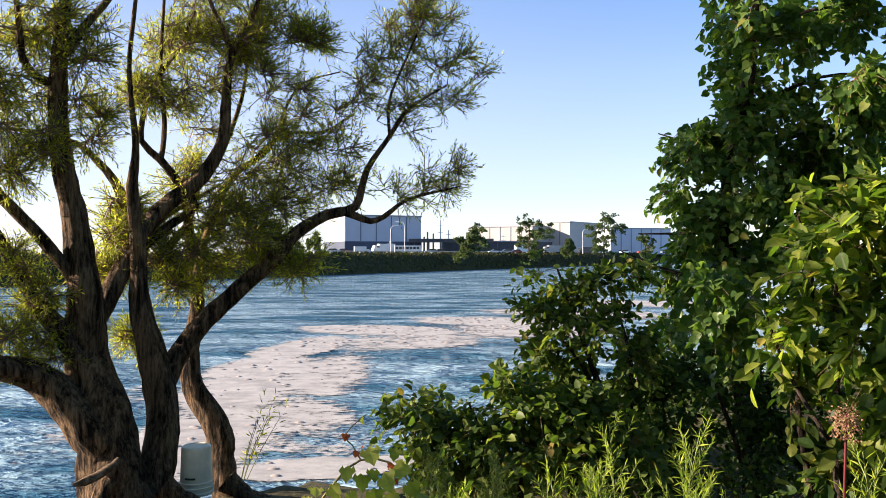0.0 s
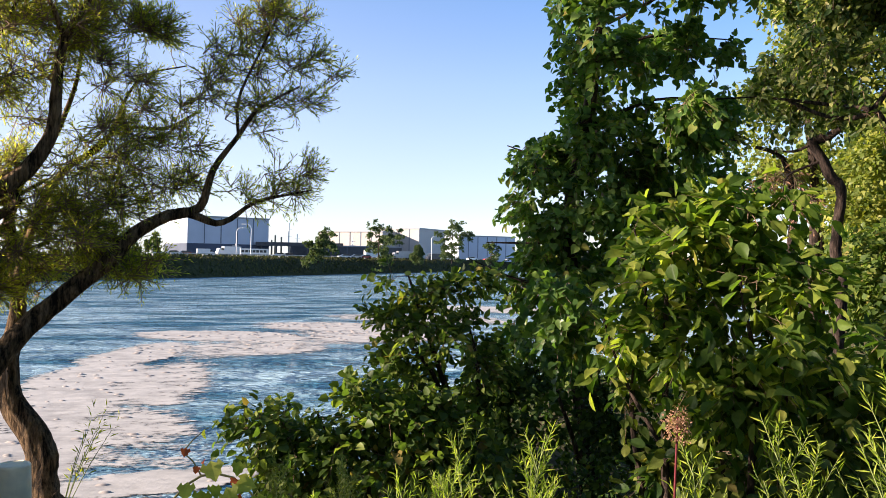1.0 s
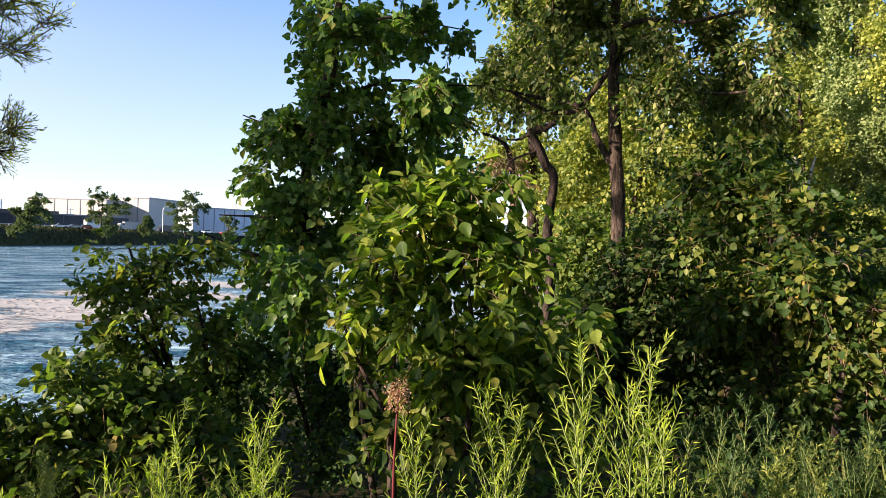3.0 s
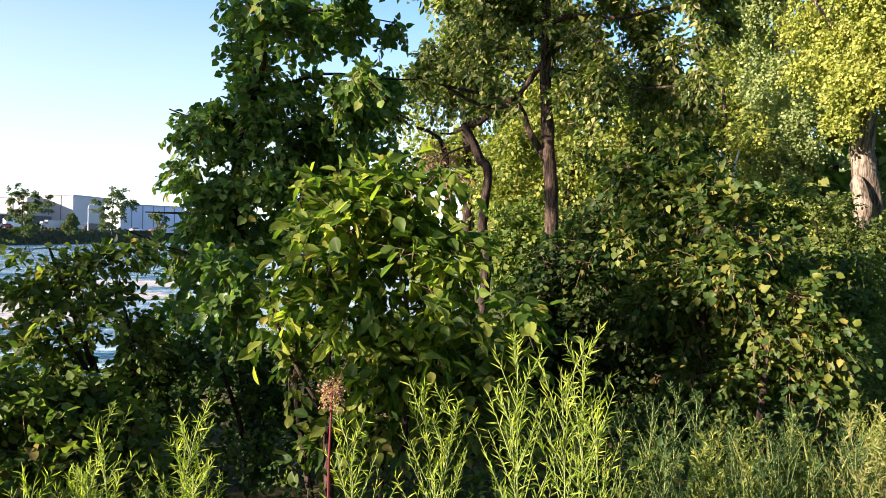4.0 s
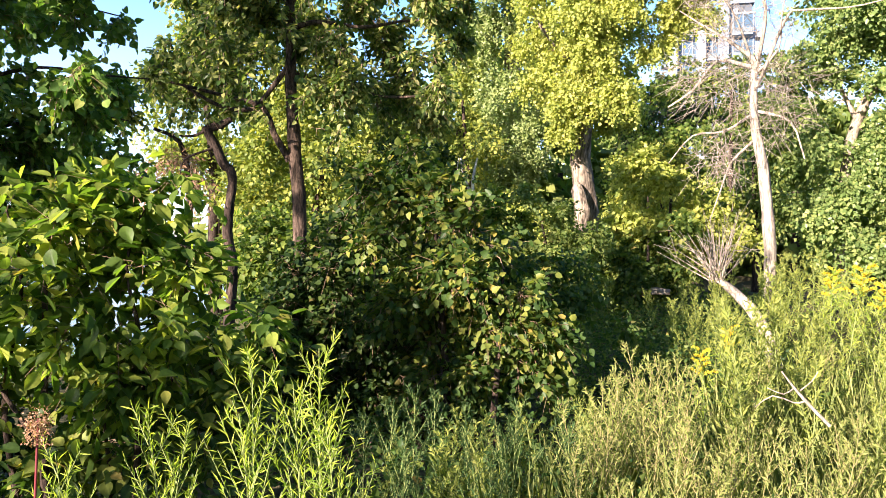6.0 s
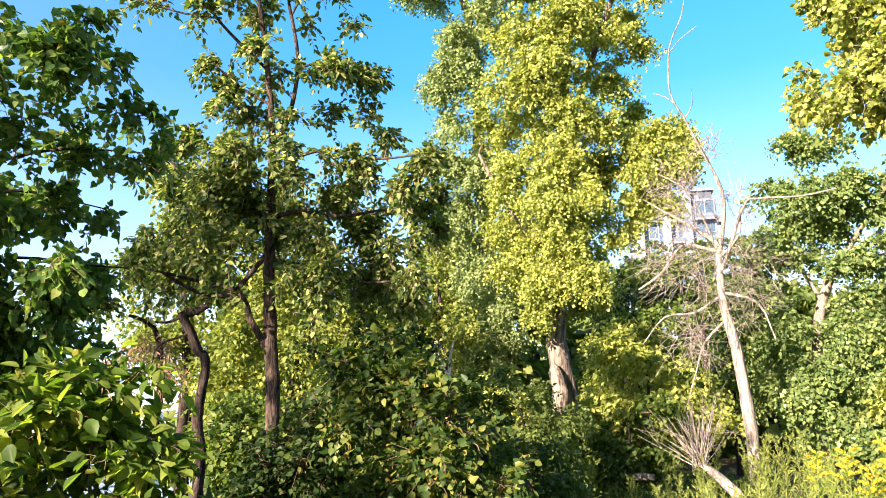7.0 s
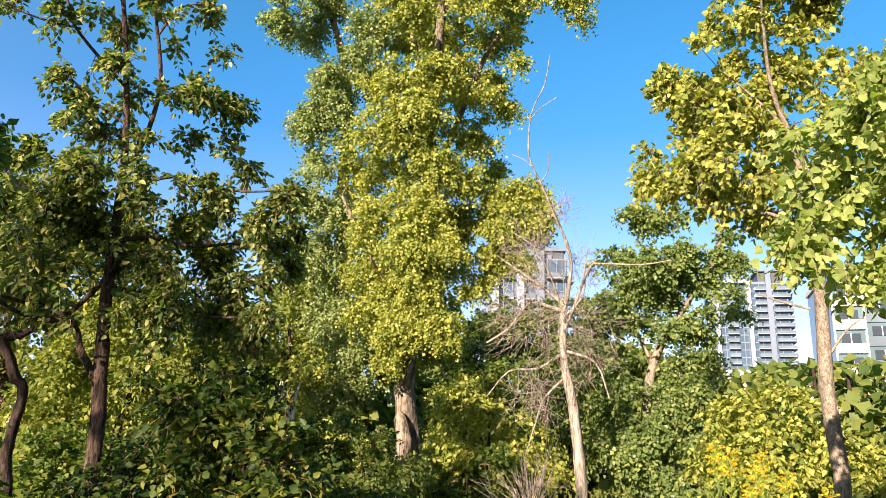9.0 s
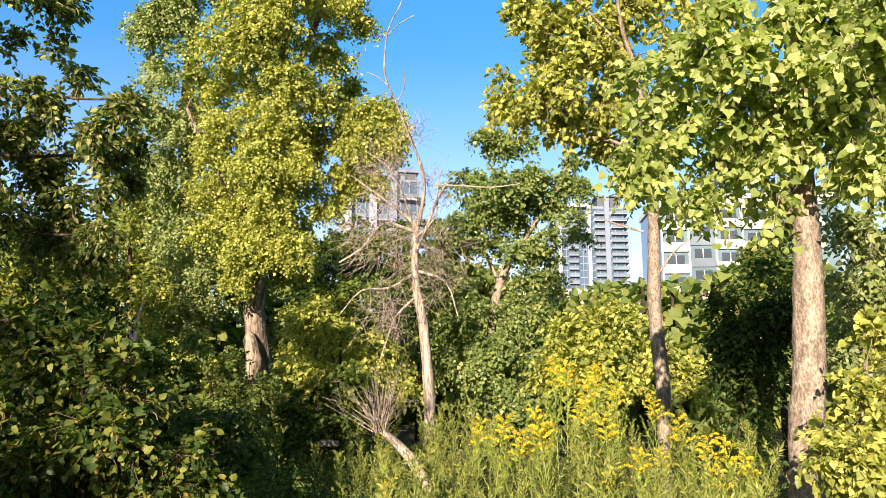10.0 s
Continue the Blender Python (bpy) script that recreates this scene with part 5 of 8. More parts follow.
    blobs2 = [(5.76, 8.17, 5.42, 0.25), (5.56, 8.42, 5.17, 0.20), (5.85, 7.67, 5.03, 0.28), (5.95, 7.16, 4.89, 0.30),
     (6.05, 6.58, 4.81, 0.29), (6.70, 6.60, 5.09, 0.28), (7.05, 6.34, 5.00, 0.28), (6.94, 5.68, 4.69, 0.22),
     (7.14, 5.36, 4.84, 0.17), (8.41, 6.00, 5.45, 0.10), (5.66, 8.22, 4.71, 0.29), (5.68, 7.45, 4.44, 0.33),
     (6.23, 7.41, 4.51, 0.34), (7.19, 7.64, 4.80, 0.37), (7.53, 7.13, 4.80, 0.33), (7.84, 6.69, 4.73, 0.33),
     (7.58, 5.90, 4.54, 0.22), (7.86, 5.75, 4.66, 0.12), (5.92, 8.24, 4.27, 0.29), (5.78, 7.18, 3.94, 0.29),
     (6.68, 7.43, 4.11, 0.31), (6.76, 6.73, 4.03, 0.30), (7.84, 6.96, 4.30, 0.33), (7.21, 5.76, 3.93, 0.25),
     (8.15, 6.04, 4.32, 0.15), (5.90, 8.71, 4.04, 0.22), (5.17, 8.06, 3.54, 0.21), (6.12, 8.69, 3.72, 0.28),
     (6.49, 8.38, 3.68, 0.28), (6.63, 6.45, 3.49, 0.32), (7.79, 6.77, 3.73, 0.35), (7.28, 5.63, 3.58, 0.21),
     (7.58, 6.65, 3.25, 0.31), (7.79, 6.19, 3.38, 0.22), (4.88, 8.25, 3.26, 0.18)]
    blobs3 = [(5.22, 8.05, 3.94, 0.26), (5.46, 7.49, 3.66, 0.28), (5.81, 7.17, 3.69, 0.28), (6.26, 6.80, 3.53, 0.27),
     (6.87, 6.75, 3.29, 0.28), (5.86, 7.22, 3.19, 0.25), (5.60, 7.87, 3.21, 0.26), (5.19, 8.09, 3.17, 0.26),
     (4.73, 8.09, 3.47, 0.24), (6.90, 6.36, 3.66, 0.28), (7.38, 6.16, 3.80, 0.26), (6.60, 6.84, 3.94, 0.26),
     (5.45, 7.27, 4.01, 0.25), (6.09, 7.19, 4.15, 0.26)]
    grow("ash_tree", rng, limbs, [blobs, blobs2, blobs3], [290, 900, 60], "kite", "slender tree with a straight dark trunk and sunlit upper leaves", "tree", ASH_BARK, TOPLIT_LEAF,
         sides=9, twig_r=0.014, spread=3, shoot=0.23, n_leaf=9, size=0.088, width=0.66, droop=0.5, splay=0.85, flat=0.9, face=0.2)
    # dead crooked trunk with a broken top
    limbs = [[(5.81, 7.47, -0.27, 0.091), (5.87, 7.58, 0.54, 0.077), (5.89, 7.62, 1.23, 0.070), (5.85, 7.65, 1.93, 0.063),
     (5.86, 7.61, 2.41, 0.059), (5.82, 7.64, 2.50, 0.063), (5.73, 7.67, 2.72, 0.056), (5.63, 7.71, 2.90, 0.056),
     (5.59, 7.73, 2.98, 0.049)],
             [(5.59, 7.74, 2.94, 0.052), (5.67, 7.67, 3.00, 0.056), (5.75, 7.60, 3.04, 0.049), (5.81, 7.55, 3.06, 0.035)],
             [(5.63, 7.71, 2.95, 0.021), (5.47, 7.84, 2.86, 0.017), (5.30, 7.95, 2.87, 0.010)], [(5.70, 7.69, 2.75, 0.017), (5.44, 7.90, 2.60, 0.014), (5.40, 7.95, 2.39, 0.007)]]
    grow("dead_tree", rng, limbs, [], 0, "ovate", "dead crooked trunk with a broken-off top", "dead tree", DARK_BARK, SHRUB_LEAF, sides=10, rough=0.14, step=0.07, jag=0.5)
    # half-dead stem beside it, hung with dry twigs
    limbs = [[(5.59, 8.11, 0.22, 0.065), (5.64, 8.18, 1.20, 0.058), (5.65, 8.18, 1.78, 0.054), (5.64, 8.15, 2.35, 0.047),
     (5.53, 8.17, 2.84, 0.032), (5.28, 8.31, 2.97, 0.022)]]
    blobs = [(5.55, 8.18, 2.63, 0.32), (5.36, 8.29, 2.76, 0.25), (5.68, 8.12, 2.42, 0.25), (5.27, 8.39, 2.40, 0.22)]
    grow("withered_stem", rng, limbs, blobs, 60, "lance", "withered stem hung with dry rusty twigs", "dead tree", DARK_BARK, SEED_HEAD, sides=7, twig_r=0.012, spread=3, shoot=0.35, n_leaf=3, size=0.09, width=0.3, droop=0.9)
    # sunlit yellowing trees behind
    spec = [([(10.23, 13.91, 6.33, 0.81), (9.78, 14.52, 5.34, 0.65), (10.45, 13.71, 4.96, 0.76), (9.80, 14.04, 3.97, 0.63),
     (10.42, 13.30, 3.55, 0.74), (10.81, 13.01, 5.66, 0.69), (9.32, 14.45, 4.45, 0.44), (9.48, 13.13, 6.73, 0.62),
     (10.15, 12.65, 6.67, 0.74), (11.58, 13.66, 4.47, 0.79)], [(10.71, 14.27, 1.31, 0.117), (10.59, 14.23, 3.50, 0.091), (10.30, 13.97, 5.73, 0.039)])] + ([([(9.60, 13.26, 6.31, 0.74), (10.23, 13.07, 5.44, 0.87), (9.39, 14.07, 3.68, 0.49), (10.92, 12.71, 4.65, 0.99),
     (11.30, 12.10, 5.60, 0.99)], [(10.13, 13.68, 0.71, 0.148), (10.06, 13.70, 2.80, 0.111), (9.70, 13.54, 5.18, 0.049)])] + [([(10.29, 12.12, 3.68, 0.81), (10.13, 12.41, 2.52, 0.70), (10.71, 11.86, 3.01, 0.70), (11.21, 11.25, 3.83, 1.05),
     (11.16, 11.47, 2.68, 0.81), (11.69, 10.88, 3.05, 0.81), (10.52, 12.11, 1.84, 0.58), (11.97, 10.41, 3.96, 0.93),
     (10.17, 12.41, 1.71, 0.52)], [(10.95, 11.66, 0.36, 0.140), (11.02, 11.64, 2.21, 0.093), (11.21, 11.25, 3.83, 0.047)])] + [([(17.61, 12.71, 5.31, 0.96), (17.57, 12.37, 6.48, 0.80), (17.32, 13.39, 4.10, 1.12), (17.90, 12.68, 3.64, 0.96),
     (16.89, 14.01, 3.62, 0.96), (17.63, 13.19, 2.55, 0.96), (18.32, 12.21, 2.58, 1.12), (16.39, 14.08, 5.92, 0.80)], [(17.81, 12.85, -0.23, 0.192), (17.72, 13.07, 2.56, 0.144), (17.56, 12.69, 5.61, 0.064)])] + [([(8.48, 9.91, 1.79, 0.47), (8.34, 10.02, 1.41, 0.38), (8.63, 9.77, 1.32, 0.43), (8.83, 9.59, 1.71, 0.33)], [(8.32, 9.92, 0.00, 0.066), (8.34, 10.00, 0.94, 0.047), (8.37, 10.00, 1.69, 0.024)])])
    for k, (blobs, limb) in enumerate(spec):
        limb = [(*limb[0][:2], ground_z(*limb[0][:2]) - 0.15, limb[0][3])] + limb[1:]
        grow("background_tree", rng, [limb], blobs, 420, "dart", "yellow-green sunlit tree behind the thicket" if k < 4 else "dull green tree behind the thicket", "tree", DARK_BARK, YELLOW_LEAF if k < 4 else BUSH_LEAF, "background trees",
             sides=6, twig_r=0.03, spread=3, shoot=0.55, n_leaf=8, size=0.12, width=0.75, droop=0.4, step=0.3, fine=False)


make_thicket()


# ---------------------------------------------------------------- poplars and clearing
def make_poplars():
    rng = np.random.default_rng(31)
    limbs = ([[(17.70, 9.07, -0.64, 0.436), (17.84, 9.05, 0.91, 0.349), (17.87, 8.98, 2.43, 0.320), (17.72, 8.98, 4.03, 0.276),
     (17.41, 8.74, 6.23, 0.233), (16.71, 8.22, 8.96, 0.175), (15.70, 7.49, 11.52, 0.131), (14.38, 6.79, 13.78, 0.102),
     (12.94, 5.99, 15.67, 0.058)], [(16.79, 8.29, 8.69, 0.102), (16.61, 7.56, 9.85, 0.087), (15.97, 6.17, 11.99, 0.065), (15.84, 4.88, 12.85, 0.036)]] + [[(16.23, 7.89, 10.27, 0.087), (15.08, 7.89, 12.16, 0.065), (13.96, 7.81, 13.65, 0.044)], [(17.31, 8.63, 6.78, 0.087), (17.61, 7.26, 7.80, 0.065), (17.89, 5.82, 8.47, 0.036)], [(15.39, 7.34, 12.12, 0.065), (14.91, 6.80, 13.12, 0.051), (14.21, 5.75, 14.50, 0.029)], [(17.53, 8.78, 5.68, 0.087), (16.64, 9.68, 7.10, 0.065), (15.82, 10.14, 8.50, 0.044)]])
    blobs = [(13.46, 6.44, 15.11, 1.02), (13.89, 5.19, 14.50, 0.86), (13.98, 6.60, 13.84, 0.93), (14.60, 5.56, 13.66, 0.79),
     (15.89, 5.11, 14.68, 0.55), (15.72, 4.84, 13.59, 0.47), (16.26, 4.34, 13.23, 0.45), (15.67, 3.77, 12.81, 0.29),
     (16.63, 4.15, 12.79, 0.27), (14.96, 5.08, 12.39, 0.63), (14.45, 5.86, 12.38, 0.76), (15.39, 7.50, 13.55, 0.83),
     (13.44, 7.58, 12.43, 0.63), (15.96, 8.34, 12.75, 0.85), (16.23, 7.14, 12.50, 0.83), (16.51, 6.15, 12.50, 0.63),
     (15.49, 5.40, 11.08, 0.30), (14.97, 8.01, 10.83, 0.87), (16.78, 7.46, 11.51, 0.88), (16.33, 6.34, 10.98, 0.61),
     (17.06, 6.20, 10.78, 0.33), (15.03, 8.55, 9.76, 0.86), (15.68, 7.64, 9.80, 0.87), (16.79, 6.91, 10.05, 0.61),
     (16.48, 9.75, 9.32, 0.90), (16.63, 8.48, 9.10, 0.91), (16.22, 7.03, 8.79, 0.64), (18.02, 7.00, 9.57, 0.49),
     (15.80, 8.95, 7.72, 0.86), (16.97, 8.21, 7.92, 0.90), (17.63, 7.48, 8.13, 0.59), (17.22, 6.28, 8.53, 0.51),
     (17.62, 5.69, 8.69, 0.39), (18.72, 6.76, 8.15, 0.55), (17.99, 5.75, 7.92, 0.39), (18.05, 6.87, 7.23, 0.47),
     (17.70, 10.14, 7.18, 0.95), (16.77, 8.48, 6.73, 0.88), (18.45, 8.23, 7.23, 0.64), (16.77, 9.46, 5.71, 0.83),
     (17.19, 8.42, 5.67, 0.80), (18.74, 8.27, 5.93, 0.52), (16.45, 8.92, 4.72, 0.55), (18.63, 8.75, 5.22, 0.64),
     (18.80, 8.19, 5.12, 0.42)]
    bough = [(17.16, 6.56, 8.57, 0.57), (17.25, 5.93, 8.54, 0.54), (17.52, 5.46, 8.46, 0.43), (16.99, 6.27, 7.65, 0.56),
     (17.62, 5.78, 7.74, 0.48), (17.76, 6.75, 7.21, 0.52), (17.57, 6.04, 7.05, 0.39), (17.26, 5.28, 7.90, 0.31),
     (17.80, 6.96, 6.75, 0.37)]
    front = [(14.83, 7.65, 10.05, 0.61), (15.77, 7.26, 8.98, 0.62), (15.76, 7.90, 8.09, 0.68), (16.26, 7.29, 7.13, 0.54),
     (15.68, 8.20, 6.99, 0.67), (16.49, 7.90, 6.17, 0.68), (16.54, 7.53, 5.19, 0.54), (16.58, 8.59, 5.17, 0.62),
     (17.20, 7.18, 6.22, 0.42), (14.78, 6.98, 10.91, 0.61), (13.79, 7.18, 12.01, 0.54), (14.37, 5.38, 12.63, 0.48)]
    grow("poplar_tree", rng, limbs, [blobs, front, bough], [3300, 820, 330], "dart", "tall poplar with a pale furrowed trunk and yellow-green leaves", "tree", POPLAR_BARK, POPLAR_LEAF,
         sides=12, twig_r=0.03, spread=4, shoot=0.34, n_leaf=9, size=0.088, width=0.95, droop=0.5, splay=0.9, flat=0.2, step=0.25, fine=False, face=0.4, tuft=4)
    limbs = [[(18.70, 11.52, 0.17, 0.400), (18.67, 11.60, 2.83, 0.336), (18.07, 11.47, 6.75, 0.240), (16.69, 10.65, 11.24, 0.160),
     (15.42, 10.52, 13.30, 0.096), (14.58, 10.68, 14.19, 0.048)]]
    blobs = [(13.41, 10.79, 13.60, 0.58), (14.73, 10.66, 14.52, 0.68), (14.04, 10.86, 12.75, 0.61), (15.21, 10.87, 13.01, 0.57),
     (15.11, 10.53, 13.76, 0.58), (13.78, 8.93, 14.87, 0.71), (14.46, 8.13, 14.81, 0.85), (13.46, 8.04, 15.69, 0.92),
     (14.90, 8.94, 12.56, 0.69), (15.80, 9.85, 11.92, 0.85), (15.53, 10.39, 10.75, 0.70), (15.10, 10.47, 11.43, 0.61),
     (15.29, 10.80, 10.43, 0.54), (15.83, 10.58, 9.76, 0.69), (16.63, 11.65, 9.94, 0.57), (16.73, 10.97, 8.50, 0.85),
     (16.06, 11.22, 8.67, 0.55), (17.22, 11.47, 7.43, 0.86), (16.93, 11.73, 7.88, 0.56), (17.76, 11.44, 6.12, 0.86),
     (17.75, 12.16, 6.83, 0.58), (17.34, 10.64, 4.92, 0.78), (17.27, 11.48, 5.28, 0.64), (17.76, 10.73, 3.98, 0.73),
     (17.06, 10.89, 3.65, 0.71), (16.96, 11.52, 4.23, 0.54), (14.60, 9.10, 13.85, 0.61)]
    grow("grey_poplar_tree", rng, limbs, blobs, 2500, "dart", "tall poplar with grey-green leaves behind the yellow-green one", "tree", POPLAR_BARK, GREY_POPLAR_LEAF,
         sides=10, twig_r=0.03, spread=4, shoot=0.36, n_leaf=9, size=0.086, width=0.9, droop=0.5, splay=0.9, flat=0.1, step=0.3, fine=False, face=0.45, tuft=5)
    # second, shorter stem against the poplar
    limbs = [[(17.40, 8.99, 0.08, 0.242), (17.46, 9.00, 1.32, 0.228), (17.47, 8.96, 2.31, 0.214), (17.40, 9.01, 3.01, 0.171),
     (17.37, 9.02, 3.22, 0.071)]]
    grow("broken_trunk", rng, limbs, [], 0, "heart", "short broken trunk beside the poplar", "dead tree", POPLAR_BARK, POPLAR_LEAF, sides=10, rough=0.1)
    # dark conifer behind
    limbs = [[(24.41, 8.97, 0.63, 0.284), (24.34, 9.01, 2.85, 0.227), (23.85, 8.89, 6.4, 0.076)]]
    blobs = [(23.75, 9.26, 5.97, 1.13), (23.64, 9.99, 5.03, 1.13), (24.08, 8.96, 4.87, 1.13), (23.82, 10.02, 3.74, 1.13),
     (24.36, 8.64, 3.76, 0.95), (23.56, 9.40, 6.51, 0.76), (24.07, 8.39, 5.99, 0.76)]
    grow("dark_conifer", rng, limbs, blobs, 420, "lance", "dark green conifer in the shade behind the poplar", "tree", DARK_BARK, DARK_LEAF, sides=7, twig_r=0.03, spread=4, shoot=0.5, n_leaf=10, size=0.16, width=0.35, droop=0.5, step=0.3)
    # bleached dead tree
    limbs = ([[(12.52, 3.16, -0.09, 0.125), (12.61, 3.26, 1.13, 0.112), (12.57, 3.30, 2.59, 0.102), (12.49, 3.36, 3.15, 0.092),
     (12.41, 3.41, 3.62, 0.076), (12.30, 3.40, 4.27, 0.057), (12.25, 3.32, 4.55, 0.043), (12.09, 3.21, 5.28, 0.028),
     (11.65, 3.33, 5.82, 0.020), (11.39, 3.50, 6.35, 0.018), (11.20, 3.62, 6.71, 0.016), (10.94, 3.49, 7.33, 0.013), (10.80, 3.22, 7.74, 0.010), (10.60, 3.07, 8.15, 0.007)], [(10.96, 3.50, 7.27, 0.010), (10.94, 3.32, 7.42, 0.008), (10.95, 3.06, 7.56, 0.006)], [(11.29, 3.57, 6.54, 0.011), (11.19, 3.70, 6.67, 0.008), (11.09, 3.87, 6.74, 0.006)], [(11.41, 3.50, 6.31, 0.011), (11.37, 3.35, 6.51, 0.008), (11.27, 3.31, 6.76, 0.006)]] + [[(12.26, 3.37, 4.45, 0.038), (12.10, 3.69, 4.73, 0.028), (11.92, 4.03, 4.99, 0.019), (11.72, 4.36, 5.25, 0.009)], [(12.28, 3.40, 4.36, 0.038), (12.10, 3.89, 4.49, 0.028), (12.06, 4.26, 4.07, 0.024), (11.97, 4.62, 3.83, 0.014)], [(12.34, 3.38, 4.08, 0.033), (12.23, 2.95, 5.01, 0.024), (12.25, 2.76, 5.10, 0.019), (12.39, 2.12, 5.07, 0.014),
     (12.45, 1.65, 5.12, 0.009)]] + [[(12.40, 3.40, 3.71, 0.028), (12.32, 3.84, 3.43, 0.024), (12.17, 4.29, 3.38, 0.014), (12.09, 4.65, 2.96, 0.009)], [(12.47, 3.38, 3.34, 0.028), (12.40, 3.76, 2.96, 0.024), (12.39, 3.90, 2.59, 0.014), (12.36, 4.08, 2.04, 0.009)], [(12.30, 3.38, 4.27, 0.028), (12.31, 3.07, 4.59, 0.019), (12.20, 2.99, 5.10, 0.014), (12.14, 2.91, 5.37, 0.009)], [(12.41, 3.38, 3.71, 0.028), (12.55, 2.93, 3.53, 0.019), (12.66, 2.76, 2.97, 0.014)]] + [[(12.29, 3.39, 4.32, 0.028), (12.10, 3.55, 4.91, 0.019), (11.91, 3.74, 5.36, 0.014), (11.71, 4.07, 5.62, 0.009)], [(12.11, 3.21, 5.19, 0.019), (11.92, 3.31, 5.72, 0.014), (11.75, 3.41, 6.11, 0.009)]])
    blobs = [(12.09, 3.50, 5.00, 0.71), (11.88, 3.83, 5.36, 0.57), (12.16, 3.71, 4.45, 0.80), (12.42, 3.39, 3.62, 0.61),
     (12.09, 4.08, 4.26, 0.61), (12.35, 3.85, 3.15, 0.66), (12.46, 3.00, 3.99, 0.61), (11.86, 3.29, 5.90, 0.43),
     (12.19, 3.04, 5.10, 0.38)]
    grow("dead_tree", rng, limbs, blobs, 400, "lance", "bleached dead tree with bare tangled twigs", "dead tree", DEAD_WOOD, DEAD_WOOD, sides=8, rough=0.1, twig_r=0.016, tuft=2, spread=3, shoot=0.4, n_leaf=1, size=0.06, width=0.12, droop=0.1, step=0.15)
    # round-crowned poplar with a curved pale trunk
    limbs = [[(15.78, 2.80, 1.01, 0.116), (15.77, 2.83, 2.36, 0.105), (15.73, 2.72, 3.16, 0.105), (15.68, 2.58, 3.79, 0.105),
     (15.63, 2.33, 4.36, 0.087), (15.56, 1.81, 5.08, 0.064), (15.42, 1.25, 5.85, 0.052), (15.18, 0.96, 6.71, 0.041),
     (14.94, 0.72, 7.43, 0.023)], [(15.67, 2.54, 3.90, 0.052), (15.43, 2.90, 4.88, 0.041), (15.19, 2.84, 5.89, 0.023)]]
    blobs = [(15.06, 2.46, 6.55, 0.52), (14.91, 2.66, 6.87, 0.33), (15.22, 1.91, 6.31, 0.58), (15.41, 1.02, 5.95, 0.47),
     (15.17, 2.96, 5.89, 0.47), (15.41, 2.07, 5.54, 0.70), (15.40, 2.65, 5.21, 0.70), (15.50, 1.39, 5.52, 0.47),
     (15.38, 3.13, 4.88, 0.47), (15.61, 2.11, 4.64, 0.70), (15.26, 3.46, 5.11, 0.33), (15.62, 1.65, 4.85, 0.47),
     (15.53, 3.16, 4.08, 0.52), (15.55, 3.53, 3.28, 0.52), (15.77, 1.92, 3.84, 0.52), (15.78, 2.40, 3.15, 0.64),
     (15.70, 2.97, 2.93, 0.58), (15.66, 3.32, 2.59, 0.58), (15.76, 1.56, 4.17, 0.41), (15.36, 3.72, 4.31, 0.29),
     (15.87, 1.95, 2.81, 0.58), (15.84, 2.42, 2.36, 0.52)] + [(15.03, 3.01, 3.43, 0.50), (15.26, 1.87, 3.04, 0.50), (15.20, 2.54, 2.49, 0.50), (14.84, 1.54, 5.60, 0.50),
     (14.72, 2.19, 5.72, 0.56), (15.04, 1.14, 4.94, 0.45), (15.26, 1.53, 3.42, 0.45)]
    blobs += [(15.15, 2.61, 2.69, 0.40), (15.00, 2.46, 2.07, 0.40), (15.19, 2.88, 1.47, 0.40), (15.20, 2.27, 1.58, 0.40),
     (14.69, 3.00, 2.17, 0.35), (15.38, 2.00, 2.38, 0.41), (15.18, 2.56, 1.17, 0.38), (15.31, 1.84, 1.49, 0.40)]
    grow("round_poplar", rng, limbs, blobs, 1850, "dart", "bushy poplar with a curved pale trunk", "tree", PALE_BARK, ROUND_LEAF, sides=9, twig_r=0.018, spread=3, shoot=0.3, n_leaf=9, size=0.085, width=0.9, droop=0.5, splay=0.9, flat=0.1, step=0.2, fine=False, face=0.7)
    # slim cottonwood
    limbs = ([[(9.88, -0.34, -0.14, 0.102), (9.99, -0.36, 0.60, 0.098), (10.04, -0.35, 1.52, 0.095), (10.02, -0.33, 2.34, 0.098),
     (9.94, -0.33, 3.04, 0.095), (9.79, -0.34, 3.87, 0.080), (9.57, -0.33, 4.68, 0.058), (9.28, -0.26, 5.45, 0.042),
     (9.00, -0.09, 6.08, 0.028), (8.63, -0.06, 6.76, 0.018), (8.23, -0.07, 7.37, 0.010)], [(9.65, -0.35, 4.41, 0.036), (9.56, -0.09, 4.69, 0.029), (9.52, 0.24, 4.82, 0.022), (9.48, 0.66, 4.87, 0.015)]] + [[(9.20, -0.21, 5.65, 0.024), (9.05, 0.05, 5.97, 0.018), (8.84, 0.42, 6.36, 0.010)], [(9.96, -0.32, 2.90, 0.018), (9.99, -0.41, 2.62, 0.018), (10.03, -0.43, 2.07, 0.015), (10.04, -0.36, 1.66, 0.011)], [(9.83, -0.25, 3.66, 0.018), (9.82, 0.02, 3.75, 0.015), (9.79, 0.29, 3.86, 0.007)], [(9.94, -0.35, 3.04, 0.022), (9.88, -0.58, 3.37, 0.015), (9.83, -0.82, 3.56, 0.007)]])
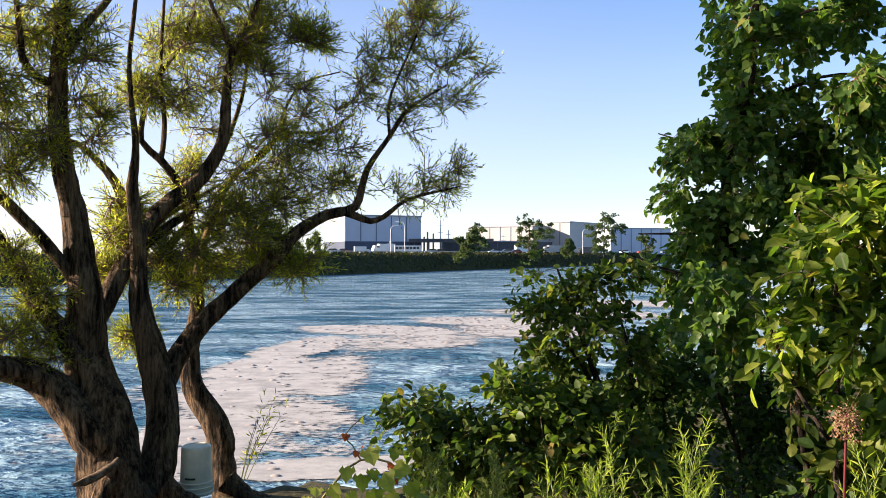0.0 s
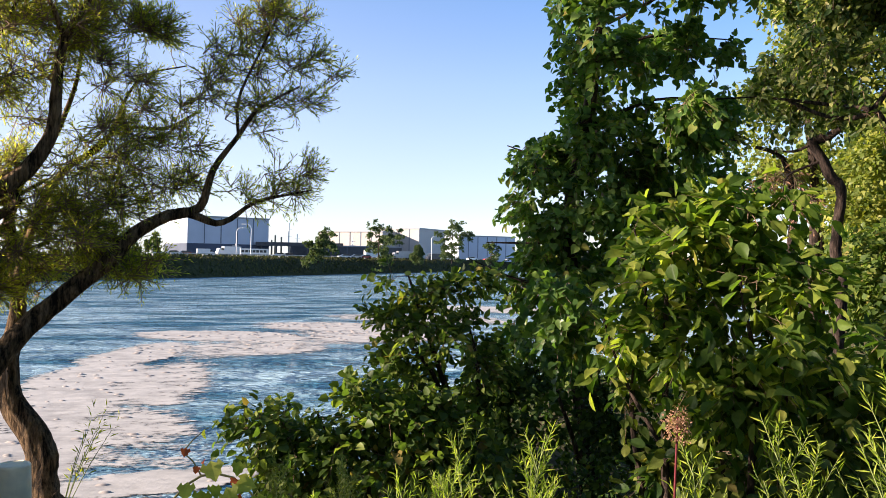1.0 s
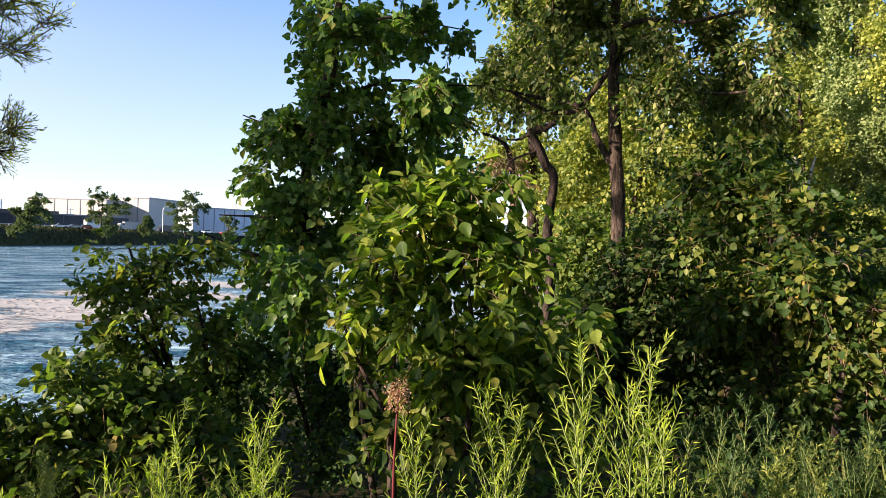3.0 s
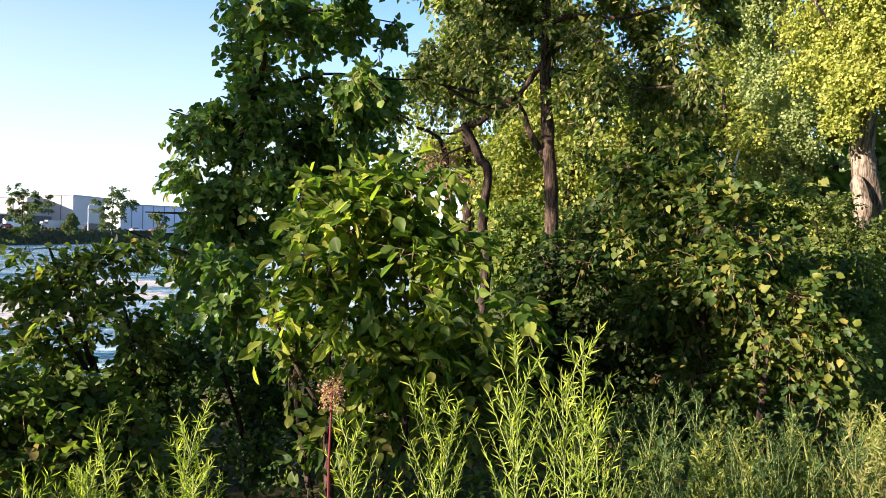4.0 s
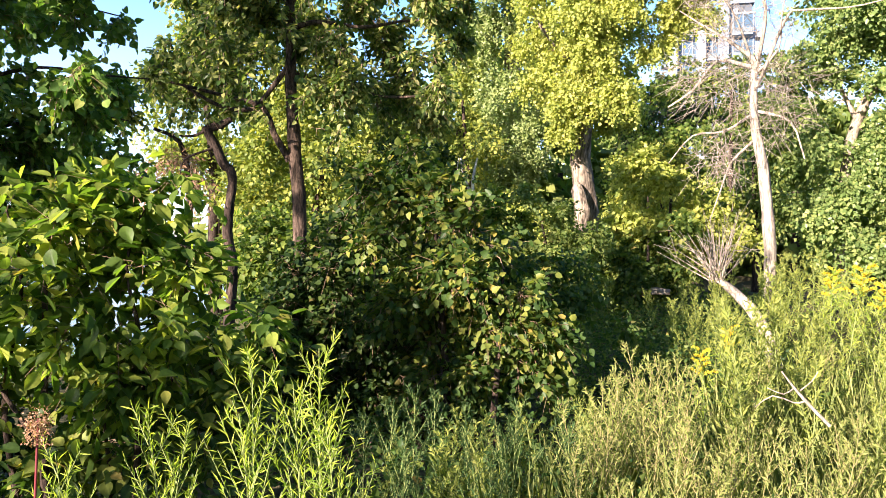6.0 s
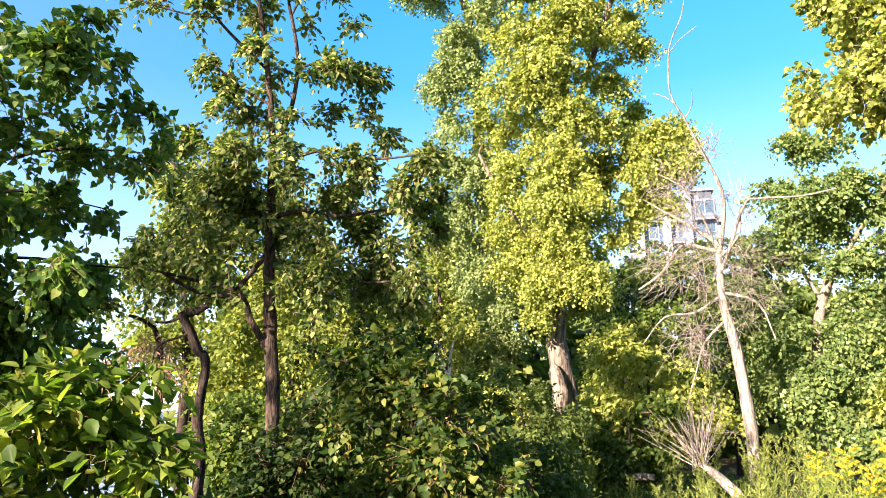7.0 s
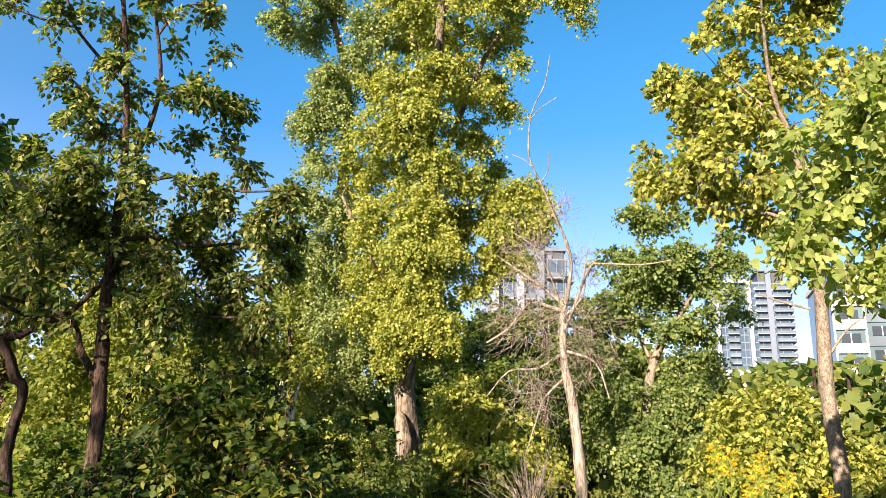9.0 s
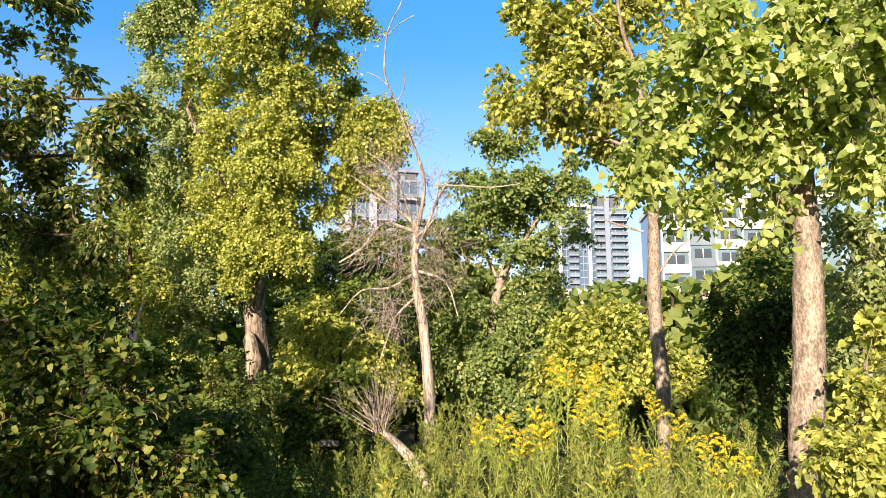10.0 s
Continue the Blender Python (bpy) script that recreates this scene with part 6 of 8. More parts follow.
    blobs = [(9.30, 1.10, 6.61, 0.22), (8.88, 0.57, 6.25, 0.31), (9.20, 0.03, 6.35, 0.34), (9.35, -0.52, 6.43, 0.35),
     (9.32, -0.98, 6.28, 0.32), (9.56, 0.92, 6.24, 0.25), (9.57, 0.34, 6.18, 0.35), (9.68, -0.23, 6.09, 0.36),
     (8.85, -0.72, 5.71, 0.30), (9.24, 1.00, 5.78, 0.21), (9.34, 1.34, 5.56, 0.19), (9.03, 0.95, 5.32, 0.23),
     (8.97, 0.46, 5.40, 0.32), (9.79, -0.06, 5.61, 0.35), (9.94, -0.56, 5.62, 0.30), (9.68, 1.49, 5.46, 0.11),
     (9.32, 1.13, 5.23, 0.20), (9.76, 0.67, 5.28, 0.27), (9.42, 0.16, 5.11, 0.31), (9.87, -0.33, 5.15, 0.24),
     (9.45, 0.73, 4.87, 0.19), (9.99, 0.26, 4.93, 0.23), (10.22, -0.17, 4.90, 0.20), (10.35, -0.22, 4.46, 0.17),
     (10.20, -0.05, 4.59, 0.12), (9.43, 0.90, 6.49, 0.22)]
    high = [(9.09, 0.26, 7.96, 0.29), (8.47, -0.11, 7.54, 0.34), (9.15, -0.42, 7.63, 0.37), (8.69, 0.23, 7.11, 0.30),
     (9.13, -0.14, 7.08, 0.36), (8.52, 0.36, 7.33, 0.18), (8.79, 0.42, 7.91, 0.16), (8.72, -0.16, 8.28, 0.41),
     (8.51, -0.57, 7.84, 0.40), (8.78, 0.15, 8.38, 0.29), (9.32, -0.59, 7.34, 0.37)]
    high += [(9.12, 1.08, 6.54, 0.18), (9.15, 0.78, 6.46, 0.24), (9.06, 0.36, 6.59, 0.27), (8.59, 0.69, 6.56, 0.16),
     (8.90, 0.44, 6.92, 0.20), (9.73, 1.38, 5.86, 0.17), (9.41, 0.96, 5.55, 0.27), (9.05, 0.58, 5.68, 0.29),
     (9.19, 0.21, 5.85, 0.29), (9.45, -0.20, 6.61, 0.31), (9.92, 0.36, 5.45, 0.31), (9.68, 0.03, 5.15, 0.30),
     (9.36, 0.72, 5.11, 0.22)]
    grow("slim_cottonwood", rng, limbs, blobs + high, 860, "kite", "slim cottonwood with a smooth pale trunk", "tree", PALE_BARK, POPLAR_LEAF, "cottonwoods", sides=10, twig_r=0.016, spread=3, shoot=0.26, n_leaf=8, size=0.082, width=0.9, droop=0.5, splay=0.9, flat=0.2, step=0.15, face=0.4)
    # near cottonwood, its big leaves close by
    limbs = ([[(5.80, -1.09, 0.29, 0.140), (5.90, -1.16, 0.90, 0.131), (5.93, -1.20, 1.42, 0.127), (5.92, -1.24, 1.95, 0.122),
     (5.85, -1.26, 2.54, 0.109), (5.73, -1.26, 3.12, 0.096), (5.54, -1.24, 3.72, 0.083), (5.31, -1.22, 4.27, 0.070),
     (4.99, -1.19, 4.83, 0.052), (4.58, -1.13, 5.41, 0.031)], [(5.82, -1.26, 2.73, 0.031), (5.78, -1.04, 3.11, 0.024), (5.72, -0.75, 3.45, 0.017), (5.67, -0.45, 3.67, 0.011)]] + [[(5.71, -1.26, 3.20, 0.031), (5.58, -1.54, 3.42, 0.024), (5.46, -1.79, 3.55, 0.017), (5.36, -2.03, 3.60, 0.011)], [(5.53, -1.24, 3.75, 0.031), (5.46, -0.99, 4.04, 0.022), (5.38, -0.73, 4.29, 0.013)]])
    blobs = [(5.02, -0.24, 3.74, 0.11), (5.25, -0.44, 3.92, 0.14), (5.30, -0.67, 3.96, 0.16), (4.87, -0.85, 3.74, 0.16),
     (4.95, -1.09, 3.68, 0.17), (5.44, -1.45, 3.98, 0.18), (4.76, -1.49, 3.73, 0.16), (5.14, -0.16, 3.44, 0.08),
     (5.72, -0.38, 3.72, 0.17), (5.44, -0.59, 3.68, 0.18), (5.24, -0.82, 3.57, 0.19), (5.33, -1.08, 3.54, 0.17),
     (5.37, -1.37, 3.61, 0.18), (5.02, -1.54, 3.51, 0.17), (5.21, -0.26, 3.24, 0.11), (5.68, -0.52, 3.42, 0.16),
     (5.58, -0.77, 3.35, 0.18), (5.43, -1.00, 3.28, 0.16), (5.78, -0.45, 3.19, 0.10), (5.56, -0.64, 3.09, 0.13),
     (5.87, -0.91, 3.16, 0.15), (5.27, -0.99, 2.92, 0.09), (5.60, -0.74, 2.91, 0.08), (5.32, -1.46, 3.24, 0.13),
     (5.19, -1.58, 3.15, 0.13), (5.58, -0.03, 3.29, 0.04), (4.92, -0.78, 4.04, 0.16), (5.27, -1.19, 4.21, 0.17),
     (5.25, -1.53, 4.20, 0.17), (4.67, -1.55, 3.99, 0.16)]
    right = [(4.71, -1.15, 1.43, 0.14), (4.96, -1.34, 1.58, 0.13), (4.70, -1.06, 1.34, 0.08), (4.65, -1.25, 1.29, 0.12),
     (4.74, -1.24, 1.70, 0.11), (4.66, -1.34, 1.82, 0.10), (4.87, -1.17, 1.19, 0.11), (4.71, -0.95, 1.67, 0.03),
     (4.90, -1.42, 2.02, 0.10)]
    grow("near_cottonwood", rng, limbs, blobs, 340, "heart", "cottonwood with a scarred pale trunk and large glossy leaves", "tree", PALE_BARK, COTTON_LEAF, "cottonwoods",
         sides=14, twig_r=0.010, spread=3, shoot=0.24, n_leaf=9, size=0.070, width=1.0, droop=0.6, splay=0.9, flat=0.0, step=0.12, face=0.2)
    # low leafy shoots at its foot
    stem = [(4.95, -1.20, ground_z(4.95, -1.20) - 0.05, 0.016), (4.88, -1.24, 0.9, 0.013), (4.80, -1.24, 1.40, 0.009), (4.76, -1.30, 1.85, 0.005)]
    grow("cottonwood_shoot", rng, [stem], right, 120, "heart", "young cottonwood shoot with small yellow-green leaves", "shrub", PALE_BARK, POPLAR_LEAF, sides=7, twig_r=0.006, spread=3, shoot=0.16, n_leaf=8, size=0.046, width=0.95, droop=0.5, splay=0.9, flat=0.2, step=0.1, face=0.2)
    # sapling with small leaves behind it
    stem = [(7.76, -2.03, 0.88, 0.052), (7.78, -2.09, 1.65, 0.047), (7.72, -2.13, 2.55, 0.041), (7.52, -2.19, 3.50, 0.029), (7.26, -2.16, 4.37, 0.017)]
    blobs = [(7.72, -2.10, 4.00, 0.21), (7.58, -2.32, 4.21, 0.24), (7.81, -2.04, 3.59, 0.18), (7.33, -2.14, 3.50, 0.24),
     (7.34, -1.92, 3.06, 0.18), (7.95, -2.32, 3.11, 0.26), (7.83, -1.92, 2.78, 0.13), (7.33, -2.01, 2.60, 0.22),
     (8.10, -2.04, 2.39, 0.18), (8.10, -2.30, 2.28, 0.23), (7.66, -1.82, 2.05, 0.13), (8.02, -2.13, 1.96, 0.18),
     (6.85, -2.19, 4.45, 0.22), (7.37, -2.43, 3.60, 0.29), (7.81, -2.54, 2.91, 0.30)]
    grow("poplar_sapling", rng, [stem], blobs, 330, "kite", "young poplar with small pale green leaves", "tree", PALE_BARK, GREY_POPLAR_LEAF, "cottonwoods", sides=8, twig_r=0.010, spread=3, shoot=0.22, n_leaf=9, size=0.062, width=0.85, droop=0.5, flat=0.2, step=0.15, face=0.5)
    # mid-distance shrubs
    # two below the poplars take brighter leaves in place of sun that misses them
    for k, (blobs, limb, leafm, lab) in enumerate(([([(12.98, 0.47, 2.85, 0.47), (12.99, -0.07, 2.84, 0.43), (12.97, 0.93, 2.67, 0.43), (13.03, 0.32, 2.21, 0.57),
     (13.02, -0.31, 2.38, 0.47), (12.99, 1.05, 2.03, 0.47), (13.01, -0.74, 2.20, 0.47), (13.03, 0.61, 1.67, 0.47)], [(13.01, 0.37, 0.79, 0.057), (13.04, 0.34, 1.67, 0.043), (12.99, 0.29, 2.75, 0.019)], POPLAR_LEAF, "sunlit green shrub at the clearing's edge")] + [([(8.95, -1.18, 2.25, 0.26), (8.91, -1.36, 2.49, 0.20), (8.98, -1.05, 1.95, 0.26), (8.94, -1.38, 1.95, 0.26),
     (8.93, -1.08, 2.62, 0.16), (8.97, -1.25, 1.60, 0.33), (8.86, -1.41, 2.84, 0.23), (8.87, -1.58, 2.48, 0.26)], [(8.93, -1.06, 0.62, 0.046), (8.98, -1.14, 1.66, 0.029), (8.93, -1.19, 2.49, 0.013)], THICKET_LEAF, "dark shrub in the shade of the cottonwoods")] + [([(22.12, 9.26, 3.05, 1.05), (21.79, 9.87, 3.72, 0.87), (22.48, 8.31, 3.23, 0.87), (22.80, 7.34, 3.58, 0.87),
     (21.74, 10.17, 2.54, 0.87), (22.29, 8.93, 2.04, 1.05), (22.76, 7.67, 2.38, 0.87), (23.05, 6.68, 2.72, 0.70)], [(22.35, 8.73, 0.39, 0.140), (22.36, 8.77, 1.71, 0.105), (22.29, 8.79, 3.39, 0.044)], FAR_LEAF, "green shrub below the poplars")] + [([(14.73, 8.58, 1.71, 0.74), (14.33, 9.20, 2.20, 0.74), (14.57, 8.78, 2.69, 0.62), (14.07, 9.61, 1.70, 0.62),
     (14.84, 8.35, 0.99, 0.62), (14.47, 8.98, 0.97, 0.74), (14.04, 9.61, 2.56, 0.49)], [(14.40, 8.93, -0.22, 0.087), (14.47, 8.98, 0.97, 0.062), (14.46, 9.00, 2.20, 0.025)], POPLAR_LEAF, "green shrub below the poplars")] + [([(13.83, 5.84, 2.58, 0.55), (13.99, 5.34, 3.01, 0.55), (13.77, 6.04, 1.94, 0.49), (14.08, 5.27, 2.16, 0.55),
     (14.26, 4.68, 2.58, 0.55), (14.26, 4.80, 1.74, 0.49), (14.41, 4.32, 1.96, 0.44), (13.78, 5.81, 3.22, 0.38)], [(14.01, 5.36, 0.48, 0.076), (14.05, 5.37, 1.53, 0.049), (14.02, 5.35, 2.69, 0.022)], POPLAR_LEAF, "green shrub below the poplars")] + [([(15.34, 10.75, 4.85, 0.83), (14.96, 10.99, 5.70, 0.69), (15.14, 11.25, 3.93, 0.83), (15.69, 10.47, 3.98, 0.83),
     (14.74, 11.60, 4.65, 0.83), (15.47, 10.97, 2.94, 0.97), (15.94, 10.27, 2.96, 0.83)], [(15.57, 10.87, 0.95, 0.138), (15.47, 10.97, 2.94, 0.097), (15.13, 10.92, 5.21, 0.041)], YELLOW_LEAF, "yellowing tree behind the thicket")] + [([(6.03, 4.63, 1.65, 0.39), (6.31, 4.25, 1.55, 0.33), (5.77, 4.94, 1.75, 0.39), (6.57, 3.84, 1.43, 0.33),
     (6.74, 3.52, 1.27, 0.28), (6.18, 4.41, 1.17, 0.44), (6.56, 3.80, 1.00, 0.39), (6.87, 3.23, 0.99, 0.22),
     (5.79, 4.90, 1.23, 0.44)], [(6.18, 4.22, 0.24, 0.039), (6.22, 4.31, 0.88, 0.028), (6.23, 4.37, 1.55, 0.014)], THICKET_LEAF, "low olive bush beneath the trees")] + [([(10.23, 6.26, 2.15, 0.39), (10.52, 5.78, 1.99, 0.39), (10.72, 5.42, 1.75, 0.35), (10.14, 6.44, 1.67, 0.44),
     (10.46, 5.90, 1.51, 0.44), (10.69, 5.47, 1.34, 0.35)], [(10.44, 5.82, 0.40, 0.052), (10.46, 5.89, 1.34, 0.035), (10.41, 5.99, 1.99, 0.017)], FAR_LEAF, "half-lit shrub before the poplar")] + [([(18.94, 5.95, 4.26, 0.73), (19.26, 4.98, 3.97, 0.73), (19.22, 5.42, 3.11, 0.87), (19.48, 4.44, 3.11, 0.73),
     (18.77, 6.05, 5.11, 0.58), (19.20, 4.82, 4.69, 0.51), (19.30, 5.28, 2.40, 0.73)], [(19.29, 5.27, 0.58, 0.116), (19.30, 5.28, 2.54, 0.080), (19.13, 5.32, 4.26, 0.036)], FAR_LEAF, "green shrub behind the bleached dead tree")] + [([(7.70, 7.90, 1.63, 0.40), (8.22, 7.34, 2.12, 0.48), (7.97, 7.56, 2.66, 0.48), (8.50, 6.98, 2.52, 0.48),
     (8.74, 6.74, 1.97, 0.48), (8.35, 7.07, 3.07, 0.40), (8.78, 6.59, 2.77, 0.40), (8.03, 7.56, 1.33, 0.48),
     (8.55, 6.97, 1.18, 0.48)], [(8.29, 7.13, 0.10, 0.056), (8.35, 7.22, 1.33, 0.040), (8.30, 7.22, 2.52, 0.020)], SHADE_TONE_LEAF, "bush behind the ash with its shade put into the leaf colour")] + [([(17.04, 7.58, 3.34, 0.54), (17.53, 7.09, 3.72, 0.55), (17.57, 7.43, 2.75, 0.58), (17.37, 6.66, 2.96, 0.57),
     (17.07, 7.69, 2.48, 0.49), (18.00, 7.12, 2.28, 0.56), (17.44, 6.40, 3.55, 0.54), (17.17, 7.48, 1.87, 0.49)], [(17.40, 7.18, ground_z(17.40, 7.18) - 0.1, 0.06), (17.40, 7.18, 2.16, 0.04), (17.40, 7.18, 3.72, 0.015)], YELLOW_LEAF, "yellowing shrub beside the poplar"),
     ([(13.07, 5.88, 1.52, 0.35), (13.78, 5.63, 1.63, 0.39), (13.36, 5.03, 1.82, 0.37), (13.12, 5.61, 1.16, 0.35),
     (13.43, 5.21, 1.23, 0.36), (13.45, 4.90, 1.38, 0.35), (13.30, 6.15, 0.93, 0.30)], [(13.36, 5.49, ground_z(13.36, 5.49) - 0.1, 0.06), (13.36, 5.49, 1.21, 0.04), (13.36, 5.49, 1.82, 0.015)], BUSH_LEAF, "low green shrub beside the poplar"),
     ([(10.24, 6.84, 2.14, 0.30), (10.47, 6.49, 1.81, 0.32), (10.61, 6.19, 1.48, 0.32), (9.95, 6.43, 1.46, 0.31),
     (10.25, 5.62, 1.26, 0.29), (10.62, 6.36, 1.05, 0.31)], [(10.36, 6.32, ground_z(10.36, 6.32) - 0.1, 0.06), (10.36, 6.32, 1.37, 0.04), (10.36, 6.32, 2.14, 0.015)], BUSH_LEAF, "green shrub before the poplar"),
     ([(15.55, 5.68, 4.93, 0.59), (15.53, 4.96, 5.09, 0.56), (15.83, 4.36, 5.14, 0.56), (14.97, 5.24, 4.10, 0.58),
     (15.80, 4.70, 4.29, 0.63), (16.39, 4.07, 4.44, 0.60), (15.22, 5.80, 3.94, 0.54), (15.44, 4.06, 3.52, 0.58),
     (16.15, 5.30, 3.42, 0.62), (16.02, 3.64, 4.92, 0.49)], [(15.69, 4.78, ground_z(15.69, 4.78) - 0.1, 0.09), (15.69, 4.78, 2.57, 0.06), (15.69, 4.78, 5.14, 0.02)], BUSH_LEAF, "mid-green small tree behind the bleached dead tree"),
     ([(11.49, -1.83, 4.01, 0.31), (10.75, -2.05, 4.07, 0.29), (11.40, -1.85, 3.43, 0.34), (11.17, -2.15, 3.53, 0.32),
     (11.50, -1.68, 2.90, 0.34), (10.93, -2.02, 2.89, 0.34), (11.02, -1.79, 2.39, 0.34), (11.18, -1.39, 2.41, 0.29),
     (11.45, -2.41, 3.97, 0.29), (11.06, -2.31, 3.13, 0.30)], [(11.20, -1.95, ground_z(11.20, -1.95) - 0.1, 0.07), (11.20, -1.95, 2.03, 0.05), (11.20, -1.95, 4.07, 0.02)], BUSH_LEAF, "small green tree behind the cottonwoods")])):
        near = math.hypot(*limb[0][:2]) < 12
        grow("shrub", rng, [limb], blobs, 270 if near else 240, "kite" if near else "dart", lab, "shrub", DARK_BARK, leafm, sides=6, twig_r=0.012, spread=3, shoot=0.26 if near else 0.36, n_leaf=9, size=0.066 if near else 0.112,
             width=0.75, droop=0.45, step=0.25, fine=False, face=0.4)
    # closing wall of woods
    for k in range(48):
        az = radians(-39.5 - k * 1.98)
        d = 30 + rng.uniform(-4, 8)
        x, y = -math.sin(az) * d, math.cos(az) * d
        z = ground_z(x, y)
        h = rng.uniform(6, 9) if k < 16 else rng.uniform(4.6, 6.4)
        blobs = [(x + rng.normal(0, 1.6), y + rng.normal(0, 1.6), z + h * u, rng.uniform(1.2, 2.0)) for u in (0.15, 0.25, 0.4, 0.5, 0.6, 0.75, 0.85)]
        grow("woodland_tree", rng, [[(x, y, z - 0.3, 0.2), (x, y, z + h * 0.5, 0.13), (x, y, z + h * 0.9, 0.05)]], blobs, 80 if k < 38 else 30, "dart", "woodland tree closing the clearing", "tree", DARK_BARK, FAR_LEAF, "woodland edge",
             sides=6, twig_r=0.04, spread=3, shoot=0.8, n_leaf=6, size=0.50, width=0.85, droop=0.4, step=0.5, fine=False)
    # unseen trees added behind the camera to block sky light from the near bank
    for k in range(11):
        az = radians(114 + k * 11.5)
        d = 9.5 + rng.uniform(-1.5, 2.5)
        x, y = -math.sin(az) * d, math.cos(az) * d
        z = ground_z(x, y)
        h = rng.uniform(9, 12)
        blobs = [(x + rng.normal(0, 0.9), y + rng.normal(0, 0.9), z + h * u, rng.uniform(1.3, 1.9)) for u in (0.16, 0.27, 0.38, 0.48, 0.58, 0.68, 0.78, 0.88, 0.95)]
        grow("path_tree", rng, [[(x, y, z - 0.3, 0.2), (x, y, z + h * 0.5, 0.13), (x, y, z + h * 0.9, 0.05)]], blobs, 100, "dart", "unseen leafy tree added behind the camera to block sky light", "tree", DARK_BARK, FAR_LEAF, "trees along the path",
             sides=6, twig_r=0.04, spread=3, shoot=0.7, n_leaf=7, size=0.37, width=0.85, droop=0.4, step=0.5, fine=False)
    # dead bush with a fan of bare twigs
    limbs = [[(8.21, 2.03, 0.40, 0.080), (8.23, 2.13, 0.73, 0.074), (8.21, 2.29, 1.00, 0.065), (8.17, 2.48, 1.19, 0.053),
     (8.14, 2.59, 1.28, 0.031)]]
    fan = thing("dead_bush", limbs[0][0][:3], "dead bush with a fan of bare grey-pink twigs", "dead bush")
    pile, nd = Pile(), smooth_line(limbs[0], 0.1)
    pile.add(*tube(nd, 9, rng, 0.1))
    hang("trunk", pile.mesh("trunk"), DEAD_WOOD, fan, smooth=True)
    n = 64
    o = nd[-1, :3] + rng.normal(0, 0.03, (n, 3))
    left_ = np.array([-0.75, 0.45, 0.0])
    way = unit(rng.normal(0, 0.30, (n, 3)) + left_ * rng.uniform(-0.6, 0.9, (n, 1)) + [0, 0, 0.95])
    ln = rng.uniform(0.3, 0.78, n)
    e = o + way * ln[:, None]
    tw = Pile()
    tw.add(*sticks(o, e, np.full(n, 0.006), np.full(n, 0.002)))
    o2 = o + way * (ln * rng.uniform(0.3, 0.8, n))[:, None]
    e2 = o2 + unit(way + rng.normal(0, 0.5, (n, 3))) * (ln * 0.45)[:, None]
    tw.add(*sticks(o2, e2, np.full(n, 0.004), np.full(n, 0.0015)))
    tagged(hang("twig_fan", tw.mesh("twig_fan"), DEAD_WOOD, fan), kind="stuff")
    # fallen log and white saplings in the shade
    lg = thing("fallen_log", tuple(smooth_line([(12.84, 5.63, 0.78, 0.051), (13.10, 5.01, 0.85, 0.051)], 1)[0, :3]), "pale fallen log lying in the undergrowth", "log")
    pile = Pile()
    pile.add(*tube(smooth_line([(12.86, 5.59, 0.78, 0.056), (12.99, 5.28, 0.86, 0.071), (13.10, 4.99, 0.85, 0.061)], 0.1), 9, rng, 0.08))
    hang("log", pile.mesh("log"), DEAD_WOOD, lg, smooth=True)
    limbs = [[(3.42, 0.64, 0.90, 0.009), (3.41, 0.73, 0.99, 0.008), (3.41, 0.79, 1.06, 0.005), (3.41, 0.82, 1.10, 0.003)], [(3.41, 0.73, 0.99, 0.005), (3.40, 0.77, 0.98, 0.004), (3.39, 0.85, 1.00, 0.003), (3.36, 0.91, 0.95, 0.002)], [(3.41, 0.75, 1.03, 0.004), (3.43, 0.71, 1.07, 0.003), (3.44, 0.69, 1.11, 0.002)], [(3.41, 0.77, 1.04, 0.004), (3.40, 0.81, 1.01, 0.003), (3.39, 0.87, 1.03, 0.002)]]
    grow("dead_branch", rng, limbs, [], 0, "lance", "bleached dead branch lying among the weeds", "dead branch", DEAD_WOOD, DEAD_WOOD, sides=6, step=0.03)
    limbs = [[(14.81, 10.27, 0.92, 0.059), (14.74, 10.33, 2.74, 0.052), (14.73, 10.29, 3.26, 0.039), (14.74, 10.19, 3.66, 0.020)], [(14.75, 10.32, 2.74, 0.039), (14.59, 10.48, 3.26, 0.033), (14.52, 10.51, 3.65, 0.020)], [(14.65, 10.42, 3.07, 0.026), (14.50, 10.58, 3.39, 0.020), (14.49, 10.54, 3.65, 0.013)]]
    grow("bare_sapling", rng, limbs, [], 0, "lance", "bare whitish sapling among the bushes", "dead tree", WHITE_BARK, SHRUB_LEAF, sides=6)


make_poplars()


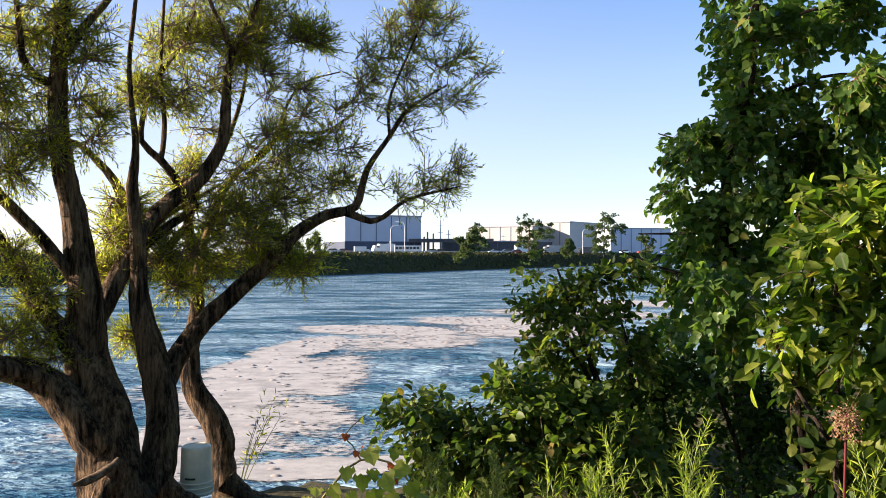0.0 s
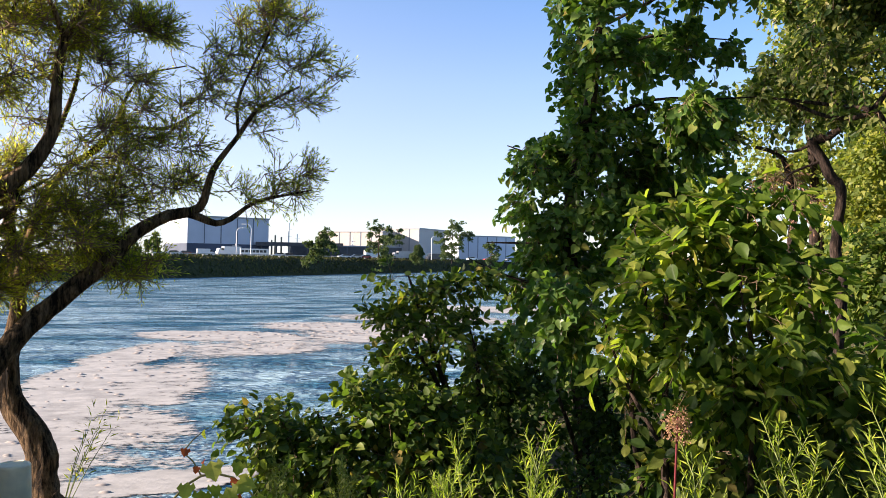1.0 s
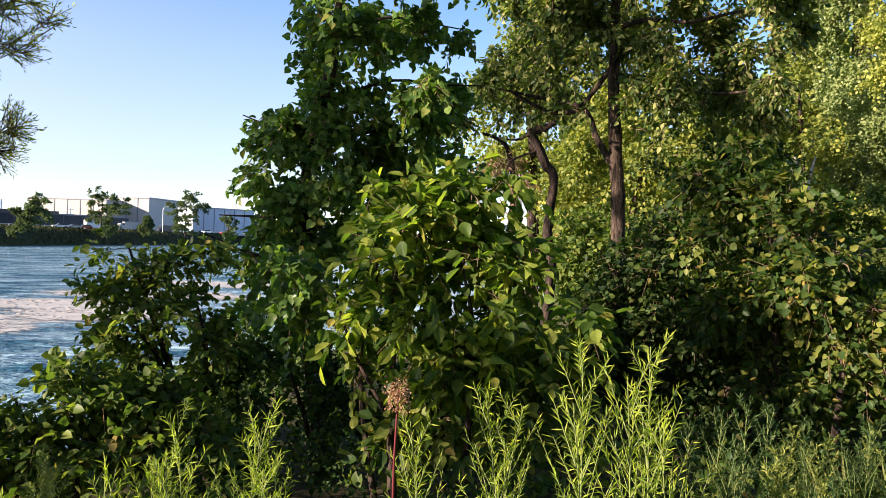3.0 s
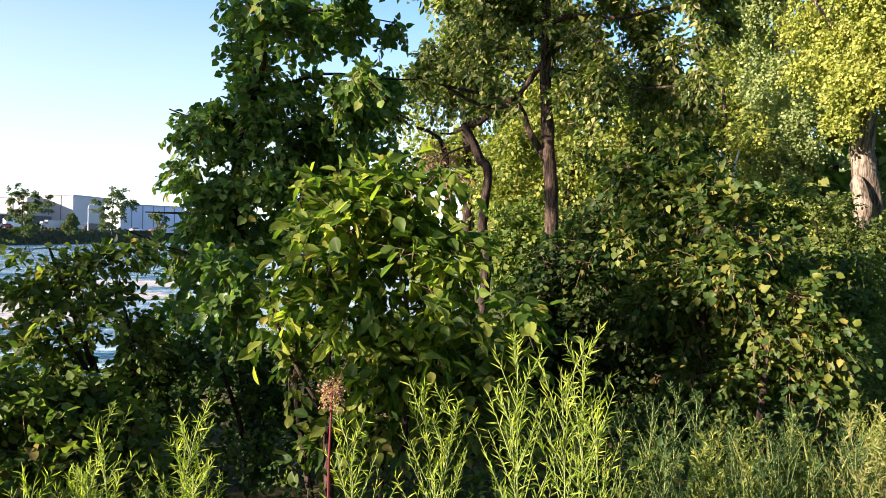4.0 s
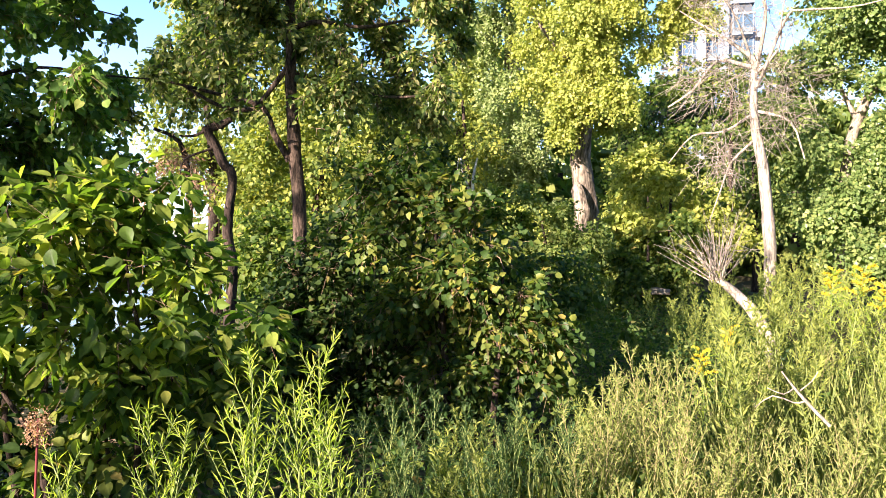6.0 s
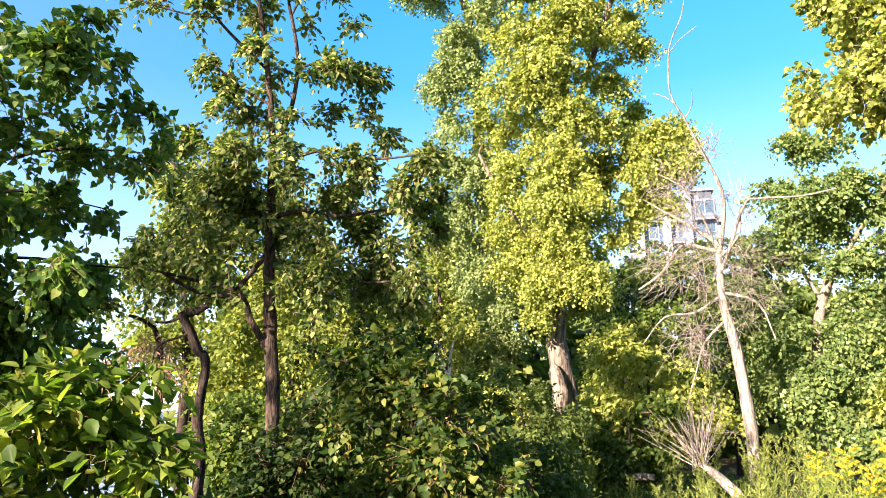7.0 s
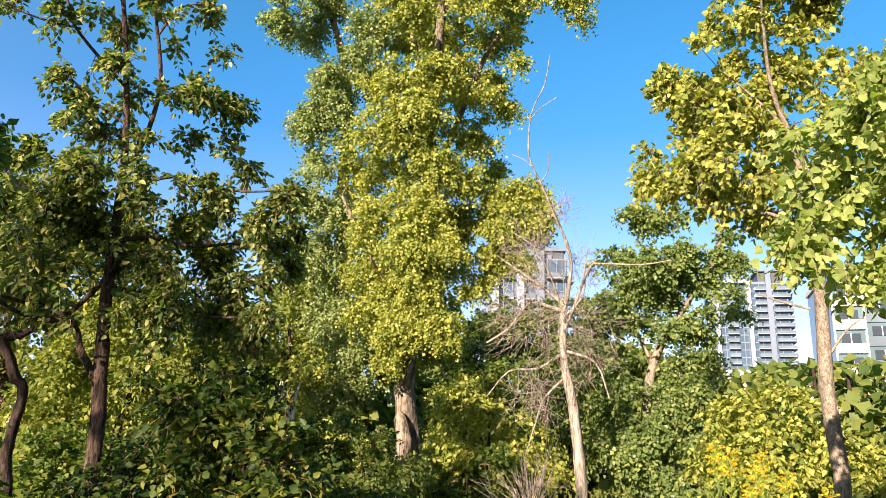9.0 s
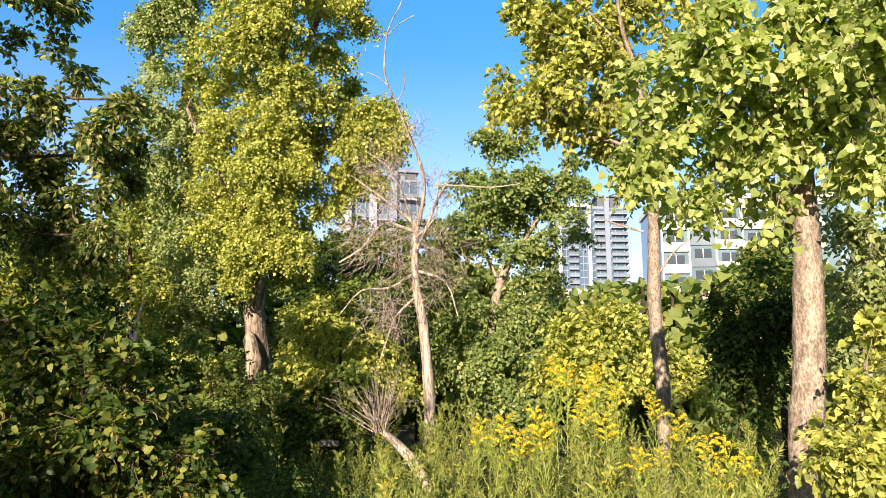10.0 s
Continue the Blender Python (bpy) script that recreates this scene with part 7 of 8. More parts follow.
# ---------------------------------------------------------------- weeds and low plants
def weed(rng, name, height, n_leaf, leaf_len, leafm, stemm, label, flower=None, branch=6, width=0.13, category="weed", group="", low=0.55):
    """One upright weed at the origin: a stem, narrow leaves up its length, short side shoots at the top."""
    t = thing(name, (0, 0, 0), label, category, group)
    bend = rng.normal(0, 0.05, 2)
    nd = np.array([(bend[0] * u * u * height, bend[1] * u * u * height, height * u - 0.05, 0.0042 * (1 - 0.75 * u)) for u in np.linspace(0, 1, 7)])
    pile = Pile()
    pile.add(*tube(nd, 5))
    u = np.linspace(0.10, 0.99, n_leaf)
    ang = np.arange(n_leaf) * 2.4 + rng.normal(0, 0.3, n_leaf)
    pos = np.column_stack([np.interp(u, np.linspace(0, 1, 7), nd[:, k]) for k in range(3)])
    rise = 0.15 + 1.2 * u ** 1.5
    along = unit(np.column_stack([np.cos(ang), np.sin(ang), rise]) + rng.normal(0, 0.16, (n_leaf, 3)))
    size = leaf_len * (1.1 - 0.72 * u) * rng.uniform(0.7, 1.2, n_leaf)
    nor = unit(np.column_stack([-np.cos(ang) * 0.6, -np.sin(ang) * 0.6, np.ones(n_leaf)]))
    lf = Pile()
    lf.add(*leaves(pos, along, nor, size, "lance", width))
    tips = [nd[-1, :3]]
    # side shoots
    k = branch
    ub = np.linspace(low, 0.94, k)
    ab = np.arange(k) * 2.4 + rng.uniform(0, 6)
    ob_ = np.column_stack([np.interp(ub, np.linspace(0, 1, 7), nd[:, j]) for j in range(3)])
    wb = unit(np.column_stack([np.cos(ab), np.sin(ab), np.full(k, 2.1)]) + rng.normal(0, 0.12, (k, 3)))
    lb = height * 0.25 * (1.2 - ub) * rng.uniform(0.7, 1.2, k)
    eb = ob_ + wb * lb[:, None] * 1.6
    shoots = Pile()
    shoots.add(*sticks(ob_, eb, np.full(k, 0.0022), np.full(k, 0.001)))
    tagged(hang("side_shoot", shoots.mesh("side_shoot"), stemm, t), kind="stuff")
    lv, _ = sprays(rng, ob_, wb, lb * 1.6, 19, leaf_len * 0.42, "lance", width * 1.3, 0.0, 0.5, 0.5, 0.0)
    lf.add(*lv)
    tips += list(eb)
    hang("stem", pile.mesh("stem"), stemm, t)
    hang("leaves", lf.mesh("leaves"), leafm, t)
    if flower is not None:
        # arching sprays of tiny florets round the top of the stem
        k = 11
        uf = np.linspace(0.84, 0.995, k)
        af = np.arange(k) * 2.4
        o = np.column_stack([np.interp(uf, np.linspace(0, 1, 7), nd[:, j]) for j in range(3)])
        w2 = unit(np.column_stack([np.cos(af), np.sin(af), rng.uniform(0.9, 1.5, k)]))
        fl, _ = sprays(rng, o, w2, 0.15 * (1.22 - uf) / 0.38 * rng.uniform(0.6, 1.25, k), 48, 0.016, "dart", 1.0, 0.45, 0.6, 0.8, 0.0)
        p2 = Pile()
        p2.add(*fl)
        tagged(hang("flower_plume", p2.mesh("flower_plume"), flower, t, "yellow flower plume"), kind="stuff")
    return t


def polar(az, d, z=None):
    x, y = -math.sin(radians(az)) * d, math.cos(radians(az)) * d
    return x, y, ground_z(x, y) if z is None else z


def scatter(rng, protos, spots):
    """Puts each prototype down first, then copies, at (x, y, z, height factor)."""
    for k, (x, y, z, s) in enumerate(spots):
        m = Matrix.LocRotScale((x, y, z), Euler((rng.normal(0, 0.05), rng.normal(0, 0.05), rng.uniform(0, 6.28))), None)
        if k < len(protos):
            ob = protos[k]
            ob.scale = (s, s, s)
            ob.matrix_basis = m @ Matrix.Diagonal((s, s, s, 1))
        else:
            p = protos[k % len(protos)]
            c = copy_thing(p, m)
            c.scale = (s, s, s)


def make_weeds():
    rng = np.random.default_rng(41)
    # bright leafy weeds in the sun before the thicket
    protos = [weed(rng, "tall_weed", 1.12, 84, 0.088, WEED_LEAF, GREEN_STEM, "tall bright green weed with narrow leaves", None, 15, 0.095, low=0.46, group="sunlit weeds") for _ in range(4)]
    spots = []
    for az, d, top in ((-39.8, 2.53, 1.3), (-42.9, 2.47, 1.27), (-45.3, 2.63, 1.31), (-47.6, 2.41, 1.17), (-35.6, 2.51, 1.16), (-33.4, 2.6, 1.08), (-29.2, 2.49, 1.07), (-41.4, 2.36, 1.18),
                       (-15.5, 2.6, 1.0), (-12.0, 2.7, 1.02), (-17.0, 2.4, 0.9), (-8.5, 2.6, 0.92), (-4.4, 2.5, 0.93), (-10.7, 2.45, 0.93), (-13.3, 2.5, 1.08), (-1.5, 2.6, 0.86), (-18.6, 2.5, 0.9),):
        x, y, z = polar(az, d)
        spots.append((x, y, z, (top - z) / 1.12))
    scatter(rng, protos, spots)
    # stalks in front of the bank bush
    protos = [weed(rng, "stalky_weed", 1.0, 30, 0.09, DRY_WEED, GREEN_STEM, "stalky pale weed in front of the bank bush", None, 12, 0.17, low=0.4, group="bank weeds") for _ in range(3)]
    spots = [(*polar(rng.uniform(-14, 4), rng.uniform(3.1, 3.7)), rng.uniform(0.6, 0.92)) for _ in range(22)]
    scatter(rng, protos, spots)
    # paler bluish weeds and dry stalks
    protos = [weed(rng, "dry_weed", 1.0, 40, 0.075, DRY_WEED, BROWN_STEM, "pale bushy weed with fine leaves, half dry", None, 18, 0.2, low=0.3, group="dry weeds") for _ in range(3)]
    spots = [(*polar(rng.uniform(-86, -63.5), rng.uniform(3.0, 4.0)), rng.uniform(0.65, 1.0)) for _ in range(44)]
    spots += [(*polar(rng.uniform(-71, -63), rng.uniform(3.8, 5.0)), rng.uniform(0.9, 1.15)) for _ in range(10)]
    spots += [(*polar(rng.uniform(-100, -73), rng.uniform(4.2, 7.5)), rng.uniform(0.6, 1.0)) for _ in range(22)]
    scatter(rng, protos, spots)
    # goldenrod in flower
    protos = [weed(rng, "goldenrod", 1.15, 40, 0.10, WEED_LEAF, GREEN_STEM, "goldenrod plant with yellow flower plumes", GOLD_FLOWER, 10, 0.14, "goldenrod", "goldenrod stand", 0.5) for _ in range(4)]
    spots = []
    for x, y, top in ((6.93, 1.23, 1.52), (7.20, 1.38, 1.48), (6.60, 0.67, 1.46), (9.50, 0.74, 2.08), (9.03, 0.42, 1.87), (8.22, 0.56, 1.63), (7.64, 0.13, 1.54), (6.04, -0.06, 1.30), (6.63, -0.55, 1.54), (6.23, -0.47, 1.40), (6.00, -0.76, 1.39), (5.53, 0.13, 1.21), (8.64, -0.24, 1.71), (9.79, 0.87, 2.17), (6.18, -0.89, 1.28), (7.03, -0.34, 1.25), (6.76, 0.98, 1.39), (9.24, 0.12, 1.86), (5.61, -0.58, 1.22), (10.52, 0.46, 2.13), (4.76, 1.56, 1.01), (5.39, 1.60, 1.11), (6.82, 0.64, 1.58)):
        spots.append((x, y, ground_z(x, y), (top - ground_z(x, y)) / 1.15))
    scatter(rng, protos, spots)
    # green weeds filling the clearing
    protos = [weed(rng, "green_weed", 1.0, 56, 0.11, MEADOW_LEAF, GREEN_STEM, "leafy green weed in the clearing", None, 14, 0.2, low=0.3, group="clearing weeds") for _ in range(3)]
    spots = [(*polar(rng.uniform(-105, -72), rng.uniform(4.2, 13)), rng.uniform(0.7, 1.35)) for _ in range(160)]
    spots += [(*polar(rng.uniform(-60, -44), rng.uniform(3.4, 4.8)), rng.uniform(0.4, 0.7)) for _ in range(14)]
    spots += [(*polar(rng.uniform(-68, -62), rng.uniform(4.0, 5.4)), rng.uniform(0.5, 0.8)) for _ in range(9)]
    spots += [(*polar(rng.uniform(-72, -60), rng.uniform(5.2, 9.0)), rng.uniform(0.5, 0.9)) for _ in range(18)]
    spots += [(*polar(rng.uniform(-74, -62), rng.uniform(9.0, 13.5)), rng.uniform(0.6, 1.0)) for _ in range(20)]
    scatter(rng, protos, spots)
    # weeds in the shade of the bushes, that shade put into their leaf colour
    protos = [weed(rng, "shade_weed", 1.0, 60, 0.10, SHADE_TONE_WEED, GREEN_STEM, "leafy weed with its shade put into a dark bluish-green leaf colour", None, 12, 0.15, low=0.35, group="shade weeds") for _ in range(3)]
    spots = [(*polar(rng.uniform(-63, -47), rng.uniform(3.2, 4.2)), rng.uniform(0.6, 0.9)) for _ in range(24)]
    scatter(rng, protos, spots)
    # red-stemmed dock with a dry seed head
    x, y, z = polar(-26.3, 2.35)
    t = thing("dock_plant", (x, y, z), "red-stemmed weed with a dry brown seed head", "weed")
    pile = Pile()
    nd = np.array([(x + 0.01 * math.sin(k), y, z - 0.05 + k * 0.217, 0.0062 - 0.0005 * k) for k in range(7)])
    pile.add(*tube(nd, 7))
    hang("stem", pile.mesh("stem"), RED_STEM, t, "dark red stem", True)
    o = nd[-1, :3] + np.column_stack([rng.normal(0, 0.011, (90, 2)), rng.uniform(-0.05, 0.02, 90)])
    lf, _ = sprays(rng, o, unit(rng.normal(0, 1, (90, 3)) + [0, 0, 0.3]), np.full(90, 0.008), 8, 0.007, "kite", 0.8, 0.5)
    pile = Pile()
    pile.add(*lf)
    tagged(hang("seed_head", pile.mesh("seed_head"), SEED_HEAD, t, "dry brown seed head"), kind="stuff")
    # white umbels low in the grass
    for az, d in ((-66, 3.4), (-63.5, 3.3), (-68, 3.5), (-12.5, 2.5)):
        x, y, z = polar(az, d)
        t = thing("white_flower", (x, y, z), "small white wildflower among the grass", "flower", "wildflowers")
        pile = Pile()
        pile.add(*tube(np.array([(x, y, z, 0.003), (x, y, z + 0.2, 0.003), (x, y, z + 0.42, 0.002)]), 5))
        hang("stem", pile.mesh("stem"), GREEN_STEM, t)
        n = 50
        r = 0.035 * np.sqrt(rng.random(n))
        a = rng.uniform(0, 6.28, n)
        p = np.column_stack([x + r * np.cos(a), y + r * np.sin(a), z + 0.42 + rng.normal(0, 0.006, n)])
        pile = Pile()
        pile.add(*leaves(p, unit(np.column_stack([np.cos(a), np.sin(a), np.full(n, 0.3)])), np.tile([0, 0, 1.0], (n, 1)), np.full(n, 0.014), "ovate", 0.9))
        hang("flower_head", pile.mesh("flower_head"), WHITE_FLOWER, t)
    # grass
    n = 34000
    az, d = np.radians(rng.uniform(-112, 30, n)), 2.3 + 10 * rng.random(n) ** 1.2
    x, y = -np.sin(az) * d, np.cos(az) * d
    s, _ = shore_offset(x, y)
    shady = (az > np.radians(-73)) & (d > 3.9)
    ok = (s < -1.2) & ((az < np.radians(-29)) | (d < 2.7)) & ~((az > np.radians(-57)) & (rng.random(n) < 0.6)) & ((az < np.radians(-4)) | (rng.random(n) < 0.03)) & ~(shady & (rng.random(n) < 0.8))
    x, y = x[ok], y[ok]
    n = len(x)
    z = land(x, y)
    tall = rng.uniform(0.12, 0.42, n) * np.where(shady[ok], 0.6, 0.9)
    way = unit(np.column_stack([rng.normal(0, 0.4, (n, 2)), np.ones(n)]))
    pile = Pile()
    pile.add(*leaves(np.column_stack([x, y, z - 0.02]), way, unit(rng.normal(0, 1, (n, 3)) * [1, 1, 0.2]), tall, "lance", 0.014))
    tagged(hang("grass", pile.mesh("grass"), GRASS, None), "tall mixed grass covering the bank", "grass", kind="stuff")
    # fine pale grass in the sun
    n = 15000
    az, d = np.radians(rng.uniform(-112, -57, n)), rng.uniform(2.4, 7.5, n)
    x, y = -np.sin(az) * d, np.cos(az) * d
    keep = (d < 4.2) | (az < np.radians(-72))
    x, y = x[keep], y[keep]
    n = len(x)
    pile = Pile()
    pile.add(*leaves(np.column_stack([x, y, land(x, y) - 0.02]), unit(np.column_stack([rng.normal(0, 0.45, (n, 2)), np.ones(n)])), unit(rng.normal(0, 1, (n, 3)) * [1, 1, 0.2]),
                     rng.uniform(0.25, 0.75, n), "lance", 0.008))
    tagged(hang("pale_grass", pile.mesh("pale_grass"), PALE_GRASS, None), "fine pale seeding grass in the sunlit clearing", "grass", kind="stuff")
    # shaded carpet under the thicket
    n = 4600
    az, d = np.radians(rng.uniform(-76, -6, n)), rng.uniform(3.4, 15, n)
    x, y = -np.sin(az) * d, np.cos(az) * d
    s, _ = shore_offset(x, y)
    x, y = x[s < 1.2], y[s < 1.2]
    n = len(x)
    az2, d2 = np.radians(rng.uniform(-77, -60, 1500)), rng.uniform(6.5, 15, 1500)
    x, y = np.concatenate([x, -np.sin(az2) * d2]), np.concatenate([y, np.cos(az2) * d2])
    n = len(x)
    o = np.column_stack([x, y, land(x, y) + rng.uniform(0.0, 0.45, n)])
    lf, _ = sprays(rng, o, unit(rng.normal(0, 0.7, (n, 3)) + [0, 0, 0.9]), rng.uniform(0.15, 0.35, n), 10, 0.046, "dart", 0.7, 0.4)
    pile = Pile()
    pile.add(*lf)
    tagged(hang("ground_cover", pile.mesh("ground_cover"), THICKET_LEAF, None), "dark leafy ground cover in the shade", "undergrowth", kind="stuff")
    # leafy undergrowth
    n = 2000
    az, d = np.radians(rng.uniform(-110, 8, n)), rng.uniform(2.6, 20, n)
    x, y = -np.sin(az) * d, np.cos(az) * d
    s, _ = shore_offset(x, y)
    keep = (s < -1.5) & ((az < np.radians(-31)) | (d > 9))
    x, y = x[keep], y[keep]
    o = np.column_stack([x, y, land(x, y) + rng.uniform(0.0, 0.35, len(x))])
    lf, _ = sprays(rng, o, unit(rng.normal(0, 0.7, (len(o), 3)) + [0, 0, 0.8]), rng.uniform(0.15, 0.4, len(o)), 9, 0.09, "kite", 0.6, 0.4)
    pile = Pile()
    pile.add(*lf)
    tagged(hang("undergrowth", pile.mesh("undergrowth"), BUSH_LEAF, None), "low leafy undergrowth beneath the trees", "undergrowth", kind="stuff")


make_weeds()


# ---------------------------------------------------------------- foot of the willow: bucket, driftwood, vine
def lathe(profile, sides, c):
    bm = bmesh.new()
    rings = [[bm.verts.new((c[0] + r * math.cos(2 * math.pi * k / sides), c[1] + r * math.sin(2 * math.pi * k / sides), c[2] + z)) for k in range(sides)] for r, z in profile]
    for a, b in zip(rings, rings[1:]):
        for k in range(sides):
            bm.faces.new((a[k], a[(k + 1) % sides], b[(k + 1) % sides], b[k]))
    bm.faces.new(rings[-1][::-1])
    return bm


def make_foot():
    rng = np.random.default_rng(51)
    bx, by, bz = -2.05, 6.3, -0.37
    t = thing("bucket", (bx, by, bz), "upturned off-white plastic bucket standing on the bank", "bucket")
    # upturned: rim and ribs at the bottom
    prof = [(0.150, 0.0), (0.156, 0.004), (0.156, 0.022), (0.150, 0.026), (0.150, 0.050), (0.156, 0.052), (0.156, 0.064), (0.149, 0.068),
            (0.148, 0.090), (0.153, 0.092), (0.153, 0.102), (0.146, 0.106), (0.134, 0.372), (0.128, 0.382), (0.118, 0.385), (0.112, 0.379), (0.02, 0.379)]
    prof = [(r * 0.87, z) for r, z in prof]
    body = part("body", lathe(prof, 40, (bx, by, bz)), BUCKET_WHITE, t, smooth=False)
    bm = bmesh.new()
    for w, dz in ((0.10, 0.145),):
        for k in range(6):
            a = -1.95 + k * 0.11
            box(bm, (bx + 0.128 * math.cos(a), by + 0.128 * math.sin(a), bz + dz), (0.004, 0.0165, 0.014), a)
    part("label_bar", bm, BAR_DARK, body, "short dark printed bar")
    # driftwood stub against the trunk
    ln = [(-2.63, 5.41, -0.04, 0.014), (-2.56, 5.45, -0.03, 0.032), (-2.47, 5.50, 0.01, 0.036), (-2.40, 5.54, 0.06, 0.029),
     (-2.37, 5.57, 0.10, 0.020)]
    t = thing("driftwood", ln[0][:3], "weathered pale driftwood piece against the willow", "driftwood")
    pile = Pile()
    pile.add(*tube(smooth_line(ln, 0.03), 9, rng, 0.12))
    hang("branch", pile.mesh("branch"), DRIFTWOOD, t, smooth=True)
    # exposed roots
    for k, ln in enumerate([[(-2.43, 5.60, -0.06, 0.092), (-2.49, 5.55, -0.17, 0.082), (-2.51, 5.48, -0.34, 0.069)], [(-2.17, 5.89, -0.19, 0.118), (-2.00, 5.91, -0.32, 0.085), (-1.72, 5.97, -0.41, 0.047)], [(-1.86, 6.49, -0.32, 0.127), (-1.68, 6.50, -0.47, 0.087), (-1.40, 6.54, -0.53, 0.041)]]):
        t = thing("root", ln[0][:3], "exposed willow root on the bank", "root", "willow roots")
        pile = Pile()
        pile.add(*tube(smooth_line(ln, 0.05), 9, rng, 0.1))
        hang("wood", pile.mesh("wood"), WILLOW_BARK, t, smooth=True)
    # wild grape vine: large lobed leaves, each a piece
    spine = [(-0.52, 2.82, 0.64, 0.005), (-0.44, 2.86, 0.74, 0.005), (-0.36, 2.89, 0.80, 0.005), (-0.25, 2.89, 0.79, 0.005),
     (-0.15, 2.87, 0.69, 0.005), (-0.10, 2.85, 0.61, 0.005)]
    t = thing("wild_vine", spine[0][:3], "wild vine with large pale green and a few red leaves", "vine")
    pile = Pile()
    pile.add(*tube(smooth_line(spine, 0.05), 6))
    pile.add(*tube(smooth_line([(-0.36, 2.89, 0.80, 0.004), (-0.39, 2.90, 0.85, 0.003), (-0.42, 2.90, 0.89, 0.003), (-0.36, 2.92, 0.95, 0.002),
     (-0.34, 2.93, 0.96, 0.002)], 0.03), 5))
    hang("stem", pile.mesh("stem"), BROWN_STEM, t)
    lobes = [(0, 0), (0.18, 0.42), (0.02, 0.62), (0.34, 0.98), (0.52, 0.62), (0.72, 0.60), (0.78, 0.34), (1.0, 0.0)]
    spots = [(-0.51, 2.79, 0.72, 0.041), (-0.45, 2.80, 0.72, 0.043), (-0.40, 2.82, 0.78, 0.043), (-0.35, 2.82, 0.75, 0.049),
     (-0.32, 2.85, 0.84, 0.056), (-0.26, 2.83, 0.75, 0.060), (-0.22, 2.84, 0.78, 0.054), (-0.17, 2.83, 0.72, 0.047),
     (-0.30, 2.81, 0.70, 0.049), (-0.39, 2.80, 0.69, 0.045), (-0.13, 2.82, 0.69, 0.047), (-0.25, 2.81, 0.69, 0.049)]
    more = [(-0.23, 2.86, 0.84, 0.036), (-0.35, 2.87, 0.95, 0.024), (-0.43, 2.79, 0.67, 0.043), (-0.18, 2.81, 0.66, 0.047),
     (-0.54, 2.78, 0.69, 0.030), (-0.31, 2.83, 0.77, 0.039)]
    red = [(-0.41, 2.85, 0.90, 0.024), (-0.25, 2.84, 0.79, 0.021), (-0.37, 2.84, 0.84, 0.019), (-0.23, 2.83, 0.74, 0.019),
     (-0.35, 2.85, 0.86, 0.013)]
    for group_, mat in ((spots + more, VINE_LEAF), (red, RED_LEAF)):
        for x, y, z, r in group_:
            bm = bmesh.new()
            half = [Vector((a * 2 - 0.6, b, 0.12 * b - 0.10 * a * a)) for a, b in lobes]
            vs = [bm.verts.new(p) for p in half]
            ms = [bm.verts.new((p.x, -p.y, p.z)) for p in half[1:-1]]
            bm.faces.new(vs)
            bm.faces.new([vs[0], vs[-1]] + ms[::-1])
            m = Matrix.Translation((x, y, z)) @ Euler((rng.normal(0.8, 0.45), rng.normal(0, 0.5), 0)).to_matrix().to_4x4() @ Matrix.Rotation(rng.uniform(-2.6, -0.5), 4, "Z") @ Matrix.Scale(r * 0.78, 4)
            bmesh.ops.transform(bm, matrix=m, verts=bm.verts)
            part("leaf", bm, mat, t, "red leaf" if mat is RED_LEAF else "")
    # thin shoots standing by the water
    shoots = [(-1.78, 6.71, -0.39, 0.004), (-1.72, 6.79, -0.16, 0.004), (-1.62, 6.88, 0.11, 0.002)]
    t = thing("willow_sucker", shoots[0][:3], "thin leafy willow shoot beside the trunk", "shoot")
    pile, lf = Pile(), Pile()
    for k in range(6):
        ln = np.array(shoots) + [[rng.normal(0, 0.10), rng.normal(0, 0.1), 0, 0]] * 3 * np.array([[0.3], [0.7], [1.2]])
        pile.add(*tube(smooth_line(ln, 0.08), 5))
        lv, _ = sprays(rng, ln[:1, :3], unit(ln[2:, :3] - ln[:1, :3]), np.array([0.75]), 16, 0.085, "lance", 0.17, 0.0, 0.7)
        lf.add(*lv)
    hang("stem", pile.mesh("stem"), GREEN_STEM, t)
    hang("leaves", lf.mesh("leaves"), WILLOW_LEAF, t)


make_foot()


# ---------------------------------------------------------------- works on the far side
FAR_TURN = math.atan2(FAR_D[1], FAR_D[0])


def hall(name, c, size, turn, wall, label, panels, plinth=0.0, pmat=CLAD_BLUE, roof_lip=0.5):
    """A shed of cladding: wall, plinth, roof and upright joint strips. c is the middle of its foot."""
    L, W, H = size
    t = thing(name, (c[0], c[1], FAR_Z - 0.3), label, "building", "far buildings")
    part("wall", boxed((c[0], c[1], FAR_Z - 0.3 + plinth + (H - plinth) / 2), (L, W, H - plinth), turn), wall, t)
    if plinth:
        part("plinth", boxed((c[0], c[1], FAR_Z - 0.3 + plinth / 2), (L + 0.4, W + 0.4, plinth), turn), pmat, t, "dark blue lower storey")
    part("roof", boxed((c[0], c[1], FAR_Z - 0.3 + H + roof_lip / 2), (L + 0.6, W + 0.6, roof_lip), turn), ROOF_GREY, t)
    me = None
    ux, uy = math.cos(turn), math.sin(turn)
    for k in range(1, panels):
        for side in (-1, 1):
            a = -L / 2 + L * k / panels
            x, y = c[0] + ux * a - uy * side * (W / 2 + 0.06), c[1] + uy * a + ux * side * (W / 2 + 0.06)
            part("joint_strip", boxed((x, y, FAR_Z - 0.3 + plinth + (H - plinth) / 2), (0.35, 0.12, H - plinth - 0.2), turn), JOINT, t)
    return t


def far(px_az, d):
    return -math.sin(radians(px_az)) * d, math.cos(radians(px_az)) * d


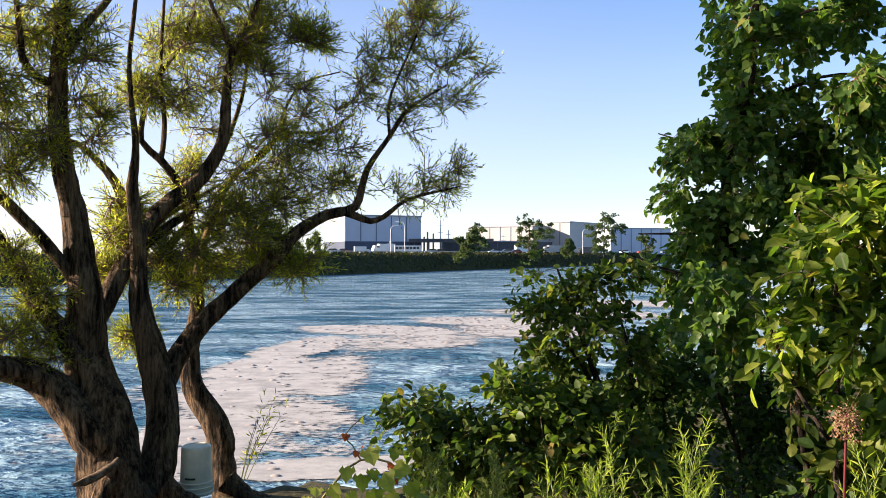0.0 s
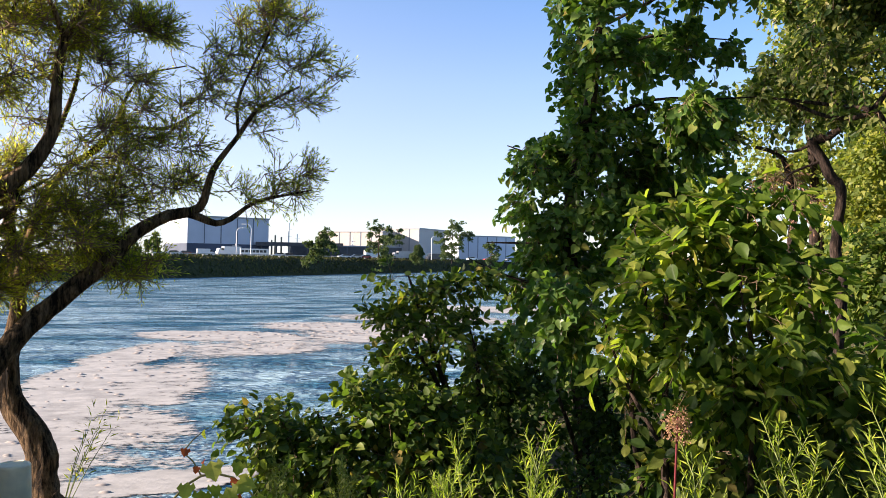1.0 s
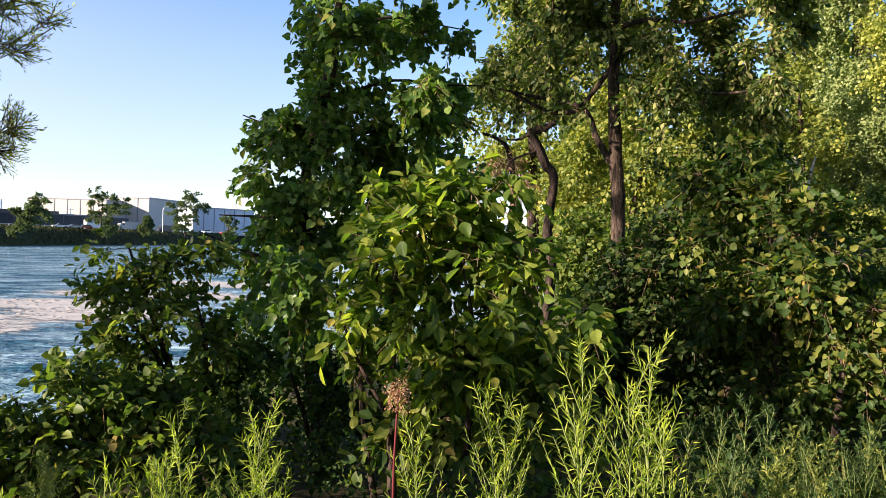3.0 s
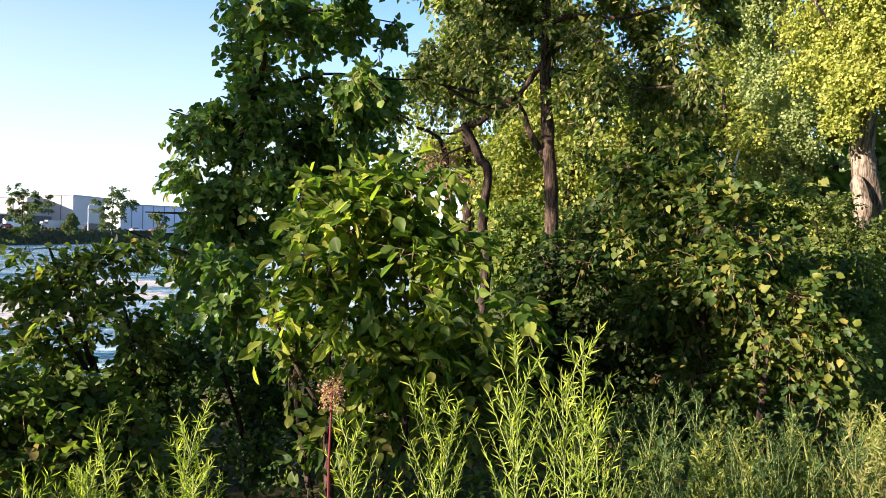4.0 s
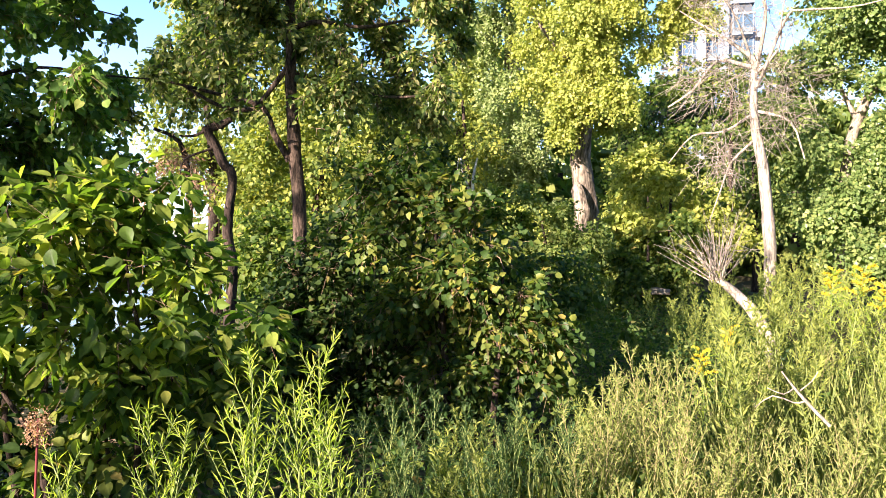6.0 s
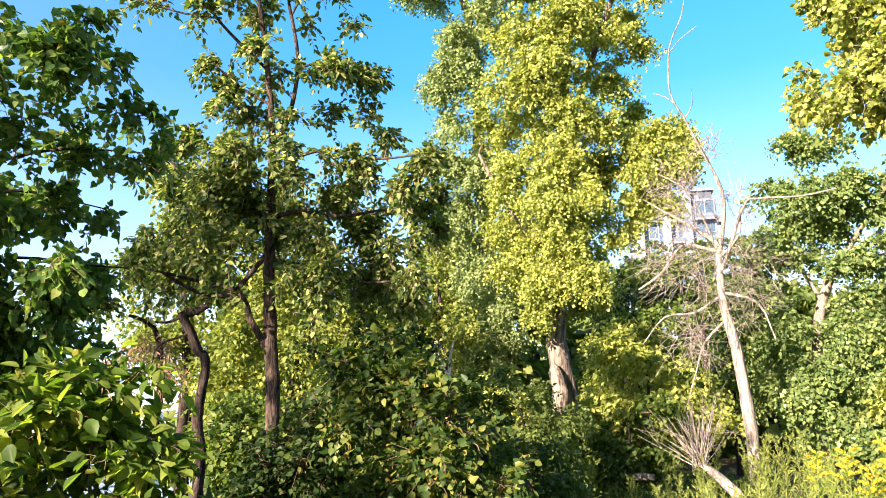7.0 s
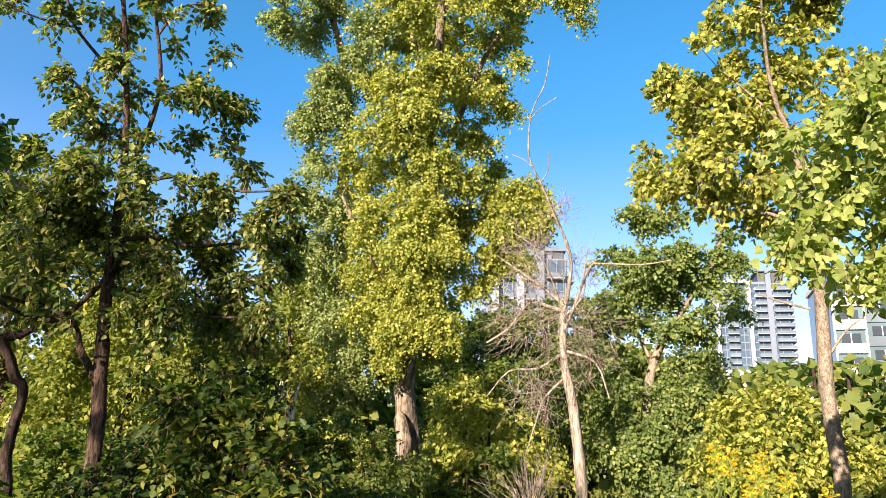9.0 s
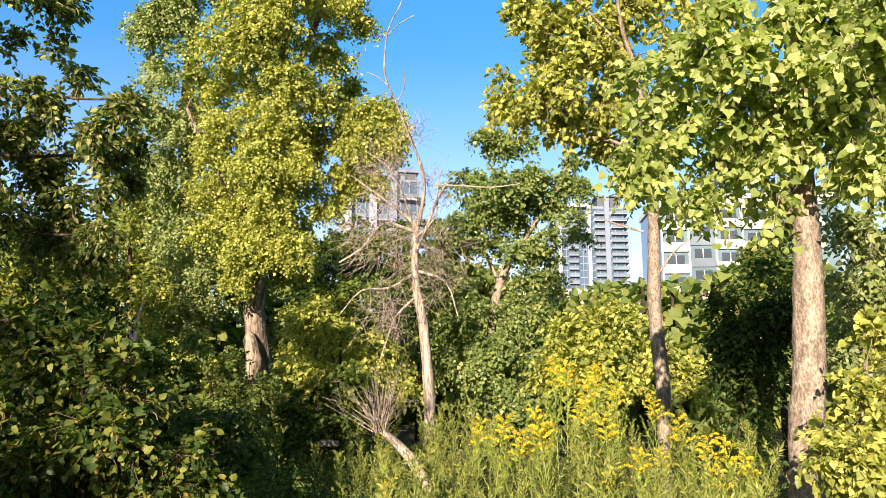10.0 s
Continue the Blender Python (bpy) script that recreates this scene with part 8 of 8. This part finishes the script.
def vehicle(kind, x, y, z, turn, paint, label):
    L, W, H = {"car": (4.4, 1.8, 1.45), "van": (5.4, 2.0, 2.4), "bus": (8.0, 2.3, 2.4), "truck": (7.0, 2.4, 3.0)}[kind]
    t = thing(kind if kind != "car" else "car", (x, y, z), label, kind, "far vehicles")
    m = Matrix.Translation((x, y, z)) @ Matrix.Rotation(turn, 4, "Z")

    def put(name, bm, mat, under=None):
        bmesh.ops.transform(bm, matrix=m, verts=bm.verts)
        return part(name, bm, mat, under or t)
    prof = {"car": [(-0.5, 0.25), (-0.5, 0.55), (-0.46, 0.62), (0.2, 0.66), (0.48, 0.55), (0.5, 0.25)],
            "van": [(-0.5, 0.15), (-0.5, 1.0), (0.22, 1.0), (0.36, 0.6), (0.5, 0.5), (0.5, 0.15)],
            "bus": [(-0.5, 0.12), (-0.5, 1.0), (0.48, 1.0), (0.5, 0.5), (0.5, 0.12)],
            "truck": [(-0.5, 0.2), (-0.5, 1.0), (0.24, 1.0), (0.24, 0.82), (0.44, 0.82), (0.5, 0.45), (0.5, 0.2)]}[kind]

    def extrude(pf, w, sx=1.0):
        bm = bmesh.new()
        a = [bm.verts.new((p * L * sx, -w / 2, q * H)) for p, q in pf]
        b = [bm.verts.new((p * L * sx, w / 2, q * H)) for p, q in pf]
        bm.faces.new(a), bm.faces.new(b[::-1])
        for k in range(len(pf)):
            bm.faces.new((a[k], b[k], b[(k + 1) % len(pf)], a[(k + 1) % len(pf)]))
        bmesh.ops.recalc_face_normals(bm, faces=bm.faces)
        return bm
    shell = put("body", extrude(prof, W), paint)
    if kind == "car":
        put("window", extrude([(-0.44, 0.62), (-0.32, 0.97), (0.08, 1.0), (0.26, 0.64)], W * 0.86), GLASS_DARK, shell)
    elif kind == "bus":
        for k in range(7):
            put("window", boxed((-L * 0.42 + k * L * 0.13, 0, H * 0.68), (L * 0.105, W + 0.04, H * 0.3)), GLASS_DARK, shell)
    else:
        put("window", boxed((L * 0.30, 0, H * 0.72), (L * 0.12, W + 0.04, H * 0.22)), GLASS_DARK, shell)
    for px_ in (-0.32, 0.32):
        for s in (-1, 1):
            bm = bmesh.new()
            bmesh.ops.create_cone(bm, cap_ends=True, segments=14, radius1=0.34, radius2=0.34, depth=0.22, matrix=Matrix.Translation((px_ * L, s * (W / 2 - 0.08), 0.34)) @ Matrix.Rotation(math.pi / 2, 4, "X"))
            put("wheel", bm, RUBBER)


def street_lamp(x, y, z, h, arm, turn):
    t = thing("street_lamp", (x, y, z), "white curved street lamp on the far bank road", "street lamp", "street lamps")
    pile = Pile()
    dx, dy = math.cos(turn), math.sin(turn)
    pts = [(x, y, z, 0.16), (x, y, z + h * 0.55, 0.13), (x, y, z + h * 0.88, 0.11), (x + dx * arm * 0.25, y + dy * arm * 0.25, z + h * 0.98, 0.10), (x + dx * arm * 0.6, y + dy * arm * 0.6, z + h, 0.09)]
    pile.add(*tube(smooth_line(pts, 0.4), 8))
    pole = hang("pole", pile.mesh("pole"), STEEL, t, smooth=True)
    part("lamp_head", boxed((x + dx * arm * 0.85, y + dy * arm * 0.85, z + h), (arm * 0.5, 0.4, 0.22), turn, 0.05), STEEL, pole)


def make_works():
    rng = np.random.default_rng(61)
    # grey hall with a dark lower storey
    hall("grey_hall", (-29.7, 322.8), (32, 30, 15.2), radians(24), CLAD_GREY, "large grey clad hall with a dark blue lower storey", 5, 5.2)
    hall("low_shed", (22, 330), (46, 16, 5.2), radians(4), DARK_STEEL, "low dark industrial shed behind the parked cars", 6)
    hall("cream_hall", (35, 372), (34, 30, 12.6), radians(-35), CLAD_CREAM, "long cream clad warehouse", 6, 2.2, CONCRETE)
    hall("cream_hall", (55.5, 372), (26, 26, 14.6), radians(-38), CLAD_CREAM, "tall cream warehouse with upright panels", 5, 3.4, CONCRETE)
    hall("blue_shed", (98, 410), (34, 26, 13.0), radians(15), CLAD_GREY, "blue-grey shed with a shallow roof", 6)
    hall("white_depot", far(-31.5, 452), (42, 20, 12.0), radians(-28), CLAD_WHITE, "white depot where the river bends away", 6)
    hall("white_depot", far(-36.5, 458), (30, 20, 11.0), radians(-34), CLAD_WHITE, "white depot where the river bends away", 5)
    for az, d, h, arm, tu in ((3.85, 236, 8.6, 2.6, 0.2), (2.85, 228, 9.4, 2.6, 2.9), (-10.2, 290, 9.0, 2.6, 0.3)):
        x, y = far(az, d)
        street_lamp(x, y, FAR_Z, h, arm, tu)
    # mast and chimneys of the works
    for az, d, h, r in ((0.2, 330, 14.5, 0.22), (-0.4, 330, 10, 0.18), (3.9, 300, 5, 0.2), (-4.4, 330, 9, 0.15)):
        x, y = far(az, d)
        t = thing("mast", (x, y, FAR_Z), "thin grey utility mast with crossarms", "mast", "masts")
        part("pole", boxed((x, y, FAR_Z + h / 2), (r * 2, r * 2, h), 0.3, 0.05), STEEL, t)
        for k in range(2):
            part("crossarm", boxed((x, y, FAR_Z + h * (0.82 - 0.2 * k)), (2.4, 0.16, 0.16), 0.2), STEEL, t)
    for az, d, h in ((1.15, 320, 9.0), (0.72, 322, 8.4), (1.4, 318, 7)):
        x, y = far(az, d)
        t = thing("chimney_stack", (x, y, FAR_Z), "short dark works chimney", "chimney", "works chimneys")
        part("stack", lathe([(0.4, 0), (0.36, h * 0.7), (0.32, h * 0.98), (0.28, h)], 12, (x, y, FAR_Z)), TAN_STONE, t)
    # conveyor gallery
    x, y = far(-0.6, 312)
    t = thing("conveyor_gallery", (x, y, FAR_Z), "dark steel conveyor gallery on trestles", "gallery")
    part("gallery", boxed((x, y, FAR_Z + 5.3), (34, 2.2, 1.5), radians(-4)), DARK_STEEL, t)
    for k in range(6):
        a = -15 + k * 6
        part("trestle", boxed((x + a * math.cos(radians(-4)), y + a * math.sin(radians(-4)), FAR_Z + 2.3), (0.4, 1.6, 4.6), radians(-4)), DARK_STEEL, t)
    # vehicles: azimuth, distance, kind, paint
    rows = [(2.6, 232, "bus", CAR_WHITE), (5.95, 262, "van", CAR_WHITE), (4.4, 240, "truck", CAR_WHITE), (-3.8, 262, "car", CAR_WHITE), (-4.6, 268, "car", CAR_GREY), (-5.3, 270, "car", CAR_RED),
            (-6.0, 272, "truck", CAR_WHITE), (-6.6, 276, "car", CAR_WHITE), (-8.0, 285, "truck", CAR_GREY), (-10.3, 296, "van", CAR_DARK), (-11.6, 300, "car", CAR_WHITE), (-13.2, 312, "car", CAR_WHITE),
            (-14.4, 322, "car", CAR_RED), (-16.0, 338, "car", CAR_GREY), (-17.2, 346, "van", CAR_WHITE), (0.9, 246, "car", CAR_WHITE), (0.3, 250, "car", CAR_DARK), (7.2, 224, "car", CAR_RED), (8.0, 222, "car", CAR_WHITE)]
    for az, d, kind, paint in rows:
        x, y = far(az, d)
        vehicle(kind, x, y, FAR_Z + 0.1, FAR_TURN + rng.choice([0, math.pi]) + rng.normal(0, 0.1) - (0.9 if kind == "bus" else 0.7), paint,
                {"car": "parked car on the far bank road", "van": "parked van on the far bank road", "bus": "white bus on the far bank road", "truck": "box truck on the far bank road"}[kind])
    # guard fence along the far road
    for k in range(70):
        a = -60 + k * 6.0
        c = FAR_P + FAR_N * 12.5 + FAR_D * a
        if k == 0:
            fence = thing("guard_fence", (c[0], c[1], FAR_Z), "low concrete and rail fence along the far road", "fence")
        part("post", boxed((c[0], c[1], FAR_Z + 0.45), (0.25, 0.25, 0.9), FAR_TURN), CONCRETE, fence)
        c2 = c + FAR_D * 3
        part("rail", boxed((c2[0], c2[1], FAR_Z + 0.75), (5.7, 0.12, 0.22), FAR_TURN), CONCRETE, fence)
    # trees on the far bank
    for az, d, h, w in ((-1.9, 222, 8.6, 7.6), (-6.3, 250, 12.0, 10.0), (-11.7, 275, 13.8, 10.5), (-14.6, 300, 8, 4.6), (-9.2, 262, 5, 3.2), (-16.8, 320, 9, 4.5), (-19, 330, 10, 5), (11, 196, 7.5, 4), (13.5, 190, 7, 4),
                        (9.3, 205, 6, 3), (17, 180, 8, 4.5), (22, 170, 8, 4.5)):
        x, y = far(az, d)
        blobs = [(x + rng.uniform(-0.56, 0.56) * w * math.sin(math.pi * u) ** 0.7, y + rng.uniform(-0.56, 0.56) * w * math.sin(math.pi * u) ** 0.7, FAR_Z - 0.8 + h * u, w * rng.uniform(0.26, 0.40)) for u in (0.14, 0.24, 0.3, 0.38, 0.45, 0.5, 0.55, 0.62, 0.68, 0.74, 0.8, 0.88, 0.94)]
        grow("bank_tree", rng, [[(x, y, FAR_Z - 1.2, 0.3), (x, y, FAR_Z + h * 0.4, 0.2), (x + 0.3, y, FAR_Z + h * 0.8, 0.08)]], blobs, 620 if -13 < az < 0 else 60, "dart", "green tree standing on the far bank", "tree", DARK_BARK, BANK_TREE_LEAF, "far bank trees",
             sides=6, twig_r=0.05, spread=3, shoot=0.6, n_leaf=7, size=0.42 if -13 < az < 0 else 0.8, width=0.9, droop=0.4, step=0.8, fine=False)


make_works()


# ---------------------------------------------------------------- towers inland
def tower(name, c, size, turn, floors, floor_h, label, z0=0.0, stacks=(-0.26, 0.13), corner=0.40, frame_at=(-0.46, -0.03), fin_at=0.24, attic=6.0):
    """Glass tower: floor slabs, stacks of balconies with glazed fronts, a white portal frame, a grey fin and a dark plant room."""
    L, W, H = size[0], size[1], floors * floor_h
    t = thing(name, (c[0], c[1], z0), label, "tower", "towers")
    rot = Matrix.Translation((c[0], c[1], z0)) @ Matrix.Rotation(turn, 4, "Z")

    def put(nm, bm, mat, lab="", under=None):
        bmesh.ops.transform(bm, matrix=rot, verts=bm.verts)
        return part(nm, bm, mat, under or t, lab)
    wall = put("wall", boxed((0, 0, H / 2), (L, W, H)), GLASS_BLUE, "blue glass curtain wall")
    for k in range(9):
        put("mullion", boxed((-L * 0.48 + k * L * 0.12, -W / 2 - 0.08, H / 2), (0.28, 0.3, H)), TOWER_GREY, under=wall)
    for k in range(floors):
        z = (k + 1) * floor_h
        put("floor_band", boxed((0, 0, z), (L + 0.3, W + 0.3, 0.42)), TOWER_GREY)
        zb = z - floor_h + 0.3
        spots = [((a * L, -W / 2 - 0.95), (L * 0.14, 2.0)) for a in stacks]
        spots += [((corner * L + 0.6, -W / 2 - 0.95), (L * 0.24, 2.0)), ((L / 2 + 0.9, -0.30 * W), (1.9, W * 0.26)), ((-L / 2 - 0.9, -0.16 * W), (1.9, W * 0.26))]
        for (x, y), (sx, sy) in spots:
            slab = put("balcony", boxed((x, y, zb), (sx, sy, 0.34)), TOWER_WHITE)
            put("balustrade", boxed((x, y - 0.02, zb + 0.72), (sx - 0.12, sy - 0.12, 1.05)), GLASS_PALE, under=slab)
    for a in frame_at:
        put("white_frame", boxed((a * L, -W / 2 - 1.0, H / 2 + 0.9), (1.7, 2.3, H + 1.8)), TOWER_WHITE)
    put("white_frame", boxed(((frame_at[0] + frame_at[1]) / 2 * L, -W / 2 - 1.05, H + 1.0), ((frame_at[1] - frame_at[0]) * L + 1.9, 2.5, 1.8)), TOWER_WHITE)
    put("grey_fin", boxed((fin_at * L, -W / 2 - 0.6, H / 2 + attic / 2), (2.2, 1.6, H + attic)), TOWER_GREY)
    put("plant_room", boxed((0.30 * L, -0.1 * W, H + attic / 2), (L * 0.34, W * 0.6, attic)), TOWER_DARK, "dark plant room on the roof")
    put("roof_slab", boxed((0.30 * L, -0.1 * W, H + attic + 0.3), (L * 0.40, W * 0.7, 0.7)), TOWER_GREY)
    put("parapet", boxed((-0.1 * L, 0, H + 0.7), (L * 0.8, W * 0.9, 1.2)), TOWER_GREY)
    return t


def make_town():
    # slim residential tower
    tower("glass_tower", (363.1, 19.6), (31, 27), radians(-76), 27, 3.18, "slim glass residential tower with white balconies", 0.5)
    # broader tower half hidden by the poplar
    tower("slab_tower", (172.4, 57.4), (17, 13), radians(-66), 10, 5.10, "white and grey apartment tower behind the poplar", 0.5, (-0.30, 0.0), 0.30, (-0.48, -0.14), 0.12, 2.4)
    # glass office of stepped bays with white spandrels, on a stone podium
    c, turn = (137.6, -5.7), radians(-80)
    t = thing("office_block", (*c, 0.5), "glass office block with white bands on a stone podium", "office")
    rot = Matrix.Translation((*c, 0.5)) @ Matrix.Rotation(turn, 4, "Z")

    def put(nm, bm, mat, lab="", under=None):
        bmesh.ops.transform(bm, matrix=rot, verts=bm.verts)
        return part(nm, bm, mat, under or t, lab)
    base, storey, bay = 18.26, 3.8, 4.6
    wall = put("wall", boxed((15, 9, base + 8.5), (30, 18, 17)), GLASS_TEAL, "teal glass wall")
    for a in range(6):
        shift = (0.0, 1.1, 0.4)[a % 3]
        for k in range(5):
            z = base + shift + k * storey
            if z + 1.9 > base + 19:
                continue
            if a % 3 != 1:
                put("white_band", boxed((bay * (a + 0.5), -0.15, z + 0.85), (bay - 0.12, 0.7, 1.55)), CLAD_WHITE)
            else:
                put("glass_band", boxed((bay * (a + 0.5), -0.05, z + 0.85), (bay - 0.12, 0.4, 1.5)), GLASS_PALE)
            frame_ = put("window", boxed((bay * (a + 0.5), 0.02, z + 2.5), (bay * 0.62, 0.3, 1.5)), GLASS_DARK)
            put("mullion", boxed((bay * (a + 0.5), -0.16, z + 2.5), (0.12, 0.1, 1.5)), STEEL, under=frame_)
        put("pier", boxed((bay * a, -0.1, base + 8.5), (0.22, 0.5, 17)), STEEL)
    put("roof_edge", boxed((15, 8.9, base + 17.4), (30.6, 18.6, 0.8)), CLAD_WHITE)
    put("podium", boxed((4, 8, base / 2), (64, 24, base)), TAN_STONE, "tan stone podium")
    put("parapet", boxed((4, -4.3, base + 0.3), (64, 0.6, 0.9)), CONCRETE)
    for k in range(12):
        put("pilaster", boxed((-26 + k * 5.2, -4.2, base / 2), (0.7, 0.6, base)), CONCRETE)


make_town()
